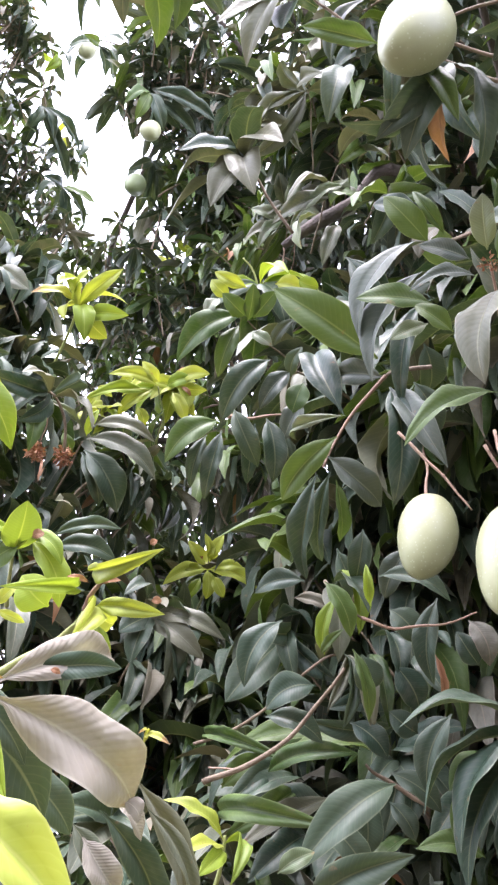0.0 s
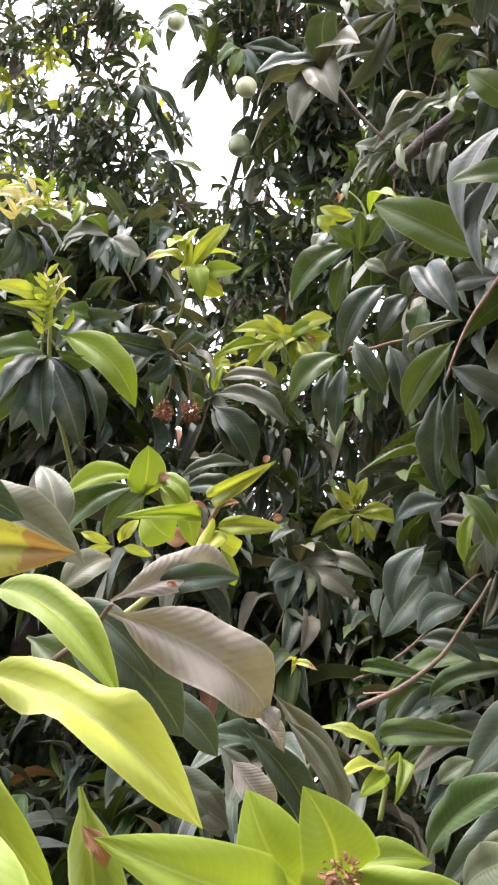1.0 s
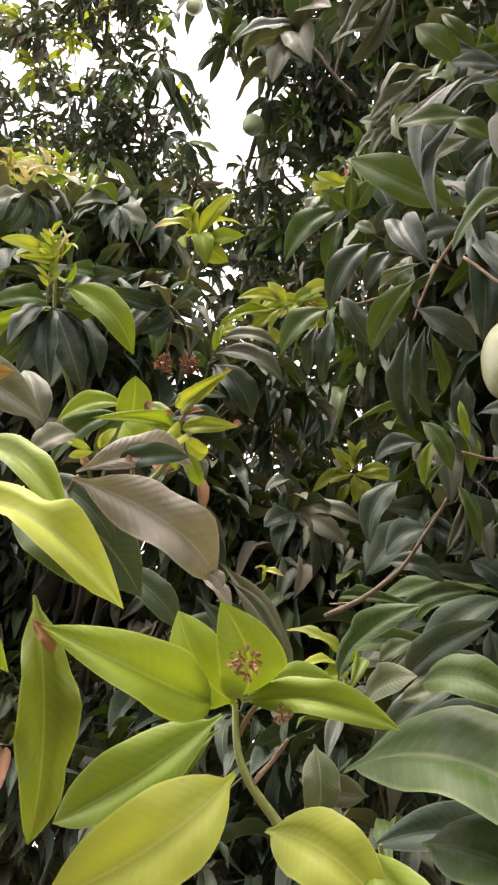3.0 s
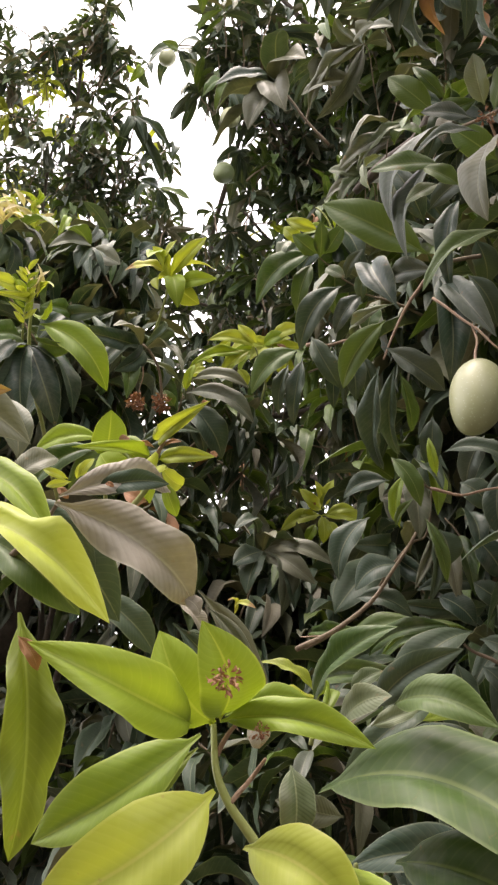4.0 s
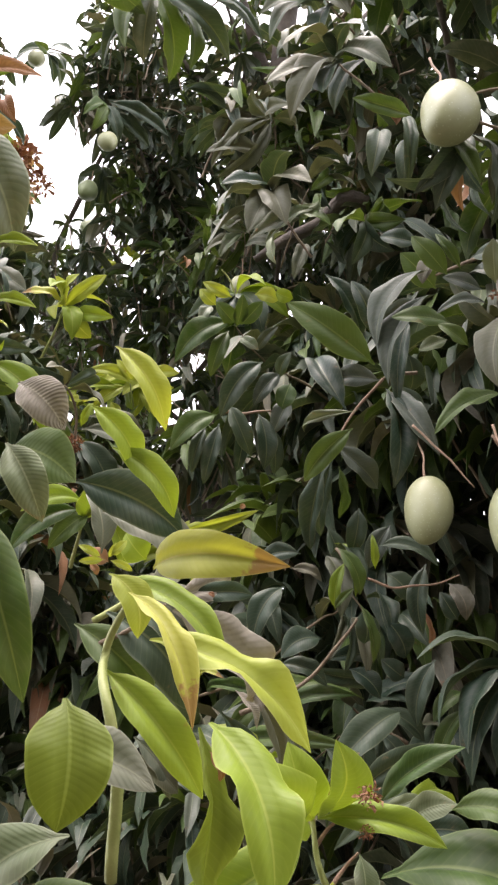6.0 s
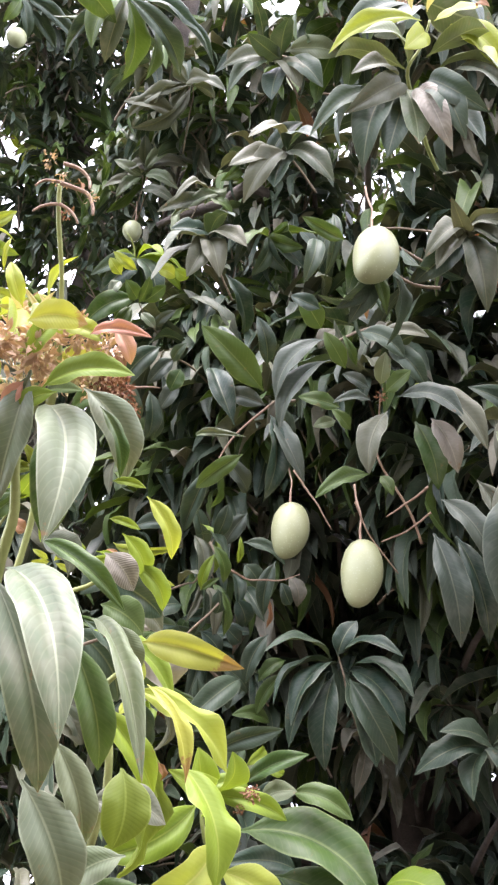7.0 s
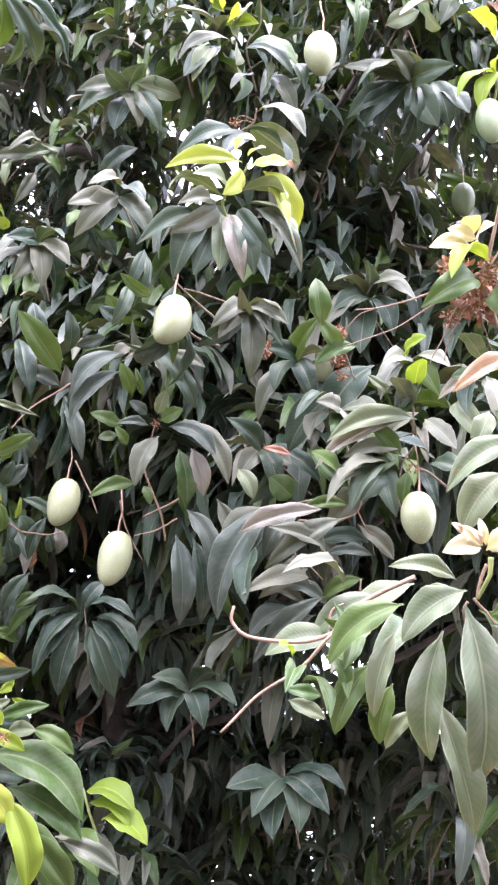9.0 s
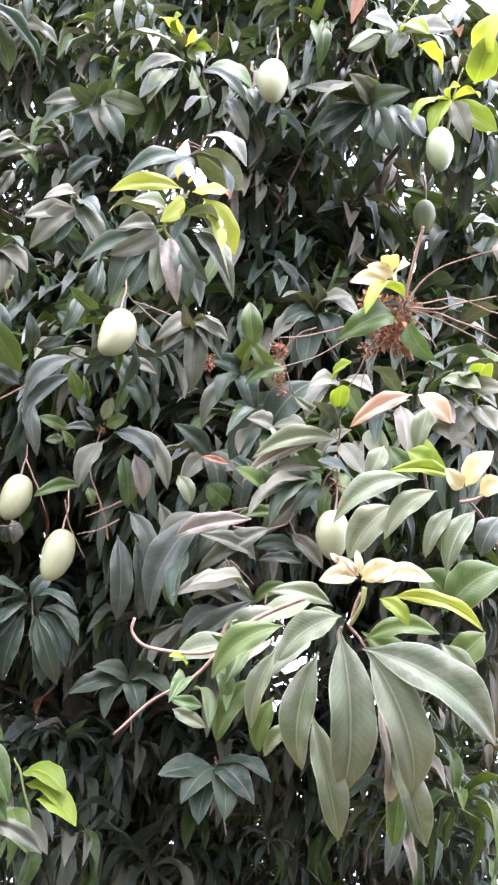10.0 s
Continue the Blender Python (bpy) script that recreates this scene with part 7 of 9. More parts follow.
leaf(s, DARK, -0.027, 0.040, -0.037, -176, -53, 0.139, 0.043, -31, 7)
leaf(s, DUSTY, -0.044, 0.059, -0.053, -175, -39, 0.136, 0.037, -31, 7)
leaf(s, DARK, 0.039, -0.005, -0.035, -86, -29, 0.111, 0.039, 60, 1)
tuft(s, 0.013, 0.013, -0.036, 0.015, 8)

s = shoot(main, 0.464, 0.231, 3.357, [(-0.065, -0.056, 0.072), (-0.020, -0.034, 0.035), (0.000, 0.000, 0.000), (0.052, 0.082, -0.093)], 0.002, STALK)
leaf(s, DARK, -0.006, 0.004, -0.000, 124, -52, 0.154, 0.069, 25, 7)
leaf(s, DARK, 0.009, -0.000, -0.004, 105, -72, 0.155, 0.063, 144, 6)
leaf(s, DARK, 0.017, -0.006, -0.004, 55, -79, 0.155, 0.060, 158, 7)
leaf(s, DARK, 0.037, -0.021, -0.003, -18, -72, 0.144, 0.063, 112, 7)
leaf(s, DARK, -0.014, 0.004, 0.004, 168, -31, 0.158, 0.047, -36, 7)
leaf(s, DUSTY, -0.104, 0.048, 0.012, 147, -4, 0.098, 0.041, -39, 6)
leaf(s, SAGE, -0.009, 0.000, 0.004, -130, -16, 0.107, 0.052, -31, 6)
leaf(s, SAGE, -0.116, -0.032, 0.077, -52, 15, 0.086, 0.047, 123, 6)
leaf(s, SAGE, -0.060, -0.113, 0.108, -60, -72, 0.110, 0.055, 159, 6)
leaf(s, DUSTY, -0.024, -0.133, 0.105, -45, 6, 0.110, 0.047, 81, 7)
leaf(s, DARK, -0.005, 0.016, -0.009, 131, -23, 0.167, 0.060, -103, 7)
leaf(s, DARK, 0.051, -0.025, -0.008, -48, -56, 0.132, 0.060, 66, 6)
stalk(s, [(-0.056, -0.128, 0.116), (-0.017, -0.145, 0.109), (0.022, -0.125, 0.077)], 0.0018)

s = shoot(left, -0.801, 1.075, 2.885, [(0.010, -0.018, 0.020), (0.000, 0.000, 0.000), (-0.015, 0.042, -0.043)], 0.002, TWIG)
leaf(s, DARK, 0.000, 0.000, 0.000, -115, -69, 0.119, 0.042, -62, 7)
leaf(s, DARK, 0.000, 0.000, 0.000, -91, -88, 0.127, 0.049, -19, 7)
leaf(s, DARK, 0.000, 0.000, 0.000, 25, -67, 0.128, 0.046, 49, 7)
leaf(s, DARK, 0.000, 0.000, 0.000, 9, -40, 0.125, 0.042, 40, 7)
leaf(s, GREEN, 0.000, 0.000, 0.000, -88, -39, 0.104, 0.038, -82, 7)
leaf(s, DARK, 0.000, 0.000, 0.000, -17, -25, 0.109, 0.036, 132, 7)

s = shoot(main, 0.129, 0.979, 2.114, [(-0.005, -0.004, 0.017), (0.003, 0.001, -0.006), (0.038, 0.020, -0.108)], 0.002, TWIG)
leaf(s, DARK, -0.006, 0.002, -0.001, -169, -37, 0.160, 0.042, -6, 7)
leaf(s, DARK, 0.000, 0.000, 0.000, -172, -53, 0.161, 0.047, -31, 7)
leaf(s, DARK, -0.006, 0.009, -0.019, 103, -77, 0.169, 0.054, -131, 7)
leaf(s, DARK, 0.013, 0.004, -0.026, 4, -68, 0.163, 0.073, 72, 6)
leaf(s, DARK, 0.020, -0.002, -0.015, -47, -50, 0.163, 0.054, 48, 7)
leaf(s, DARK, 0.022, -0.006, -0.008, -55, -31, 0.152, 0.049, 35, 7)
leaf(s, DARK, -0.003, -0.003, 0.011, -52, 56, 0.074, 0.042, 110, 7)
leaf(s, DARK, 0.005, -0.006, 0.013, -60, -14, 0.140, 0.035, 50, 7)
leaf(s, DARK, -0.013, 0.003, 0.004, -160, -6, 0.146, 0.042, -35, 7)
leaf(s, DARK, -0.014, 0.010, -0.014, 168, -62, 0.159, 0.047, -64, 7)
leaf(s, DARK, 0.020, 0.002, -0.027, -4, -60, 0.168, 0.052, 110, 7)

# dark shoots over the hanging fruit
s = shoot(main, -0.041, 0.906, 2.610, [(0.000, 0.000, 0.000), (0.016, 0.011, 0.023), (0.063, 0.036, 0.057)], 0.0034, TWIG)
stalk(s, [(0.000, 0.000, 0.000), (-0.036, 0.024, -0.037), (-0.065, 0.047, -0.071), (-0.085, 0.065, -0.113)], 0.003)
leaf(s, GREEN, -0.012, 0.002, 0.038, -154, 25, 0.184, 0.065, -128, 6)
leaf(s, DARK, -0.060, 0.042, -0.033, 155, 71, 0.185, 0.053, -69, 11)
leaf(s, SLATE, -0.002, 0.015, 0.012, 158, 22, 0.101, 0.042, -115, 10)
leaf(s, SAGE, -0.049, -0.031, -0.110, 129, 24, 0.155, 0.018, -108, 10)
leaf(s, GREEN, -0.057, -0.048, -0.165, 139, -29, 0.111, 0.038, -144, 12)
leaf(s, SLATE, -0.078, 0.049, -0.108, 44, -13, 0.110, 0.047, 114, 10)
leaf(s, DARK, 0.005, 0.009, -0.014, 74, -78, 0.186, 0.051, 145, 9)
leaf(s, DARK, 0.046, -0.038, 0.105, 122, -74, 0.171, 0.033, -141, 12)
leaf(s, SLATE, 0.014, 0.032, -0.000, -27, -66, 0.178, 0.042, 75, 10)
leaf(s, DARK, -0.012, -0.017, 0.089, -119, 38, 0.105, 0.040, -151, 10)
leaf(s, SLATE, -0.004, -0.028, 0.104, -17, 32, 0.085, 0.034, 134, 9)
leaf(s, GREEN, 0.102, -0.027, 0.212, -141, 23, 0.091, 0.050, -145, 6)
leaf(s, DARK, -0.094, 0.077, -0.114, 101, -30, 0.165, 0.042, -143, 9)
leaf(s, DARK, -0.135, 0.134, -0.128, 92, -22, 0.096, 0.026, 153, 11)
leaf(s, GREEN, -0.071, 0.110, -0.096, 86, -28, 0.099, 0.023, 142, 10)
leaf(s, DARK, -0.034, 0.179, -0.129, 104, -48, 0.080, 0.037, -162, 9)
leaf(s, DARK, -0.080, 0.115, -0.075, 99, -28, 0.149, 0.033, -158, 10)
leaf(s, DARK, 0.038, 0.081, 0.075, 61, -38, 0.092, 0.040, 151, 11)
leaf(s, DARK, -0.059, 0.066, 0.135, -148, 58, 0.110, 0.051, -129, 9)
leaf(s, DARK, 0.054, 0.058, 0.135, 84, -23, 0.081, 0.047, 157, 9)
leaf(s, SLATE, 0.030, 0.289, -0.075, 129, -46, 0.088, 0.042, -141, 10)
leaf(s, DARK, -0.083, 0.312, -0.061, 59, -37, 0.111, 0.040, 142, 10)

s = shoot(main, -0.320, 1.173, 3.071, [(0.000, 0.000, 0.000), (0.022, 0.062, 0.016), (0.067, 0.170, 0.065)], 0.002, TWIG)
leaf(s, GREEN, 0.000, 0.000, 0.000, -76, 32, 0.073, 0.035, -160, 6)
leaf(s, GREEN, 0.011, -0.002, 0.006, -42, 26, 0.069, 0.036, 152, 6)
leaf(s, GREEN, -0.005, -0.007, 0.006, -123, 2, 0.066, 0.042, -129, 9)
leaf(s, GREEN, -0.010, -0.008, 0.005, 176, -46, 0.166, 0.059, -114, 14)
leaf(s, GREEN, -0.017, 0.004, -0.010, 130, -62, 0.115, 0.040, -154, 10)
leaf(s, SAGE, 0.009, 0.017, -0.015, 5, -40, 0.055, 0.031, 100, 10)
leaf(s, SLATE, 0.047, 0.043, -0.030, -49, 19, 0.071, 0.026, 146, 11)
leaf(s, PALE, -0.054, -0.038, 0.023, 177, -70, 0.056, 0.030, -100, 10)
leaf(s, YOUNG, -0.053, 0.024, 0.107, -140, 24, 0.053, 0.033, -135, 9)
leaf(s, YOUNG, -0.018, 0.016, 0.127, -153, 11, 0.075, 0.030, -134, 9)
leaf(s, YOUNG, 0.032, 0.050, 0.182, 16, 1, 0.059, 0.041, 123, 9)
leaf(s, LIME, 0.078, 0.051, 0.196, 21, -5, 0.048, 0.036, 134, 10)

s = shoot(main, -0.213, 1.155, 2.901, [(0.000, 0.000, 0.000), (0.029, 0.047, 0.034), (0.104, 0.126, 0.049)], 0.003, TWIG)
leaf(s, SLATE, -0.007, -0.001, -0.001, 163, -56, 0.096, 0.039, -124, 10)
leaf(s, DARK, -0.043, -0.021, 0.009, 156, -55, 0.152, 0.054, -135, 14)
leaf(s, DARK, -0.006, 0.006, -0.008, -66, 28, 0.058, 0.030, 151, 11)
leaf(s, GREEN, 0.015, 0.017, -0.013, 132, -65, 0.063, 0.043, -146, 6)
leaf(s, SLATE, 0.011, 0.037, -0.036, 136, -59, 0.085, 0.042, -129, 9)
leaf(s, DARK, -0.050, 0.050, -0.070, 74, -59, 0.118, 0.047, 145, 9)
leaf(s, DARK, -0.108, 0.029, -0.066, 53, -46, 0.115, 0.043, 133, 10)
leaf(s, GREEN, -0.133, 0.039, -0.086, 177, -47, 0.127, 0.052, -109, 12)
leaf(s, DARK, -0.128, 0.052, -0.098, 115, -57, 0.129, 0.037, -153, 9)
leaf(s, DARK, -0.155, 0.053, -0.108, 120, -59, 0.100, 0.030, -155, 10)
leaf(s, DARK, -0.078, 0.088, -0.045, 103, -48, 0.114, 0.034, -170, 9)
leaf(s, DARK, -0.028, 0.106, -0.048, 80, -45, 0.105, 0.036, 160, 9)
stalk(s, [(-0.118, 0.037, -0.078), (-0.077, 0.059, -0.058), (-0.024, 0.071, -0.039)], 0.004)

# shoots of the young tree close by
s = shoot(front, -0.162, 0.653, 1.752, [(0.000, 0.000, 0.000), (0.005, 0.005, -0.030), (0.014, 0.017, -0.053), (0.029, 0.042, -0.069), (0.049, 0.071, -0.101)], 0.0038, GREEN_TWIG)
leaf(s, LIME, -0.011, -0.014, -0.006, -108, -7, 0.157, 0.047, -100, 11)
leaf(s, LIME, 0.001, -0.001, 0.001, -105, 22, 0.084, 0.051, -136, 11)
leaf(s, LIME, 0.004, -0.003, 0.004, -79, 13, 0.093, 0.051, -151, 12)
tuft(s, 0.044, -0.092, -0.018, 0.012, 16)
tuft(s, 0.045, -0.022, -0.018, 0.008, 10)
leaf(s, LIME, 0.005, 0.000, 0.002, 5, -8, 0.117, 0.030, 98, 11)
leaf(s, LIME, 0.002, 0.015, 0.015, 11, 13, 0.071, 0.025, 86, 9)
leaf(s, LIME, -0.006, -0.006, -0.011, 180, -33, 0.145, 0.050, -101, 13)
leaf(s, MEADOW, -0.009, 0.000, -0.018, 167, -38, 0.100, 0.023, -119, 9)
leaf(s, YOUNG, 0.017, -0.020, -0.060, -161, -42, 0.143, 0.062, -101, 11)
leaf(s, YOUNG, 0.031, 0.014, -0.085, 2, -30, 0.101, 0.053, 95, 11)
leaf(s, YOUNG, -0.003, -0.000, -0.001, -74, 45, 0.021, 0.006, -154, 7)
leaf(s, YOUNG, 0.005, 0.000, 0.002, -44, 43, 0.023, 0.006, 129, 7)
leaf(s, SAGE, 0.044, 0.057, -0.005, 92, -64, 0.057, 0.030, 156, 9)
leaf(s, NUT, -0.008, 0.093, 0.053, 74, -37, 0.026, 0.024, 118, 7)
stalk(s, [(0.003, 0.008, -0.020), (0.014, -0.001, -0.007), (0.024, -0.005, 0.001)], 0.0022)
stalk(s, [(0.015, 0.018, -0.052), (0.028, 0.018, -0.033), (0.040, 0.011, -0.022)], 0.0022)
leaf(s, DARK, 0.184, 0.196, -0.031, -161, -5, 0.125, 0.042, -92, 12)
leaf(s, DARK, 0.093, 0.168, 0.056, 17, 8, 0.089, 0.034, 107, 13)
leaf(s, DARK, 0.064, 0.254, 0.149, -34, 12, 0.114, 0.035, 129, 13)
leaf(s, SAGE, 0.077, 0.173, 0.087, -0, 23, 0.048, 0.019, 102, 10)
leaf(s, LIME, 0.119, 0.169, 0.108, 27, -2, 0.048, 0.020, 112, 10)
leaf(s, GREEN, -0.133, 0.753, 0.479, -10, 43, 0.080, 0.036, 119, 9)
leaf(s, GREEN, -0.101, 0.610, 0.380, -46, -19, 0.236, 0.036, 100, 11)
leaf(s, SAGE, 0.028, 0.279, 0.183, -11, 30, 0.041, 0.021, 109, 9)
leaf(s, GREEN, -0.053, 0.676, 0.469, -33, -1, 0.158, 0.034, 102, 13)
leaf(s, GREEN, -0.179, 0.844, 0.601, -55, -26, 0.293, 0.027, 86, 11)
leaf(s, DUSTY, 0.077, 0.097, -0.028, -152, 3, 0.054, 0.025, -106, 9)

s = shoot(front, -0.303, 0.577, 1.923, [(0.000, 0.000, 0.000), (-0.029, 0.025, -0.006), (-0.067, 0.048, -0.015)], 0.0027, TWIG)
leaf(s, NUT, 0.010, -0.019, -0.019, 60, -5, 0.163, 0.056, 114, 15)
leaf(s, NUT, 0.003, -0.008, -0.003, 59, 37, 0.139, 0.034, 84, 9)
leaf(s, DARK, 0.018, 0.017, 0.020, 12, 13, 0.068, 0.022, 119, 11)
leaf(s, RUST, 0.039, 0.001, 0.015, 31, -6, 0.008, 0.005, 110, 3)
leaf(s, DARK, -0.045, 0.008, 0.013, 37, -30, 0.092, 0.029, 105, 11)
leaf(s, DARK, -0.063, 0.034, 0.013, 38, -31, 0.131, 0.059, 115, 11)
leaf(s, GREEN, -0.095, 0.044, 0.005, 32, -29, 0.112, 0.045, 114, 9)
leaf(s, DUSTY, 0.095, 0.124, -0.031, 67, -34, 0.095, 0.017, 112, 13)
leaf(s, NUT, 0.081, 0.105, -0.034, 51, -24, 0.021, 0.019, 92, 9)
leaf(s, DUSTY, 0.075, 0.142, 0.001, 80, -26, 0.149, 0.029, 125, 13)
leaf(s, DARK, 0.043, 0.169, -0.015, 76, -22, 0.138, 0.033, 128, 13)
leaf(s, NUT, 0.063, 0.123, -0.018, 55, -29, 0.050, 0.019, 87, 10)
leaf(s, DARK, -0.041, 0.153, 0.015, 50, -24, 0.087, 0.034, 110, 9)
leaf(s, DUSTY, -0.054, 0.234, -0.016, 55, -29, 0.088, 0.036, 107, 9)
leaf(s, DUSTY, -0.005, 0.243, 0.003, 63, -35, 0.060, 0.025, 121, 9)
leaf(s, DUSTY, -0.062, 0.245, -0.037, 37, -12, 0.077, 0.035, 100, 9)
leaf(s, NUT, 0.007, 0.246, -0.008, 58, -29, 0.066, 0.033, 113, 10)
leaf(s, DUSTY, -0.076, 0.021, 0.075, -126, 63, 0.074, 0.031, -108, 10)
leaf(s, DUSTY, -0.036, -0.161, -0.022, 26, -16, 0.098, 0.038, 102, 9)
leaf(s, DUSTY, -0.006, -0.061, -0.029, 44, 54, 0.052, 0.023, 87, 9)

s = shoot(front, -0.312, 0.731, 2.093, [(0.000, 0.000, 0.000), (-0.015, 0.017, -0.007), (-0.043, 0.034, -0.021), (-0.108, 0.055, -0.052)], 0.004, GREEN_TWIG)
stalk(s, [(0.000, 0.000, 0.000), (0.008, -0.016, 0.004), (0.023, -0.033, 0.011)], 0.0036)
leaf(s, YOUNG, -0.005, 0.006, 0.052, -44, -20, 0.133, 0.020, 144, 9)
leaf(s, YOUNG, 0.025, -0.038, -0.021, -10, -13, 0.069, 0.018, 121, 9)
leaf(s, RUST, 0.065, -0.008, 0.006, 13, 11, 0.010, 0.008, 114, 3)
leaf(s, RUST, 0.065, -0.047, 0.042, -14, 32, 0.008, 0.007, 128, 3)
leaf(s, LIME, -0.029, 0.027, 0.043, -94, -35, 0.144, 0.017, -94, 12)
leaf(s, YOUNG, 0.000, -0.002, 0.002, -70, -47, 0.107, 0.023, -36, 9)
leaf(s, YOUNG, 0.007, -0.002, 0.005, 71, 8, 0.042, 0.021, 121, 14)
leaf(s, RUST, 0.018, -0.022, 0.014, 4, 19, 0.019, 0.006, 108, 3)
leaf(s, RUST, 0.004, -0.018, 0.018, -153, 2, 0.022, 0.006, -103, 3)
leaf(s, LIME, 0.010, 0.012, -0.007, 76, -38, 0.039, 0.018, 139, 10)
leaf(s, LIME, -0.051, 0.030, 0.023, -129, 24, 0.041, 0.043, -124, 9)
leaf(s, YOUNG, -0.086, -0.007, -0.001, -28, 38, 0.026, 0.012, 139, 7)
leaf(s, YOUNG, -0.098, -0.009, -0.004, -147, 8, 0.030, 0.010, -119, 7)
leaf(s, YOUNG, -0.095, -0.006, -0.006, -169, -14, 0.029, 0.010, -125, 7)
leaf(s, YOUNG, -0.089, -0.006, -0.003, -53, 44, 0.020, 0.008, 169, 7)
leaf(s, YOUNG, -0.087, -0.003, -0.005, 31, -6, 0.030, 0.010, 119, 7)
leaf(s, RUST, -0.111, -0.006, -0.012, 51, -24, 0.018, 0.010, 121, 3)

s = shoot(front, -0.300, 0.396, 1.799, [(0.000, 0.000, 0.000), (-0.021, 0.044, -0.018), (-0.002, 0.025, -0.082), (-0.005, 0.108, -0.159)], 0.0045, GREEN_TWIG)
leaf(s, SCORCHED, 0.013, 0.004, 0.034, -32, -20, 0.126, 0.037, 122, 13)
leaf(s, YLIME, 0.011, 0.040, -0.006, 16, -26, 0.147, 0.038, 84, 15)
leaf(s, LIME, -0.038, 0.089, 0.079, 1, -34, 0.130, 0.032, 75, 13)
leaf(s, SCORCHED, 0.014, -0.078, -0.047, 2, -60, 0.103, 0.021, 67, 9)
leaf(s, LIME, 0.066, -0.011, -0.100, 1, -67, 0.123, 0.044, 72, 15)
leaf(s, LIME, -0.022, 0.050, -0.026, 28, -41, 0.120, 0.035, 112, 9)
leaf(s, MEADOW, 0.046, 0.112, -0.038, 94, -58, 0.160, 0.041, 138, 16)
leaf(s, RUST, 0.057, 0.104, -0.062, 65, -33, 0.027, 0.011, 122, 15)
leaf(s, YOUNG, -0.015, -0.125, 0.140, 41, -43, 0.074, 0.024, 119, 11)
leaf(s, LIME, -0.033, -0.095, 0.108, 50, -29, 0.063, 0.026, 118, 11)
leaf(s, LIME, -0.017, -0.070, 0.089, 43, -25, 0.071, 0.026, 121, 13)
leaf(s, DARK, -0.051, -0.033, 0.088, 26, -12, 0.097, 0.042, 126, 11)
leaf(s, DUSTY, -0.018, -0.006, 0.085, 26, -11, 0.048, 0.020, 113, 11)
leaf(s, YOUNG, -0.015, -0.017, 0.013, 40, -52, 0.052, 0.028, 112, 13)

s = shoot(front, -0.434, 0.067, 1.889, [(0.000, 0.000, 0.000), (-0.006, 0.035, -0.049), (-0.007, 0.091, -0.095), (-0.003, 0.153, -0.171)], 0.0052, GREEN_TWIG)
leaf(s, PALE, 0.005, 0.022, 0.007, -69, -68, 0.173, 0.051, 20, 13)
leaf(s, PALE, 0.035, 0.023, 0.035, 38, -43, 0.092, 0.040, 122, 13)
leaf(s, PALE, -0.010, -0.009, 0.018, 100, -54, 0.118, 0.039, -148, 11)
leaf(s, GREEN, 0.011, 0.035, -0.002, 73, -57, 0.102, 0.040, 164, 9)
leaf(s, GREEN, 0.052, 0.005, 0.004, 41, -53, 0.065, 0.015, 115, 11)
leaf(s, LIME, 0.075, 0.060, -0.033, -12, -9, 0.031, 0.009, 105, 9)
leaf(s, LIME, 0.078, 0.078, -0.061, -8, -15, 0.030, 0.009, 104, 9)
leaf(s, PALE, 0.006, -0.015, -0.173, -53, -57, 0.167, 0.044, 43, 13)
leaf(s, PALE, -0.010, 0.089, -0.127, 39, -60, 0.183, 0.049, 129, 11)
leaf(s, SAGE, 0.078, 0.116, -0.141, -63, -55, 0.188, 0.022, 31, 11)
leaf(s, GREEN, 0.026, -0.023, -0.150, -10, -36, 0.086, 0.017, 91, 11)
leaf(s, DUSTY, 0.023, 0.106, -0.075, 0, -26, 0.044, 0.030, 93, 9)
leaf(s, NUT, 0.082, 0.140, -0.061, 16, -41, 0.045, 0.030, 113, 9)
leaf(s, GREEN, 0.086, 0.147, -0.110, 2, -28, 0.048, 0.036, 103, 9)
leaf(s, GREEN, 0.063, 0.152, -0.145, 47, -55, 0.121, 0.035, 136, 11)
leaf(s, SAGE, 0.101, 0.104, -0.147, 39, -52, 0.048, 0.023, 131, 9)
leaf(s, SAGE, 0.064, 0.161, -0.232, 45, -54, 0.099, 0.031, 127, 11)
leaf(s, PALE, 0.044, 0.167, -0.268, 39, -52, 0.116, 0.051, 120, 9)
leaf(s, SAGE, 0.144, 0.222, -0.305, 161, -33, 0.069, 0.034, -92, 12)
leaf(s, GREEN, 0.119, 0.262, -0.353, -40, 31, 0.056, 0.030, 93, 9)
leaf(s, DUSTY, 0.104, 0.243, -0.261, 3, -4, 0.078, 0.038, 83, 11)
leaf(s, MEADOW, 0.130, 0.215, -0.233, 79, -74, 0.069, 0.049, 160, 9)

s = shoot(front, -0.451, 0.044, 1.914, [(0.000, 0.000, 0.000), (0.001, -0.006, 0.027), (0.001, -0.007, 0.047)], 0.0042, GREEN_TWIG)
leaf(s, SCORCHED, -0.001, -0.038, 0.001, -12, 1, 0.049, 0.027, 123, 11)
leaf(s, LIME, 0.032, 0.009, -0.029, 146, -24, 0.043, 0.019, -109, 12)
leaf(s, LIME, 0.079, 0.105, 0.090, 178, 13, 0.057, 0.032, -119, 11)
leaf(s, LIME, 0.020, 0.003, -0.032, -23, 8, 0.078, 0.027, 98, 11)
leaf(s, LIME, 0.003, -0.007, -0.010, -49, 39, 0.041, 0.021, 132, 9)
leaf(s, YOUNG, 0.026, -0.027, 0.009, -9, -13, 0.039, 0.019, 101, 11)
leaf(s, ROSE, 0.051, -0.076, -0.034, -36, -17, 0.056, 0.013, 100, 9)
leaf(s, ROSE, 0.069, -0.033, 0.015, 31, -49, 0.033, 0.016, 129, 11)
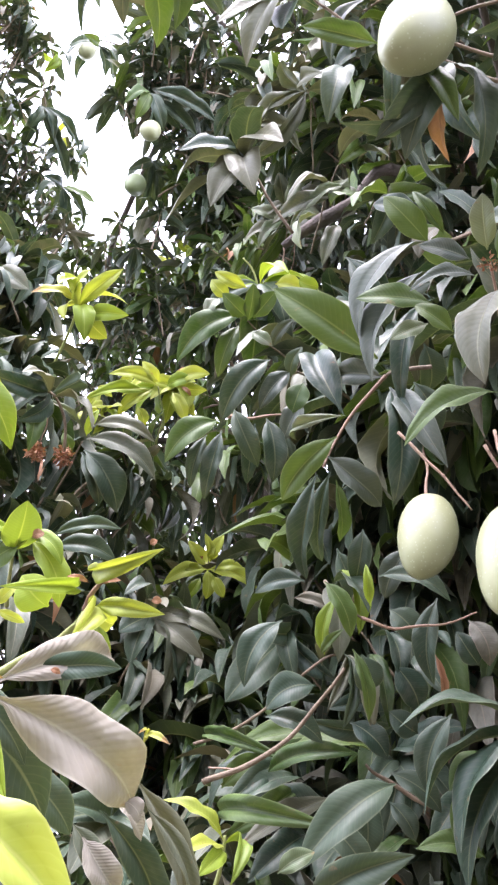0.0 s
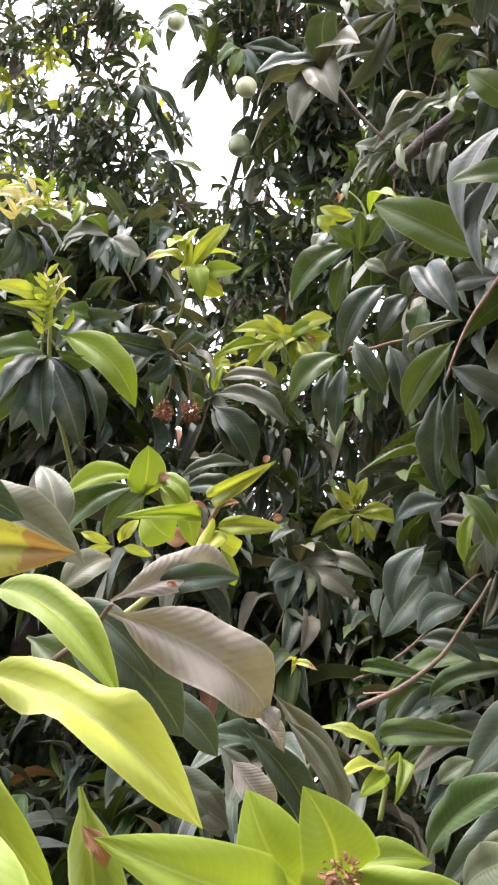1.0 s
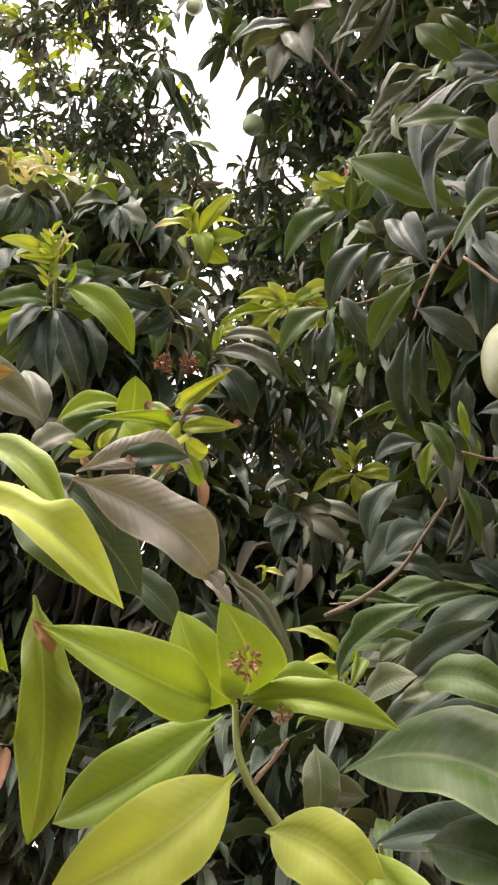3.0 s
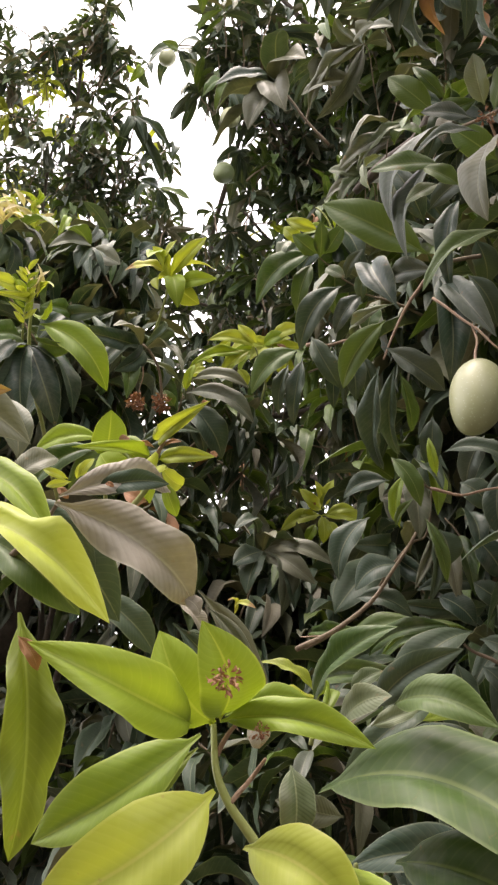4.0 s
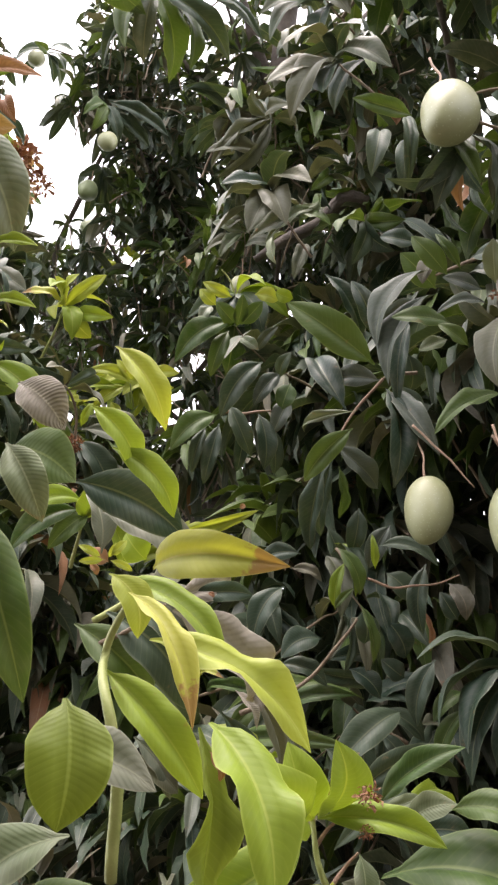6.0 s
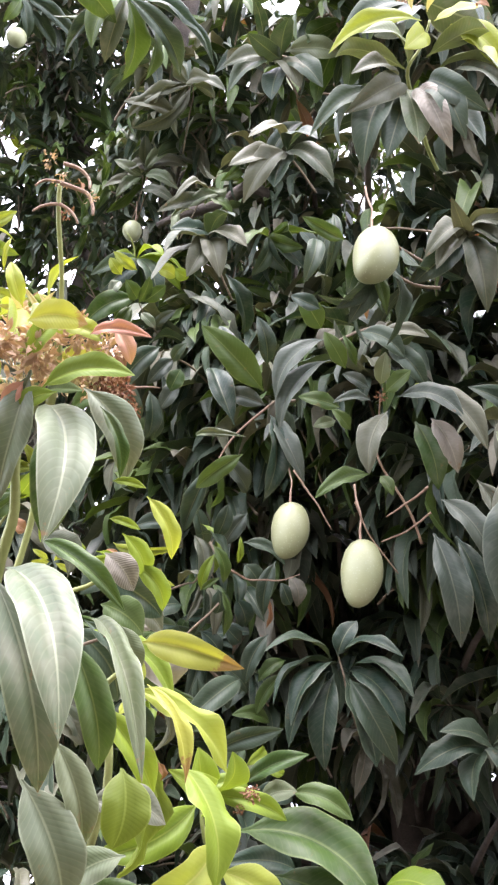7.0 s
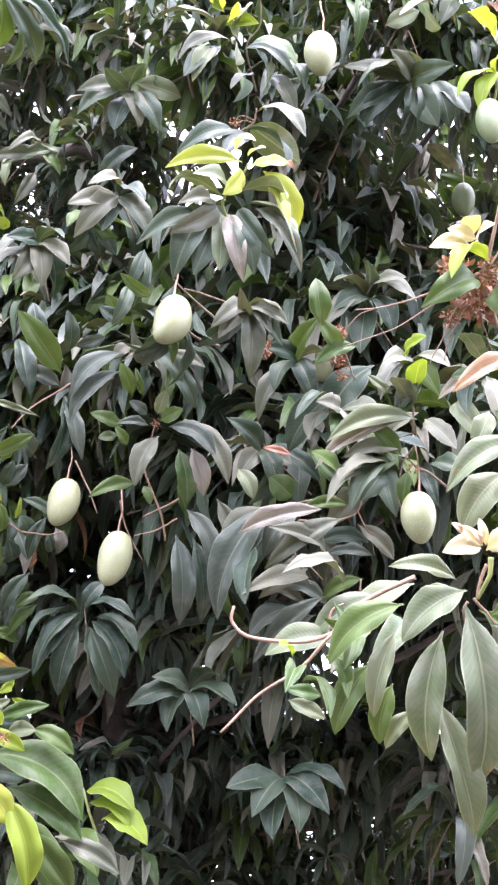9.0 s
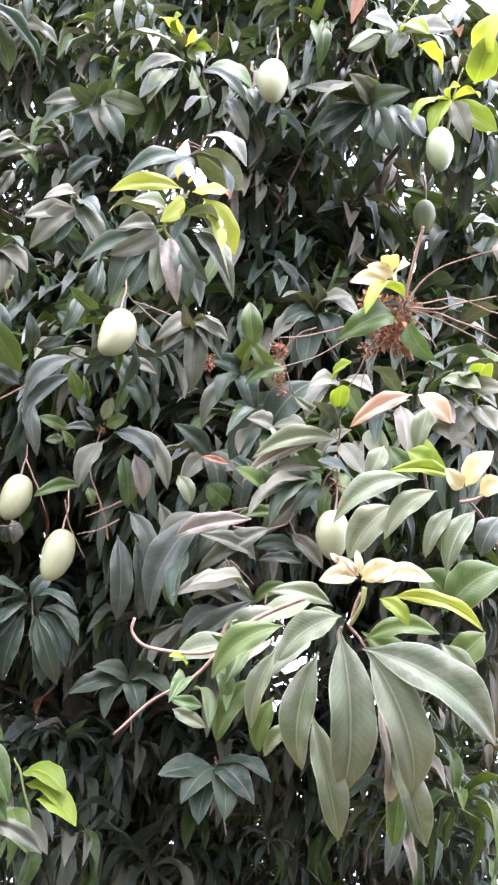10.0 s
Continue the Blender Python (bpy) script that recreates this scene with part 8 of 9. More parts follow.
leaf(s, ROSE, 0.003, 0.013, -0.021, 136, -35, 0.028, 0.016, -128, 11)
leaf(s, LIME, -0.018, 0.037, -0.008, -157, 45, 0.051, 0.031, -118, 11)
leaf(s, YOUNG, -0.011, -0.003, 0.046, -135, 54, 0.043, 0.016, -136, 9)
leaf(s, YOUNG, -0.038, -0.012, 0.073, -157, 45, 0.019, 0.005, -121, 9)
leaf(s, YOUNG, -0.033, -0.014, 0.074, -88, 56, 0.030, 0.005, 167, 9)
tuft(s, -0.027, -0.004, -0.001, 0.024, 34, PINK)
tuft(s, 0.010, -0.004, 0.001, 0.024, 34, PINK)
tuft(s, 0.041, -0.022, 0.013, 0.02, 24, PINK)
tuft(s, 0.065, -0.023, 0.003, 0.018, 20, PINK)
tuft(s, 0.069, 0.120, 0.071, 0.022, 26, PINK)
tuft(s, 0.028, 0.128, 0.089, 0.022, 26, CREAM)
tuft(s, -0.024, 0.124, 0.110, 0.022, 24, CREAM)

s = shoot(main, -0.088, 1.038, 2.225, [(0.000, 0.000, 0.000), (-0.048, 0.033, -0.051), (-0.109, 0.060, -0.100), (-0.171, 0.071, -0.122)], 0.0034, TWIG)
stalk(s, [(-0.109, 0.060, -0.100), (-0.131, 0.070, -0.104), (-0.166, 0.069, -0.104)], 0.0016)

s = shoot(front, -0.071, 0.740, 1.685, [(0.000, 0.000, 0.000), (-0.000, 0.053, -0.043), (0.002, 0.110, -0.116)], 0.003, GREEN_TWIG)
leaf(s, GREEN, -0.026, -0.016, 0.047, -14, -24, 0.213, 0.089, 69, 13)
leaf(s, GREEN, 0.030, -0.003, -0.000, -17, -26, 0.166, 0.062, 77, 9)
leaf(s, GREEN, 0.036, -0.053, 0.096, -23, -22, 0.091, 0.036, 83, 11)
leaf(s, GREEN, -0.027, -0.048, 0.102, -39, 19, 0.097, 0.029, 99, 9)
leaf(s, SAGE, -0.005, -0.048, 0.081, -35, 12, 0.053, 0.032, 90, 9)
leaf(s, DUSTY, 0.141, -0.004, -0.074, -17, -20, 0.127, 0.038, 82, 9)
leaf(s, LIME, 0.007, -0.067, -0.023, 15, -60, 0.165, 0.055, 111, 11)
leaf(s, GREEN, 0.059, 0.072, -0.043, 3, -43, 0.161, 0.072, 94, 11)
leaf(s, GREEN, 0.089, 0.054, -0.060, -1, -40, 0.155, 0.056, 101, 9)

# shoots of the hedge-like crown
s = shoot(main, 0.072, 0.579, 2.413, [(0.000, 0.000, 0.000), (0.015, 0.054, -0.039), (0.031, 0.078, -0.090), (0.084, 0.104, -0.153), (0.113, 0.128, -0.193)], 0.0023, STALK)
leaf(s, GREEN, -0.059, 0.003, 0.042, -147, 39, 0.073, 0.031, -139, 6)
leaf(s, GREEN, -0.043, -0.006, 0.044, -136, 39, 0.059, 0.016, -139, 9)
leaf(s, SLATE, -0.019, 0.002, 0.011, -162, 5, 0.054, 0.025, -110, 6)
leaf(s, SAGE, -0.002, -0.007, 0.013, -98, 39, 0.057, 0.029, 157, 6)
leaf(s, GREEN, 0.007, -0.005, 0.002, -61, 17, 0.057, 0.032, 113, 6)
leaf(s, YOUNG, 0.047, -0.026, 0.006, -53, -25, 0.018, 0.015, 101, 6)
leaf(s, GREEN, -0.057, 0.036, -0.015, -171, -2, 0.078, 0.030, -102, 6)
leaf(s, SLATE, -0.011, 0.011, -0.009, -175, -16, 0.072, 0.022, -85, 10)
leaf(s, GREEN, -0.036, 0.047, -0.049, -152, 27, 0.049, 0.025, -112, 9)
leaf(s, DUSTY, 0.015, 0.009, -0.026, 146, -72, 0.120, 0.050, -85, 10)
leaf(s, SAGE, -0.061, 0.049, -0.033, 174, -25, 0.042, 0.022, -102, 6)
leaf(s, GREEN, 0.005, 0.068, -0.116, 172, -29, 0.107, 0.033, -83, 10)
leaf(s, GREEN, 0.019, 0.063, -0.119, -28, -63, 0.044, 0.022, 88, 9)
leaf(s, SLATE, 0.026, -0.008, -0.007, -37, -31, 0.125, 0.047, 76, 13)
leaf(s, DUSTY, 0.056, -0.009, 0.012, -25, -48, 0.166, 0.052, 81, 13)
leaf(s, GREEN, 0.058, -0.000, -0.044, 24, -66, 0.120, 0.047, 129, 9)
leaf(s, NUT, 0.081, -0.013, -0.041, 11, -63, 0.103, 0.041, 119, 9)
leaf(s, SLATE, 0.124, 0.104, -0.184, 33, -71, 0.191, 0.054, 139, 9)
leaf(s, SLATE, 0.128, 0.073, -0.136, -12, -56, 0.137, 0.047, 95, 11)
leaf(s, DARK, 0.173, 0.123, -0.169, 33, -64, 0.188, 0.046, 132, 9)
leaf(s, DUSTY, 0.184, 0.050, -0.100, 24, -54, 0.134, 0.043, 126, 9)
stalk(s, [(0.103, 0.064, -0.122), (0.077, 0.088, -0.142), (0.044, 0.106, -0.167)], 0.0026)
stalk(s, [(0.116, 0.089, -0.154), (0.086, 0.107, -0.179), (0.042, 0.129, -0.202)], 0.0022)
stalk(s, [(-0.007, 0.115, -0.141), (0.021, 0.131, -0.189), (0.078, 0.150, -0.243)], 0.002)
stalk(s, [(-0.093, 0.196, -0.043), (-0.053, 0.205, -0.089), (-0.015, 0.218, -0.138)], 0.002)
tuft(s, -0.002, -0.006, -0.009, 0.013, 8)

s = shoot(main, 0.023, 0.694, 2.609, [(0.000, 0.000, 0.000), (0.036, 0.017, 0.048), (0.092, 0.026, 0.093)], 0.003, TWIG)
leaf(s, SLATE, -0.007, -0.003, 0.010, 155, -52, 0.160, 0.051, -81, 14)
leaf(s, SLATE, 0.004, 0.014, -0.025, 149, -55, 0.172, 0.048, -83, 14)
leaf(s, STRAW, 0.007, -0.002, 0.040, 154, -54, 0.053, 0.033, -96, 10)
leaf(s, DARK, 0.058, 0.005, 0.051, -23, -39, 0.108, 0.046, 97, 11)
leaf(s, DUSTY, 0.088, 0.002, 0.032, -35, -6, 0.103, 0.036, 93, 13)
leaf(s, DARK, 0.112, 0.006, 0.029, -12, -52, 0.116, 0.044, 110, 11)
leaf(s, DARK, -0.018, 0.011, 0.098, -175, 14, 0.063, 0.036, -111, 9)

s = shoot(main, 0.349, 0.492, 2.274, [(0.000, 0.000, 0.000), (0.074, -0.009, 0.040), (0.139, -0.024, 0.057)], 0.003, TWIG)
leaf(s, SLATE, -0.025, 0.012, -0.000, 119, -63, 0.261, 0.077, -102, 12)
leaf(s, DUSTY, -0.018, 0.034, -0.000, 150, -45, 0.138, 0.054, -78, 12)
leaf(s, SLATE, 0.026, -0.011, -0.002, 136, -55, 0.126, 0.049, -88, 10)
leaf(s, STRAW, 0.052, 0.014, -0.022, 140, -46, 0.106, 0.041, -92, 12)
leaf(s, SAGE, -0.100, 0.042, 0.070, -24, -58, 0.075, 0.039, 90, 9)
leaf(s, GREEN, 0.014, 0.003, 0.025, -171, 21, 0.069, 0.055, -124, 6)
leaf(s, DARK, 0.073, -0.051, 0.277, 127, -51, 0.167, 0.077, -104, 10)
leaf(s, DARK, 0.126, -0.114, 0.338, 122, -54, 0.181, 0.084, -106, 12)
leaf(s, ROSE, -0.025, -0.045, 0.094, 159, 7, 0.061, 0.016, -100, 9)
leaf(s, SLATE, 0.041, 0.086, -0.131, -27, -17, 0.114, 0.037, 82, 11)
leaf(s, DUSTY, -0.006, 0.115, -0.143, -30, -12, 0.122, 0.035, 81, 11)
leaf(s, SLATE, 0.111, 0.016, -0.070, -40, 2, 0.100, 0.030, 83, 9)
leaf(s, GREEN, 0.185, -0.018, -0.113, 137, -29, 0.100, 0.035, -87, 12)
leaf(s, DARK, 0.103, 0.026, -0.039, -39, 2, 0.101, 0.041, 89, 11)
leaf(s, DUSTY, 0.150, -0.040, -0.009, -17, -37, 0.105, 0.039, 102, 9)
leaf(s, GREEN, 0.112, -0.062, 0.015, 159, -15, 0.111, 0.028, -88, 12)
leaf(s, GREEN, 0.100, -0.076, 0.047, -176, 26, 0.113, 0.042, -120, 9)
leaf(s, SLATE, 0.077, 0.073, -0.178, 144, -38, 0.114, 0.047, -77, 12)
leaf(s, SLATE, 0.121, 0.057, -0.188, 138, -45, 0.119, 0.047, -79, 12)
leaf(s, SLATE, 0.128, 0.032, -0.151, 133, -43, 0.205, 0.041, -93, 10)
stalk(s, [(0.029, -0.000, -0.022), (0.079, -0.025, -0.020), (0.128, -0.060, -0.000), (0.131, -0.081, 0.033)], 0.003)
stalk(s, [(0.050, 0.028, -0.085), (0.079, 0.025, -0.102), (0.112, 0.022, -0.123)], 0.0022)
stalk(s, [(0.130, -0.066, 0.007), (0.156, -0.061, -0.020), (0.176, -0.063, -0.033)], 0.002)

s = shoot(main, 0.397, 0.161, 2.264, [(0.000, 0.000, 0.000), (0.055, 0.022, 0.004), (0.125, 0.041, 0.002)], 0.0025, TWIG)
leaf(s, SAGE, -0.008, -0.035, 0.064, 155, -21, 0.174, 0.043, -86, 14)
leaf(s, GREEN, -0.013, 0.003, 0.005, -172, 25, 0.086, 0.035, -126, 6)
leaf(s, GREEN, -0.013, 0.008, -0.004, 151, -38, 0.118, 0.037, -83, 12)
leaf(s, DUSTY, -0.016, -0.001, 0.014, 158, -16, 0.113, 0.031, -91, 12)
leaf(s, GREEN, 0.005, 0.009, -0.019, 97, -78, 0.062, 0.030, -116, 9)
leaf(s, SLATE, -0.035, -0.066, 0.136, 105, -54, 0.079, 0.036, -115, 9)
leaf(s, SAGE, -0.115, -0.022, 0.125, -11, -24, 0.060, 0.018, 112, 12)
leaf(s, GREEN, -0.211, -0.018, 0.192, -142, 58, 0.088, 0.044, -146, 9)
leaf(s, GREEN, -0.152, -0.005, 0.166, -167, 28, 0.080, 0.033, -132, 9)
leaf(s, GREEN, -0.134, -0.020, 0.178, 153, -31, 0.090, 0.031, -93, 12)

s = shoot(main, 0.211, -0.208, 1.854, [(0.000, 0.000, 0.000), (-0.002, -0.023, 0.019), (-0.007, -0.034, 0.043)], 0.0036, GREEN_TWIG)
leaf(s, PALE, -0.011, 0.011, -0.008, 40, -64, 0.227, 0.067, 153, 9)
leaf(s, PALE, 0.029, 0.001, -0.028, 8, -57, 0.205, 0.064, 121, 11)
leaf(s, PALE, 0.024, 0.003, -0.027, -21, -25, 0.219, 0.072, 86, 11)
leaf(s, SAGE, -0.018, 0.043, -0.035, 65, -66, 0.164, 0.048, -156, 12)
leaf(s, SAGE, 0.007, 0.084, -0.108, 14, -61, 0.176, 0.044, 123, 10)
leaf(s, SAGE, 0.110, 0.044, -0.109, 7, -58, 0.169, 0.043, 121, 10)
leaf(s, NUT, 0.078, 0.038, -0.071, 29, -63, 0.160, 0.035, 131, 9)
leaf(s, GREEN, 0.150, 0.064, -0.160, 60, -68, 0.102, 0.030, -161, 9)
leaf(s, SAGE, -0.014, 0.003, 0.008, 144, -40, 0.105, 0.048, -75, 10)
leaf(s, SAGE, -0.028, 0.005, 0.018, 168, 2, 0.091, 0.028, -81, 10)
leaf(s, SAGE, -0.062, 0.080, -0.036, 99, -70, 0.112, 0.031, -122, 10)
leaf(s, GREEN, -0.061, 0.087, -0.050, 105, -75, 0.074, 0.012, -105, 10)
leaf(s, GREEN, -0.064, 0.063, -0.007, 141, -40, 0.123, 0.044, -78, 12)
leaf(s, GREEN, -0.121, 0.131, -0.072, -29, -66, 0.047, 0.022, 75, 9)
leaf(s, GREEN, -0.065, 0.125, -0.069, 123, -61, 0.102, 0.038, -100, 10)
leaf(s, GREEN, -0.028, 0.129, -0.087, 88, -68, 0.079, 0.033, -132, 10)
leaf(s, SAGE, 0.007, 0.126, -0.115, 118, -47, 0.064, 0.024, -100, 10)
leaf(s, CREAM, -0.014, -0.025, 0.055, 168, -16, 0.055, 0.028, -95, 12)
leaf(s, CREAM, -0.008, -0.027, 0.054, -65, 18, 0.056, 0.031, 110, 9)
leaf(s, CREAM, -0.001, -0.030, 0.053, -51, 2, 0.090, 0.030, 86, 11)
leaf(s, CREAM, -0.013, -0.027, 0.059, -179, 21, 0.043, 0.020, -115, 9)
leaf(s, CREAM, -0.010, -0.029, 0.059, -154, 58, 0.035, 0.013, -144, 9)
leaf(s, PINK, -0.022, -0.033, 0.054, -175, 47, 0.025, 0.010, -114, 3)
leaf(s, PINK, -0.046, -0.026, 0.065, 177, 39, 0.019, 0.010, -106, 3)
leaf(s, LIME, 0.021, -0.031, 0.035, -35, -38, 0.054, 0.024, 86, 11)
leaf(s, YOUNG, 0.032, -0.039, 0.038, -32, -12, 0.131, 0.026, 80, 13)
leaf(s, GREEN, 0.046, 0.030, -0.005, -40, 12, 0.105, 0.034, 77, 11)
leaf(s, SAGE, 0.149, -0.008, 0.011, -5, -50, 0.079, 0.039, 113, 11)
leaf(s, GREEN, -0.130, 0.139, -0.122, 167, 2, 0.047, 0.020, -83, 9)
leaf(s, SAGE, -0.164, 0.162, -0.130, -31, -20, 0.052, 0.021, 84, 10)
leaf(s, GREEN, 0.073, 0.075, 0.023, -11, -30, 0.132, 0.047, 108, 9)
leaf(s, SAGE, 0.010, 0.044, 0.024, 142, -20, 0.065, 0.027, -88, 10)
stalk(s, [(-0.009, 0.007, -0.004), (-0.010, 0.014, -0.015), (-0.004, 0.018, -0.028)], 0.0022)
stalk(s, [(-0.004, 0.002, -0.000), (0.019, 0.000, -0.018), (0.033, 0.001, -0.032)], 0.0022)
stalk(s, [(-0.002, -0.021, 0.039), (-0.003, -0.007, 0.014), (0.000, 0.000, 0.000)], 0.0028)

s = shoot(main, 0.351, -0.273, 2.066, [(0.000, 0.000, 0.000), (0.060, 0.026, -0.012), (0.136, 0.056, -0.045)], 0.003, TWIG)
leaf(s, SAGE, -0.074, 0.030, 0.015, 153, -36, 0.139, 0.041, -75, 14)
leaf(s, SAGE, -0.074, 0.072, -0.012, 141, -55, 0.109, 0.055, -86, 10)
leaf(s, SAGE, -0.041, 0.018, 0.005, 146, -48, 0.109, 0.037, -78, 12)
leaf(s, LIME, -0.025, 0.000, 0.023, 167, -7, 0.104, 0.023, -91, 12)
leaf(s, SAGE, 0.015, -0.001, -0.013, 132, -67, 0.102, 0.038, -85, 10)
leaf(s, SAGE, -0.012, 0.014, -0.013, 128, -62, 0.086, 0.028, -91, 10)
leaf(s, SLATE, 0.064, -0.005, -0.007, 134, -64, 0.070, 0.041, -88, 10)
leaf(s, CREAM, -0.008, -0.005, 0.016, -87, 39, 0.065, 0.037, 120, 9)
leaf(s, CREAM, 0.012, -0.012, 0.009, -72, 14, 0.041, 0.034, 103, 9)
leaf(s, CREAM, -0.011, -0.002, 0.014, -166, 16, 0.045, 0.027, -126, 9)
leaf(s, GREEN, 0.093, 0.144, -0.114, -54, 40, 0.112, 0.073, 97, 9)
leaf(s, GREEN, 0.046, 0.160, -0.055, -6, -36, 0.081, 0.061, 112, 9)
leaf(s, GREEN, 0.189, 0.159, -0.118, 125, -42, 0.083, 0.054, -96, 9)
leaf(s, LIME, -0.098, 0.023, 0.050, -17, -20, 0.048, 0.034, 103, 9)
leaf(s, GREEN, -0.042, 0.063, 0.038, -172, 25, 0.071, 0.034, -118, 9)
leaf(s, SAGE, -0.101, 0.073, 0.076, 134, -69, 0.060, 0.034, -89, 9)
leaf(s, SAGE, -0.059, 0.025, 0.142, 108, -74, 0.075, 0.034, -109, 9)
leaf(s, PINK, -0.091, 0.026, 0.149, 146, -35, 0.108, 0.029, -94, 10)
leaf(s, PINK, -0.084, 0.021, 0.150, -30, -38, 0.066, 0.033, 100, 9)
stalk(s, [(-0.008, 0.007, -0.005), (0.014, -0.011, 0.006), (0.025, -0.033, 0.034)], 0.003)

# shoots among the lower and farther crowns
s = shoot(main, -0.070, 1.036, 2.297, [(0.000, 0.000, 0.000), (-0.028, -0.018, 0.012), (-0.048, -0.014, 0.046)], 0.0026, TWIG)
stalk(s, [(0.000, 0.000, 0.000), (0.042, 0.014, -0.004), (0.092, 0.018, 0.004), (0.146, 0.030, 0.033)], 0.0022)
leaf(s, GREEN, -0.046, -0.038, 0.028, 46, -49, 0.078, 0.028, 126, 11)
leaf(s, GREEN, -0.011, 0.026, -0.030, 65, -54, 0.092, 0.019, 136, 9)
leaf(s, GREEN, -0.050, 0.026, -0.039, -52, 18, 0.048, 0.013, 128, 9)
leaf(s, LIME, 0.011, -0.009, 0.012, -97, 45, 0.054, 0.014, -162, 9)
leaf(s, LIME, -0.048, 0.044, -0.028, -77, 47, 0.074, 0.022, 154, 11)
leaf(s, DARK, 0.020, 0.007, 0.070, 4, -17, 0.099, 0.031, 90, 13)
leaf(s, DARK, 0.097, 0.036, 0.058, 99, -62, 0.113, 0.035, -151, 12)
leaf(s, DARK, 0.034, 0.047, 0.046, 25, -41, 0.059, 0.041, 120, 9)
leaf(s, DARK, -0.004, 0.102, 0.010, 79, -44, 0.054, 0.044, 158, 9)
leaf(s, DARK, 0.040, 0.136, 0.015, 54, -35, 0.071, 0.045, 138, 9)
leaf(s, STRAW, 0.139, 0.088, 0.059, 35, -60, 0.066, 0.037, 123, 11)
leaf(s, DARK, 0.152, 0.114, 0.006, -130, 33, 0.054, 0.034, -133, 9)
leaf(s, RUST, 0.093, 0.079, -0.001, 72, -52, 0.066, 0.013, 136, 10)
leaf(s, DARK, -0.021, 0.182, -0.048, 23, -34, 0.070, 0.039, 103, 9)
leaf(s, DARK, 0.033, 0.218, -0.101, 20, -27, 0.085, 0.037, 96, 9)
leaf(s, DARK, 0.115, 0.145, -0.050, 129, -60, 0.109, 0.041, -124, 12)
leaf(s, GREEN, 0.164, 0.187, -0.082, 173, -42, 0.074, 0.031, -87, 12)
leaf(s, GREEN, 0.165, 0.196, -0.105, 139, -53, 0.103, 0.030, -114, 14)
leaf(s, DARK, -0.006, 0.252, -0.116, 84, -59, 0.087, 0.043, 157, 9)
leaf(s, DARK, 0.032, 0.245, -0.129, 30, -45, 0.060, 0.030, 112, 9)
leaf(s, GREEN, 0.157, 0.272, -0.186, -155, -4, 0.097, 0.036, -87, 12)
leaf(s, DARK, -0.063, 0.219, -0.168, 35, -36, 0.106, 0.044, 111, 11)
leaf(s, DARK, 0.071, 0.204, -0.049, -145, 21, 0.050, 0.038, -115, 9)
leaf(s, DARK, -0.067, 0.142, -0.017, -176, -31, 0.077, 0.049, -92, 12)
leaf(s, DARK, -0.136, 0.163, -0.055, 11, -17, 0.087, 0.037, 92, 11)
leaf(s, DARK, -0.132, 0.200, 0.126, 161, -62, 0.117, 0.050, -104, 12)
leaf(s, DARK, -0.103, 0.203, 0.203, 178, -15, 0.082, 0.038, -102, 12)
leaf(s, STRAW, -0.121, 0.220, 0.182, 21, -8, 0.066, 0.026, 96, 11)

s = shoot(left, -0.489, 0.891, 2.283, [(0.000, 0.000, 0.000), (-0.010, 0.036, -0.013), (-0.026, 0.081, -0.024)], 0.003, GREEN_TWIG)
leaf(s, LIME, 0.000, 0.000, 0.000, -64, 26, 0.072, 0.049, -159, 6)
leaf(s, LIME, 0.001, -0.017, 0.019, -146, -33, 0.101, 0.032, -91, 14)
leaf(s, GREEN, -0.003, -0.011, 0.010, -167, -47, 0.124, 0.040, -98, 14)
leaf(s, LIME, 0.014, -0.011, 0.021, 17, -32, 0.064, 0.026, 86, 13)
leaf(s, GREEN, 0.009, -0.004, 0.009, 178, -52, 0.080, 0.033, -117, 10)
leaf(s, DARK, 0.035, 0.022, 0.044, 7, 15, 0.087, 0.021, 102, 11)
leaf(s, DARK, 0.036, 0.033, 0.034, 19, 1, 0.081, 0.032, 96, 11)
leaf(s, LIME, 0.020, -0.004, 0.016, 51, -44, 0.091, 0.038, 109, 11)
leaf(s, YOUNG, 0.000, -0.002, 0.003, -101, 18, 0.027, 0.007, -123, 7)
leaf(s, YOUNG, 0.002, -0.002, 0.003, -63, 30, 0.027, 0.007, -155, 7)
leaf(s, YOUNG, 0.003, -0.001, 0.003, -30, 22, 0.027, 0.007, 135, 7)
leaf(s, RUST, 0.029, -0.020, 0.007, 2, 29, 0.016, 0.013, 115, 3)
leaf(s, RUST, 0.027, 0.092, -0.004, -143, 10, 0.036, 0.029, -104, 9)

s = shoot(left, -0.691, 1.406, 2.972, [(0.000, 0.000, 0.000), (-0.023, 0.032, -0.016), (-0.073, 0.096, -0.067)], 0.0024, TWIG)
leaf(s, DUSTY, 0.008, -0.001, 0.006, 22, -19, 0.172, 0.056, 94, 13)
leaf(s, DUSTY, 0.021, -0.016, 0.030, 12, -7, 0.136, 0.039, 98, 13)
leaf(s, DARK, 0.003, 0.014, -0.013, 52, -37, 0.151, 0.076, 111, 9)
leaf(s, DARK, -0.003, 0.015, -0.018, 60, -45, 0.122, 0.048, 124, 9)
leaf(s, GREEN, -0.020, 0.009, -0.021, -110, 23, 0.044, 0.029, -129, 9)
leaf(s, LIME, 0.007, -0.005, 0.010, -54, 42, 0.063, 0.022, 160, 9)
leaf(s, SAGE, -0.000, -0.017, 0.018, -124, 1, 0.116, 0.018, -96, 9)

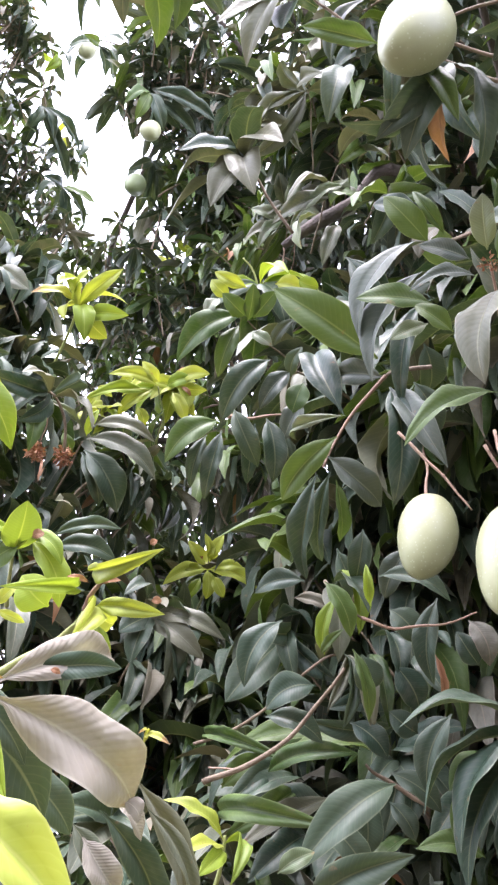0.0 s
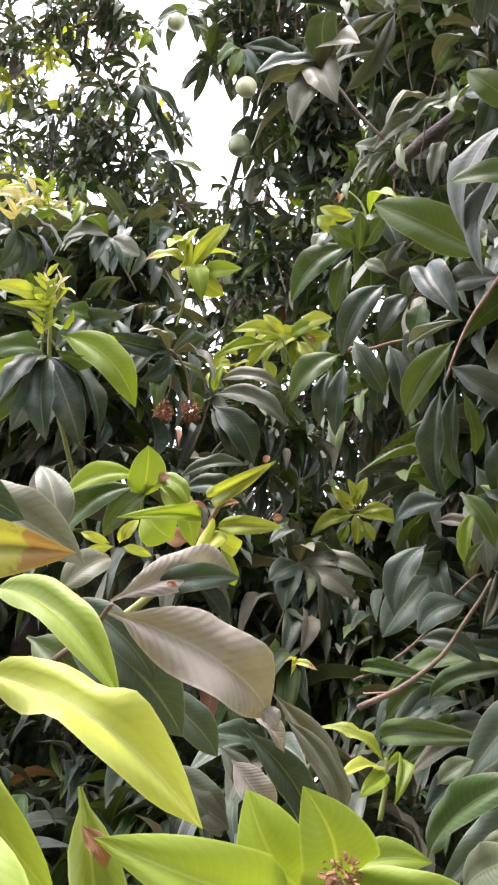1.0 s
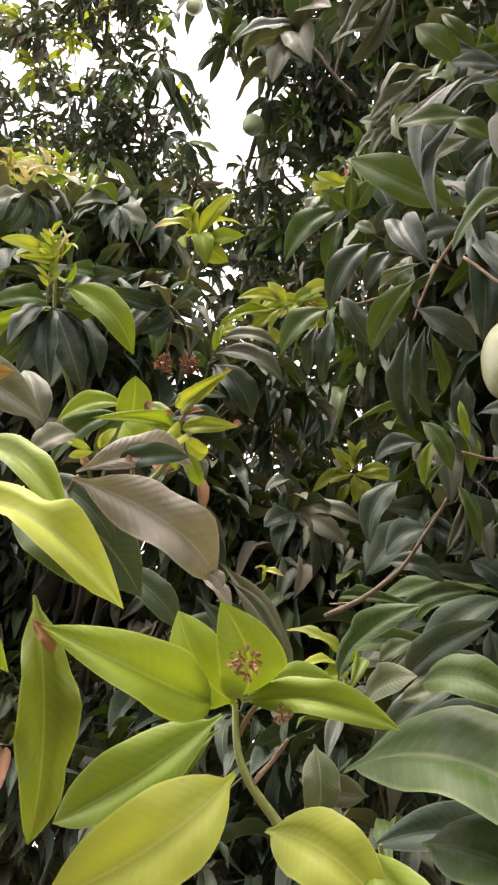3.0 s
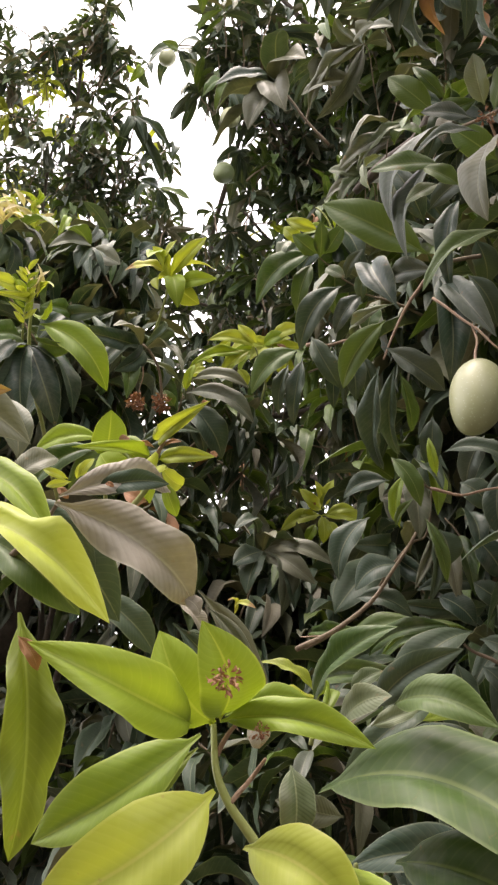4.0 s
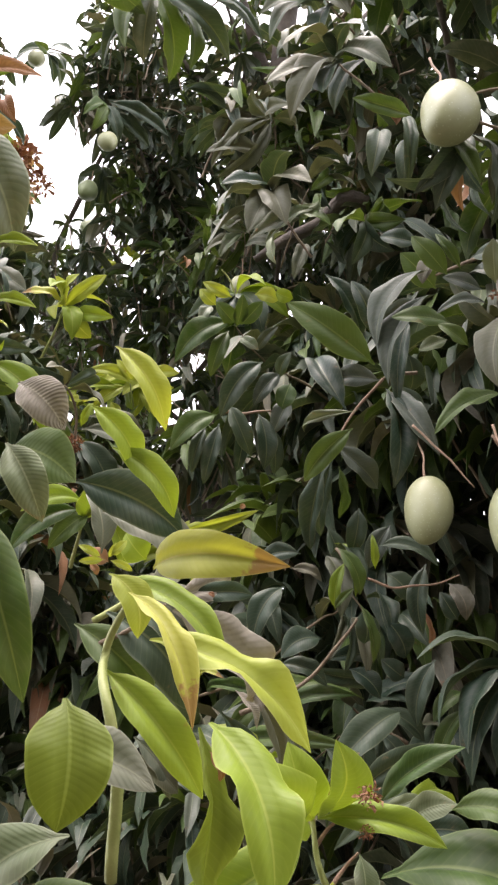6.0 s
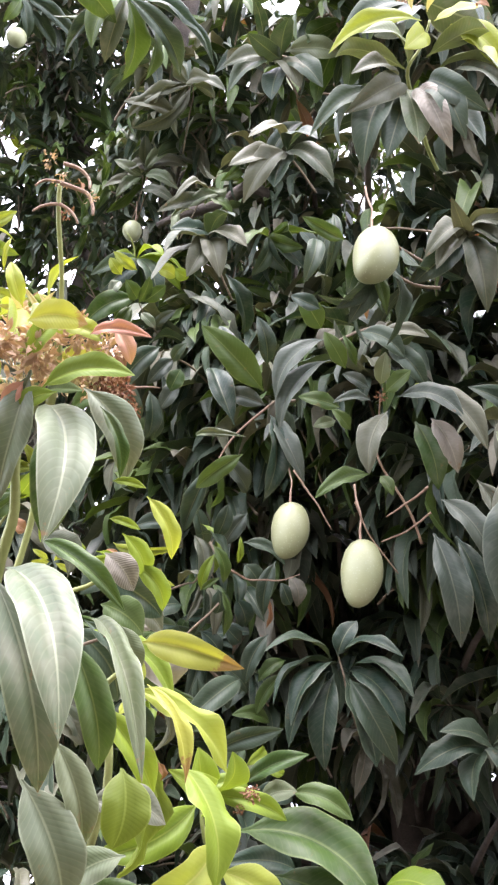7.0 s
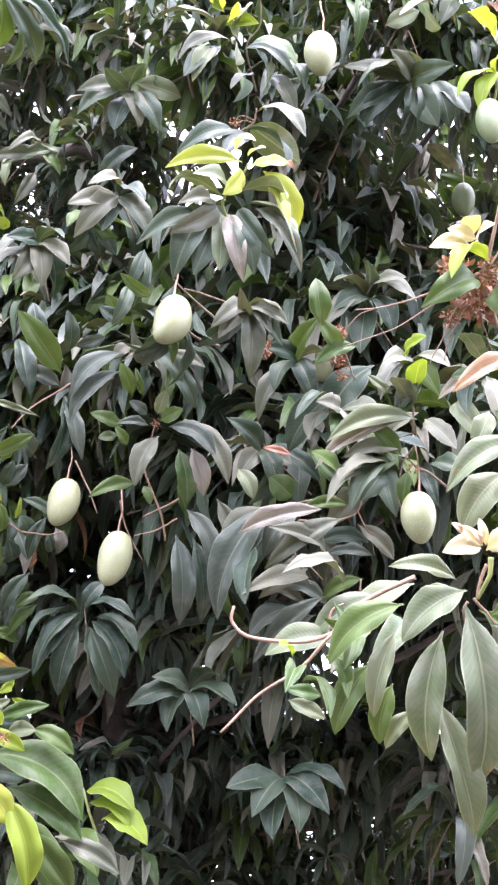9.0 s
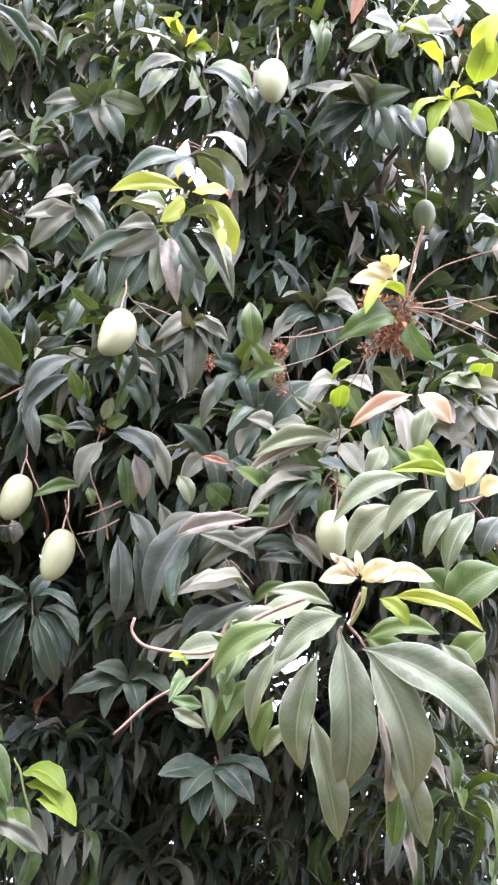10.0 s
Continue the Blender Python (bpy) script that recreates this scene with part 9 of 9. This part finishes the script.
s = shoot(main, -0.358, 1.545, 3.993, [(0.000, 0.000, 0.000), (-0.000, 0.048, -0.079), (-0.010, 0.080, -0.124)], 0.0022, TWIG)
leaf(s, SAGE, 0.000, 0.000, 0.000, -165, 11, 0.108, 0.043, -119, 9)
leaf(s, SAGE, -0.003, 0.002, -0.000, 160, -49, 0.120, 0.043, -111, 10)
leaf(s, SAGE, 0.005, -0.003, 0.001, -28, -37, 0.153, 0.047, 102, 11)
leaf(s, SAGE, 0.004, -0.013, 0.018, -57, 9, 0.128, 0.047, 131, 9)
leaf(s, DUSTY, -0.001, 0.016, -0.026, 175, -13, 0.125, 0.042, -104, 12)
leaf(s, DUSTY, 0.002, 0.025, -0.043, -28, -35, 0.157, 0.043, 102, 11)
leaf(s, DUSTY, -0.002, -0.020, 0.035, -100, 28, 0.097, 0.047, -157, 9)
leaf(s, DUSTY, 0.002, 0.028, 0.056, -42, -18, 0.178, 0.053, 110, 13)
leaf(s, DUSTY, 0.006, 0.022, 0.167, -42, -1, 0.192, 0.054, 118, 13)
leaf(s, DUSTY, 0.011, -0.003, 0.204, -25, -28, 0.225, 0.050, 106, 13)
leaf(s, DUSTY, 0.024, 0.028, 0.142, -25, -28, 0.225, 0.050, 105, 13)

s = shoot(left, -0.655, 1.661, 3.416, [(0.000, 0.000, 0.000), (0.003, 0.060, -0.018), (-0.001, 0.122, -0.041)], 0.003, GREEN_TWIG)
leaf(s, YOUNG, 0.000, 0.000, 0.000, -144, -12, 0.135, 0.040, -105, 12)
leaf(s, YOUNG, -0.015, 0.003, -0.008, 174, -45, 0.115, 0.040, -120, 10)
leaf(s, YOUNG, 0.005, -0.006, 0.008, -123, 16, 0.073, 0.036, -130, 9)
leaf(s, LIME, 0.022, 0.003, 0.004, -18, 3, 0.076, 0.042, 119, 9)
leaf(s, YOUNG, 0.044, -0.001, 0.015, -13, 5, 0.096, 0.044, 122, 11)
leaf(s, YOUNG, 0.035, 0.015, -0.005, 49, -48, 0.090, 0.036, 125, 9)
leaf(s, LIME, -0.023, 0.008, -0.016, -162, -21, 0.163, 0.039, -99, 10)
leaf(s, YOUNG, -0.053, 0.027, -0.046, 65, -40, 0.056, 0.033, 133, 9)
leaf(s, YOUNG, -0.154, -0.005, -0.015, 152, -60, 0.064, 0.033, -139, 9)
leaf(s, YOUNG, -0.160, -0.011, -0.010, 13, -31, 0.052, 0.026, 112, 9)
leaf(s, RUST, 0.062, -0.003, -0.006, 37, -21, 0.036, 0.013, 119, 3)
leaf(s, YOUNG, -0.099, 0.001, -0.004, -41, 18, 0.051, 0.030, 146, 9)

s = shoot(left, -0.741, 0.871, 2.741, [(0.000, 0.000, 0.000), (-0.013, 0.036, -0.024), (-0.033, 0.074, -0.053), (-0.053, 0.120, -0.074)], 0.0024, GREEN_TWIG)
leaf(s, YOUNG, 0.001, -0.004, 0.004, -30, 17, 0.030, 0.010, 154, 9)
leaf(s, YOUNG, -0.001, 0.001, -0.002, -111, 4, 0.022, 0.010, -127, 9)
leaf(s, LIME, -0.003, 0.006, -0.007, -18, 8, 0.026, 0.008, 145, 9)
leaf(s, YOUNG, -0.004, 0.011, -0.011, -112, 12, 0.030, 0.010, -127, 10)
leaf(s, LIME, -0.006, 0.015, -0.016, -21, 9, 0.026, 0.012, 147, 10)
leaf(s, LIME, -0.007, 0.020, -0.021, -107, 11, 0.026, 0.012, -129, 9)
leaf(s, YOUNG, -0.009, 0.025, -0.026, -23, 9, 0.025, 0.012, 147, 10)
leaf(s, LIME, -0.011, 0.029, -0.031, -104, 10, 0.024, 0.010, -129, 7)
leaf(s, YOUNG, -0.012, 0.034, -0.036, -28, 16, 0.029, 0.010, 151, 10)
leaf(s, LIME, -0.014, 0.039, -0.041, -116, -1, 0.021, 0.008, -124, 9)
leaf(s, LIME, -0.015, 0.044, -0.046, -33, 15, 0.025, 0.012, 155, 10)
leaf(s, YLIME, -0.017, 0.049, -0.051, -119, 11, 0.037, 0.008, -124, 9)
leaf(s, YLIME, -0.019, 0.053, -0.056, -22, 16, 0.033, 0.010, 147, 10)
leaf(s, YOUNG, -0.020, 0.058, -0.061, -109, 12, 0.028, 0.010, -127, 7)
leaf(s, LIME, 0.007, 0.067, -0.059, 42, -30, 0.170, 0.064, 112, 13)
leaf(s, LIME, -0.058, 0.005, -0.001, 13, -25, 0.047, 0.027, 118, 9)
leaf(s, GREEN, -0.031, 0.075, -0.053, 173, -46, 0.079, 0.036, -138, 14)

s = shoot(left, -0.526, 1.985, 3.072, [(0.000, 0.000, 0.000), (-0.011, 0.049, -0.028), (-0.040, 0.111, -0.064)], 0.003, GREEN_TWIG)
leaf(s, YLIME, 0.000, 0.000, 0.000, -156, -36, 0.129, 0.043, -94, 12)
leaf(s, YLIME, 0.000, 0.000, 0.000, 16, -10, 0.139, 0.043, 102, 11)
leaf(s, YLIME, 0.000, 0.000, 0.000, 86, -63, 0.076, 0.039, 153, 9)
leaf(s, YLIME, 0.002, -0.010, 0.011, -116, 9, 0.089, 0.038, -122, 11)
leaf(s, YLIME, 0.009, -0.012, 0.018, -56, 36, 0.079, 0.033, 157, 9)
leaf(s, YOUNG, 0.006, -0.010, 0.014, -94, 30, 0.081, 0.027, -147, 10)
leaf(s, YLIME, 0.016, -0.002, -0.004, -5, 5, 0.080, 0.032, 106, 11)
leaf(s, YOUNG, -0.009, -0.007, -0.014, -138, -15, 0.061, 0.031, -105, 10)
leaf(s, YLIME, 0.017, 0.008, -0.014, 45, -47, 0.062, 0.033, 119, 10)
leaf(s, LIME, -0.016, 0.009, -0.019, 160, -62, 0.071, 0.030, -124, 9)
leaf(s, YOUNG, 0.008, -0.034, 0.010, -53, 33, 0.033, 0.016, 155, 7)
leaf(s, RUST, -0.006, -0.038, 0.005, -124, 29, 0.019, 0.011, -131, 3)

s = shoot(left, -1.230, 1.106, 3.514, [(0.000, 0.000, 0.000), (-0.005, 0.035, -0.024), (-0.021, 0.099, -0.055)], 0.0022, GREEN_TWIG)
leaf(s, CREAM, 0.001, -0.004, 0.004, -75, -24, 0.021, 0.013, -128, 9)
leaf(s, CREAM, 0.011, -0.003, -0.006, -116, -24, 0.045, 0.016, -120, 9)
leaf(s, CREAM, -0.011, 0.017, 0.023, -57, -44, 0.070, 0.015, -105, 9)
leaf(s, YOUNG, -0.006, 0.017, 0.010, -11, -14, 0.047, 0.015, 138, 9)
leaf(s, YLIME, 0.007, 0.012, -0.008, -31, -18, 0.048, 0.016, 154, 9)
leaf(s, YLIME, -0.009, 0.009, -0.015, -50, 0, 0.053, 0.010, -156, 9)
leaf(s, CREAM, 0.000, 0.016, -0.017, -47, -32, 0.051, 0.016, -149, 10)
leaf(s, CREAM, -0.003, 0.011, -0.030, -48, 50, 0.037, 0.013, -159, 9)
leaf(s, YLIME, -0.005, 0.014, -0.033, -17, 42, 0.036, 0.016, 150, 9)
leaf(s, YOUNG, 0.004, 0.028, -0.027, -142, 10, 0.050, 0.016, -123, 9)
leaf(s, CREAM, -0.001, 0.022, -0.040, -40, -23, 0.022, 0.010, 165, 7)
leaf(s, CREAM, -0.003, 0.031, -0.035, -112, -12, 0.049, 0.013, -123, 10)
leaf(s, CREAM, -0.020, 0.048, -0.016, -92, -37, 0.066, 0.016, -109, 7)
leaf(s, YOUNG, -0.002, 0.025, -0.060, -127, 44, 0.046, 0.013, -115, 10)
leaf(s, CREAM, 0.003, 0.043, -0.045, -43, -30, 0.042, 0.010, -160, 7)
leaf(s, CREAM, -0.022, 0.051, -0.036, -45, -40, 0.061, 0.015, -143, 11)
leaf(s, YLIME, -0.020, 0.048, -0.048, -41, -17, 0.034, 0.016, -164, 11)
leaf(s, YLIME, -0.006, 0.043, -0.066, -22, -15, 0.054, 0.011, 144, 9)

s = shoot(left, -1.093, 1.137, 3.484, [(0.000, 0.000, 0.000), (-0.004, 0.034, -0.024), (-0.019, 0.099, -0.054)], 0.0022, GREEN_TWIG)
leaf(s, LIME, -0.005, -0.006, 0.003, -55, -34, 0.030, 0.013, -141, 9)
leaf(s, YLIME, 0.005, 0.007, 0.011, -123, -13, 0.061, 0.010, -124, 7)
leaf(s, CREAM, -0.013, 0.004, 0.003, -73, -41, 0.041, 0.010, -109, 9)
leaf(s, LIME, -0.007, 0.011, 0.000, -28, -28, 0.058, 0.016, 141, 9)
leaf(s, CREAM, 0.011, 0.002, -0.027, 36, 57, 0.017, 0.010, 114, 9)
leaf(s, YLIME, -0.000, 0.001, -0.033, -46, 28, 0.028, 0.013, -163, 9)
leaf(s, YLIME, -0.017, 0.031, 0.004, -53, -38, 0.070, 0.013, -138, 10)
leaf(s, CREAM, 0.001, 0.016, -0.032, -158, 11, 0.046, 0.010, -125, 7)
leaf(s, CREAM, -0.011, 0.021, -0.029, -108, -22, 0.055, 0.013, -121, 10)
leaf(s, CREAM, -0.017, 0.028, -0.025, -107, -15, 0.029, 0.015, -124, 7)
leaf(s, YLIME, 0.002, 0.027, -0.043, -81, -49, 0.031, 0.013, -91, 11)
leaf(s, CREAM, 0.013, 0.028, -0.054, -7, 20, 0.047, 0.013, 141, 11)
leaf(s, YLIME, -0.000, 0.034, -0.052, -6, 3, 0.050, 0.016, 138, 11)
leaf(s, YLIME, 0.003, 0.031, -0.063, -99, -32, 0.035, 0.011, -114, 7)
leaf(s, YLIME, -0.018, 0.060, -0.028, -91, -19, 0.059, 0.015, -125, 10)
leaf(s, LIME, -0.009, 0.054, -0.048, -27, -13, 0.026, 0.013, 146, 9)

s = shoot(left, -1.313, 1.111, 3.380, [(0.000, 0.000, 0.000), (-0.005, 0.034, -0.024), (-0.022, 0.098, -0.055)], 0.0022, GREEN_TWIG)
leaf(s, YLIME, 0.012, -0.013, -0.011, -166, 11, 0.062, 0.010, -125, 9)
leaf(s, YOUNG, -0.011, 0.001, 0.008, -99, -29, 0.024, 0.016, -113, 10)
leaf(s, YLIME, 0.001, 0.003, -0.003, -73, -26, 0.042, 0.016, -121, 10)
leaf(s, YLIME, 0.006, 0.002, -0.015, -142, 11, 0.048, 0.014, -120, 9)
leaf(s, CREAM, -0.023, 0.022, 0.010, -69, -46, 0.071, 0.013, -87, 9)
leaf(s, YLIME, -0.007, 0.018, -0.007, -23, -0, 0.033, 0.015, 150, 10)
leaf(s, YOUNG, 0.000, 0.011, -0.028, -11, -3, 0.019, 0.014, 140, 9)
leaf(s, CREAM, 0.003, 0.023, -0.023, -6, 1, 0.070, 0.014, 138, 11)
leaf(s, YLIME, -0.021, 0.038, -0.006, -38, -30, 0.086, 0.013, 164, 7)
leaf(s, YLIME, -0.008, 0.039, -0.015, -13, -22, 0.056, 0.013, 130, 10)
leaf(s, CREAM, -0.002, 0.039, -0.027, -93, -36, 0.022, 0.013, -106, 10)
leaf(s, YLIME, -0.009, 0.033, -0.041, -53, -28, 0.051, 0.011, -135, 10)
leaf(s, CREAM, -0.016, 0.055, -0.021, -29, -16, 0.050, 0.016, 151, 10)
leaf(s, YLIME, 0.005, 0.039, -0.054, -120, -13, 0.056, 0.016, -119, 9)
leaf(s, YOUNG, -0.012, 0.050, -0.044, -52, -17, 0.044, 0.010, -146, 10)
leaf(s, YLIME, 0.003, 0.045, -0.063, -22, -24, 0.025, 0.010, 136, 7)
tuft(s, 0.027, -0.011, 0.108, 0.03, 8)
tuft(s, 0.088, -0.020, 0.074, 0.02, 6)
leaf(s, RUST, -0.004, -0.056, 0.057, -28, 28, 0.073, 0.026, 159, 9)
leaf(s, RUST, -0.039, 0.024, -0.049, -18, 12, 0.047, 0.023, 149, 9)

s = shoot(left, -1.063, 1.161, 2.781, [(0.000, 0.000, 0.000), (-0.008, 0.012, -0.018), (-0.019, 0.023, -0.036)], 0.0016, TWIG)
tuft(s, -0.019, 0.025, -0.039, 0.032, 26)
leaf(s, DARK, 0.000, 0.000, 0.000, 135, -50, 0.090, 0.033, -165, 9)

close_crown(main, "dark green dusty mango leaves")
close_crown(back, "dark green mango leaves, thin against the sky")
close_crown(left, "dark green mango leaves")
close_crown(far, "dark green mango leaves, thin against the sky")
for owner in SCREEN_TREES:
    close_crown(owner, "dark green mango leaves")
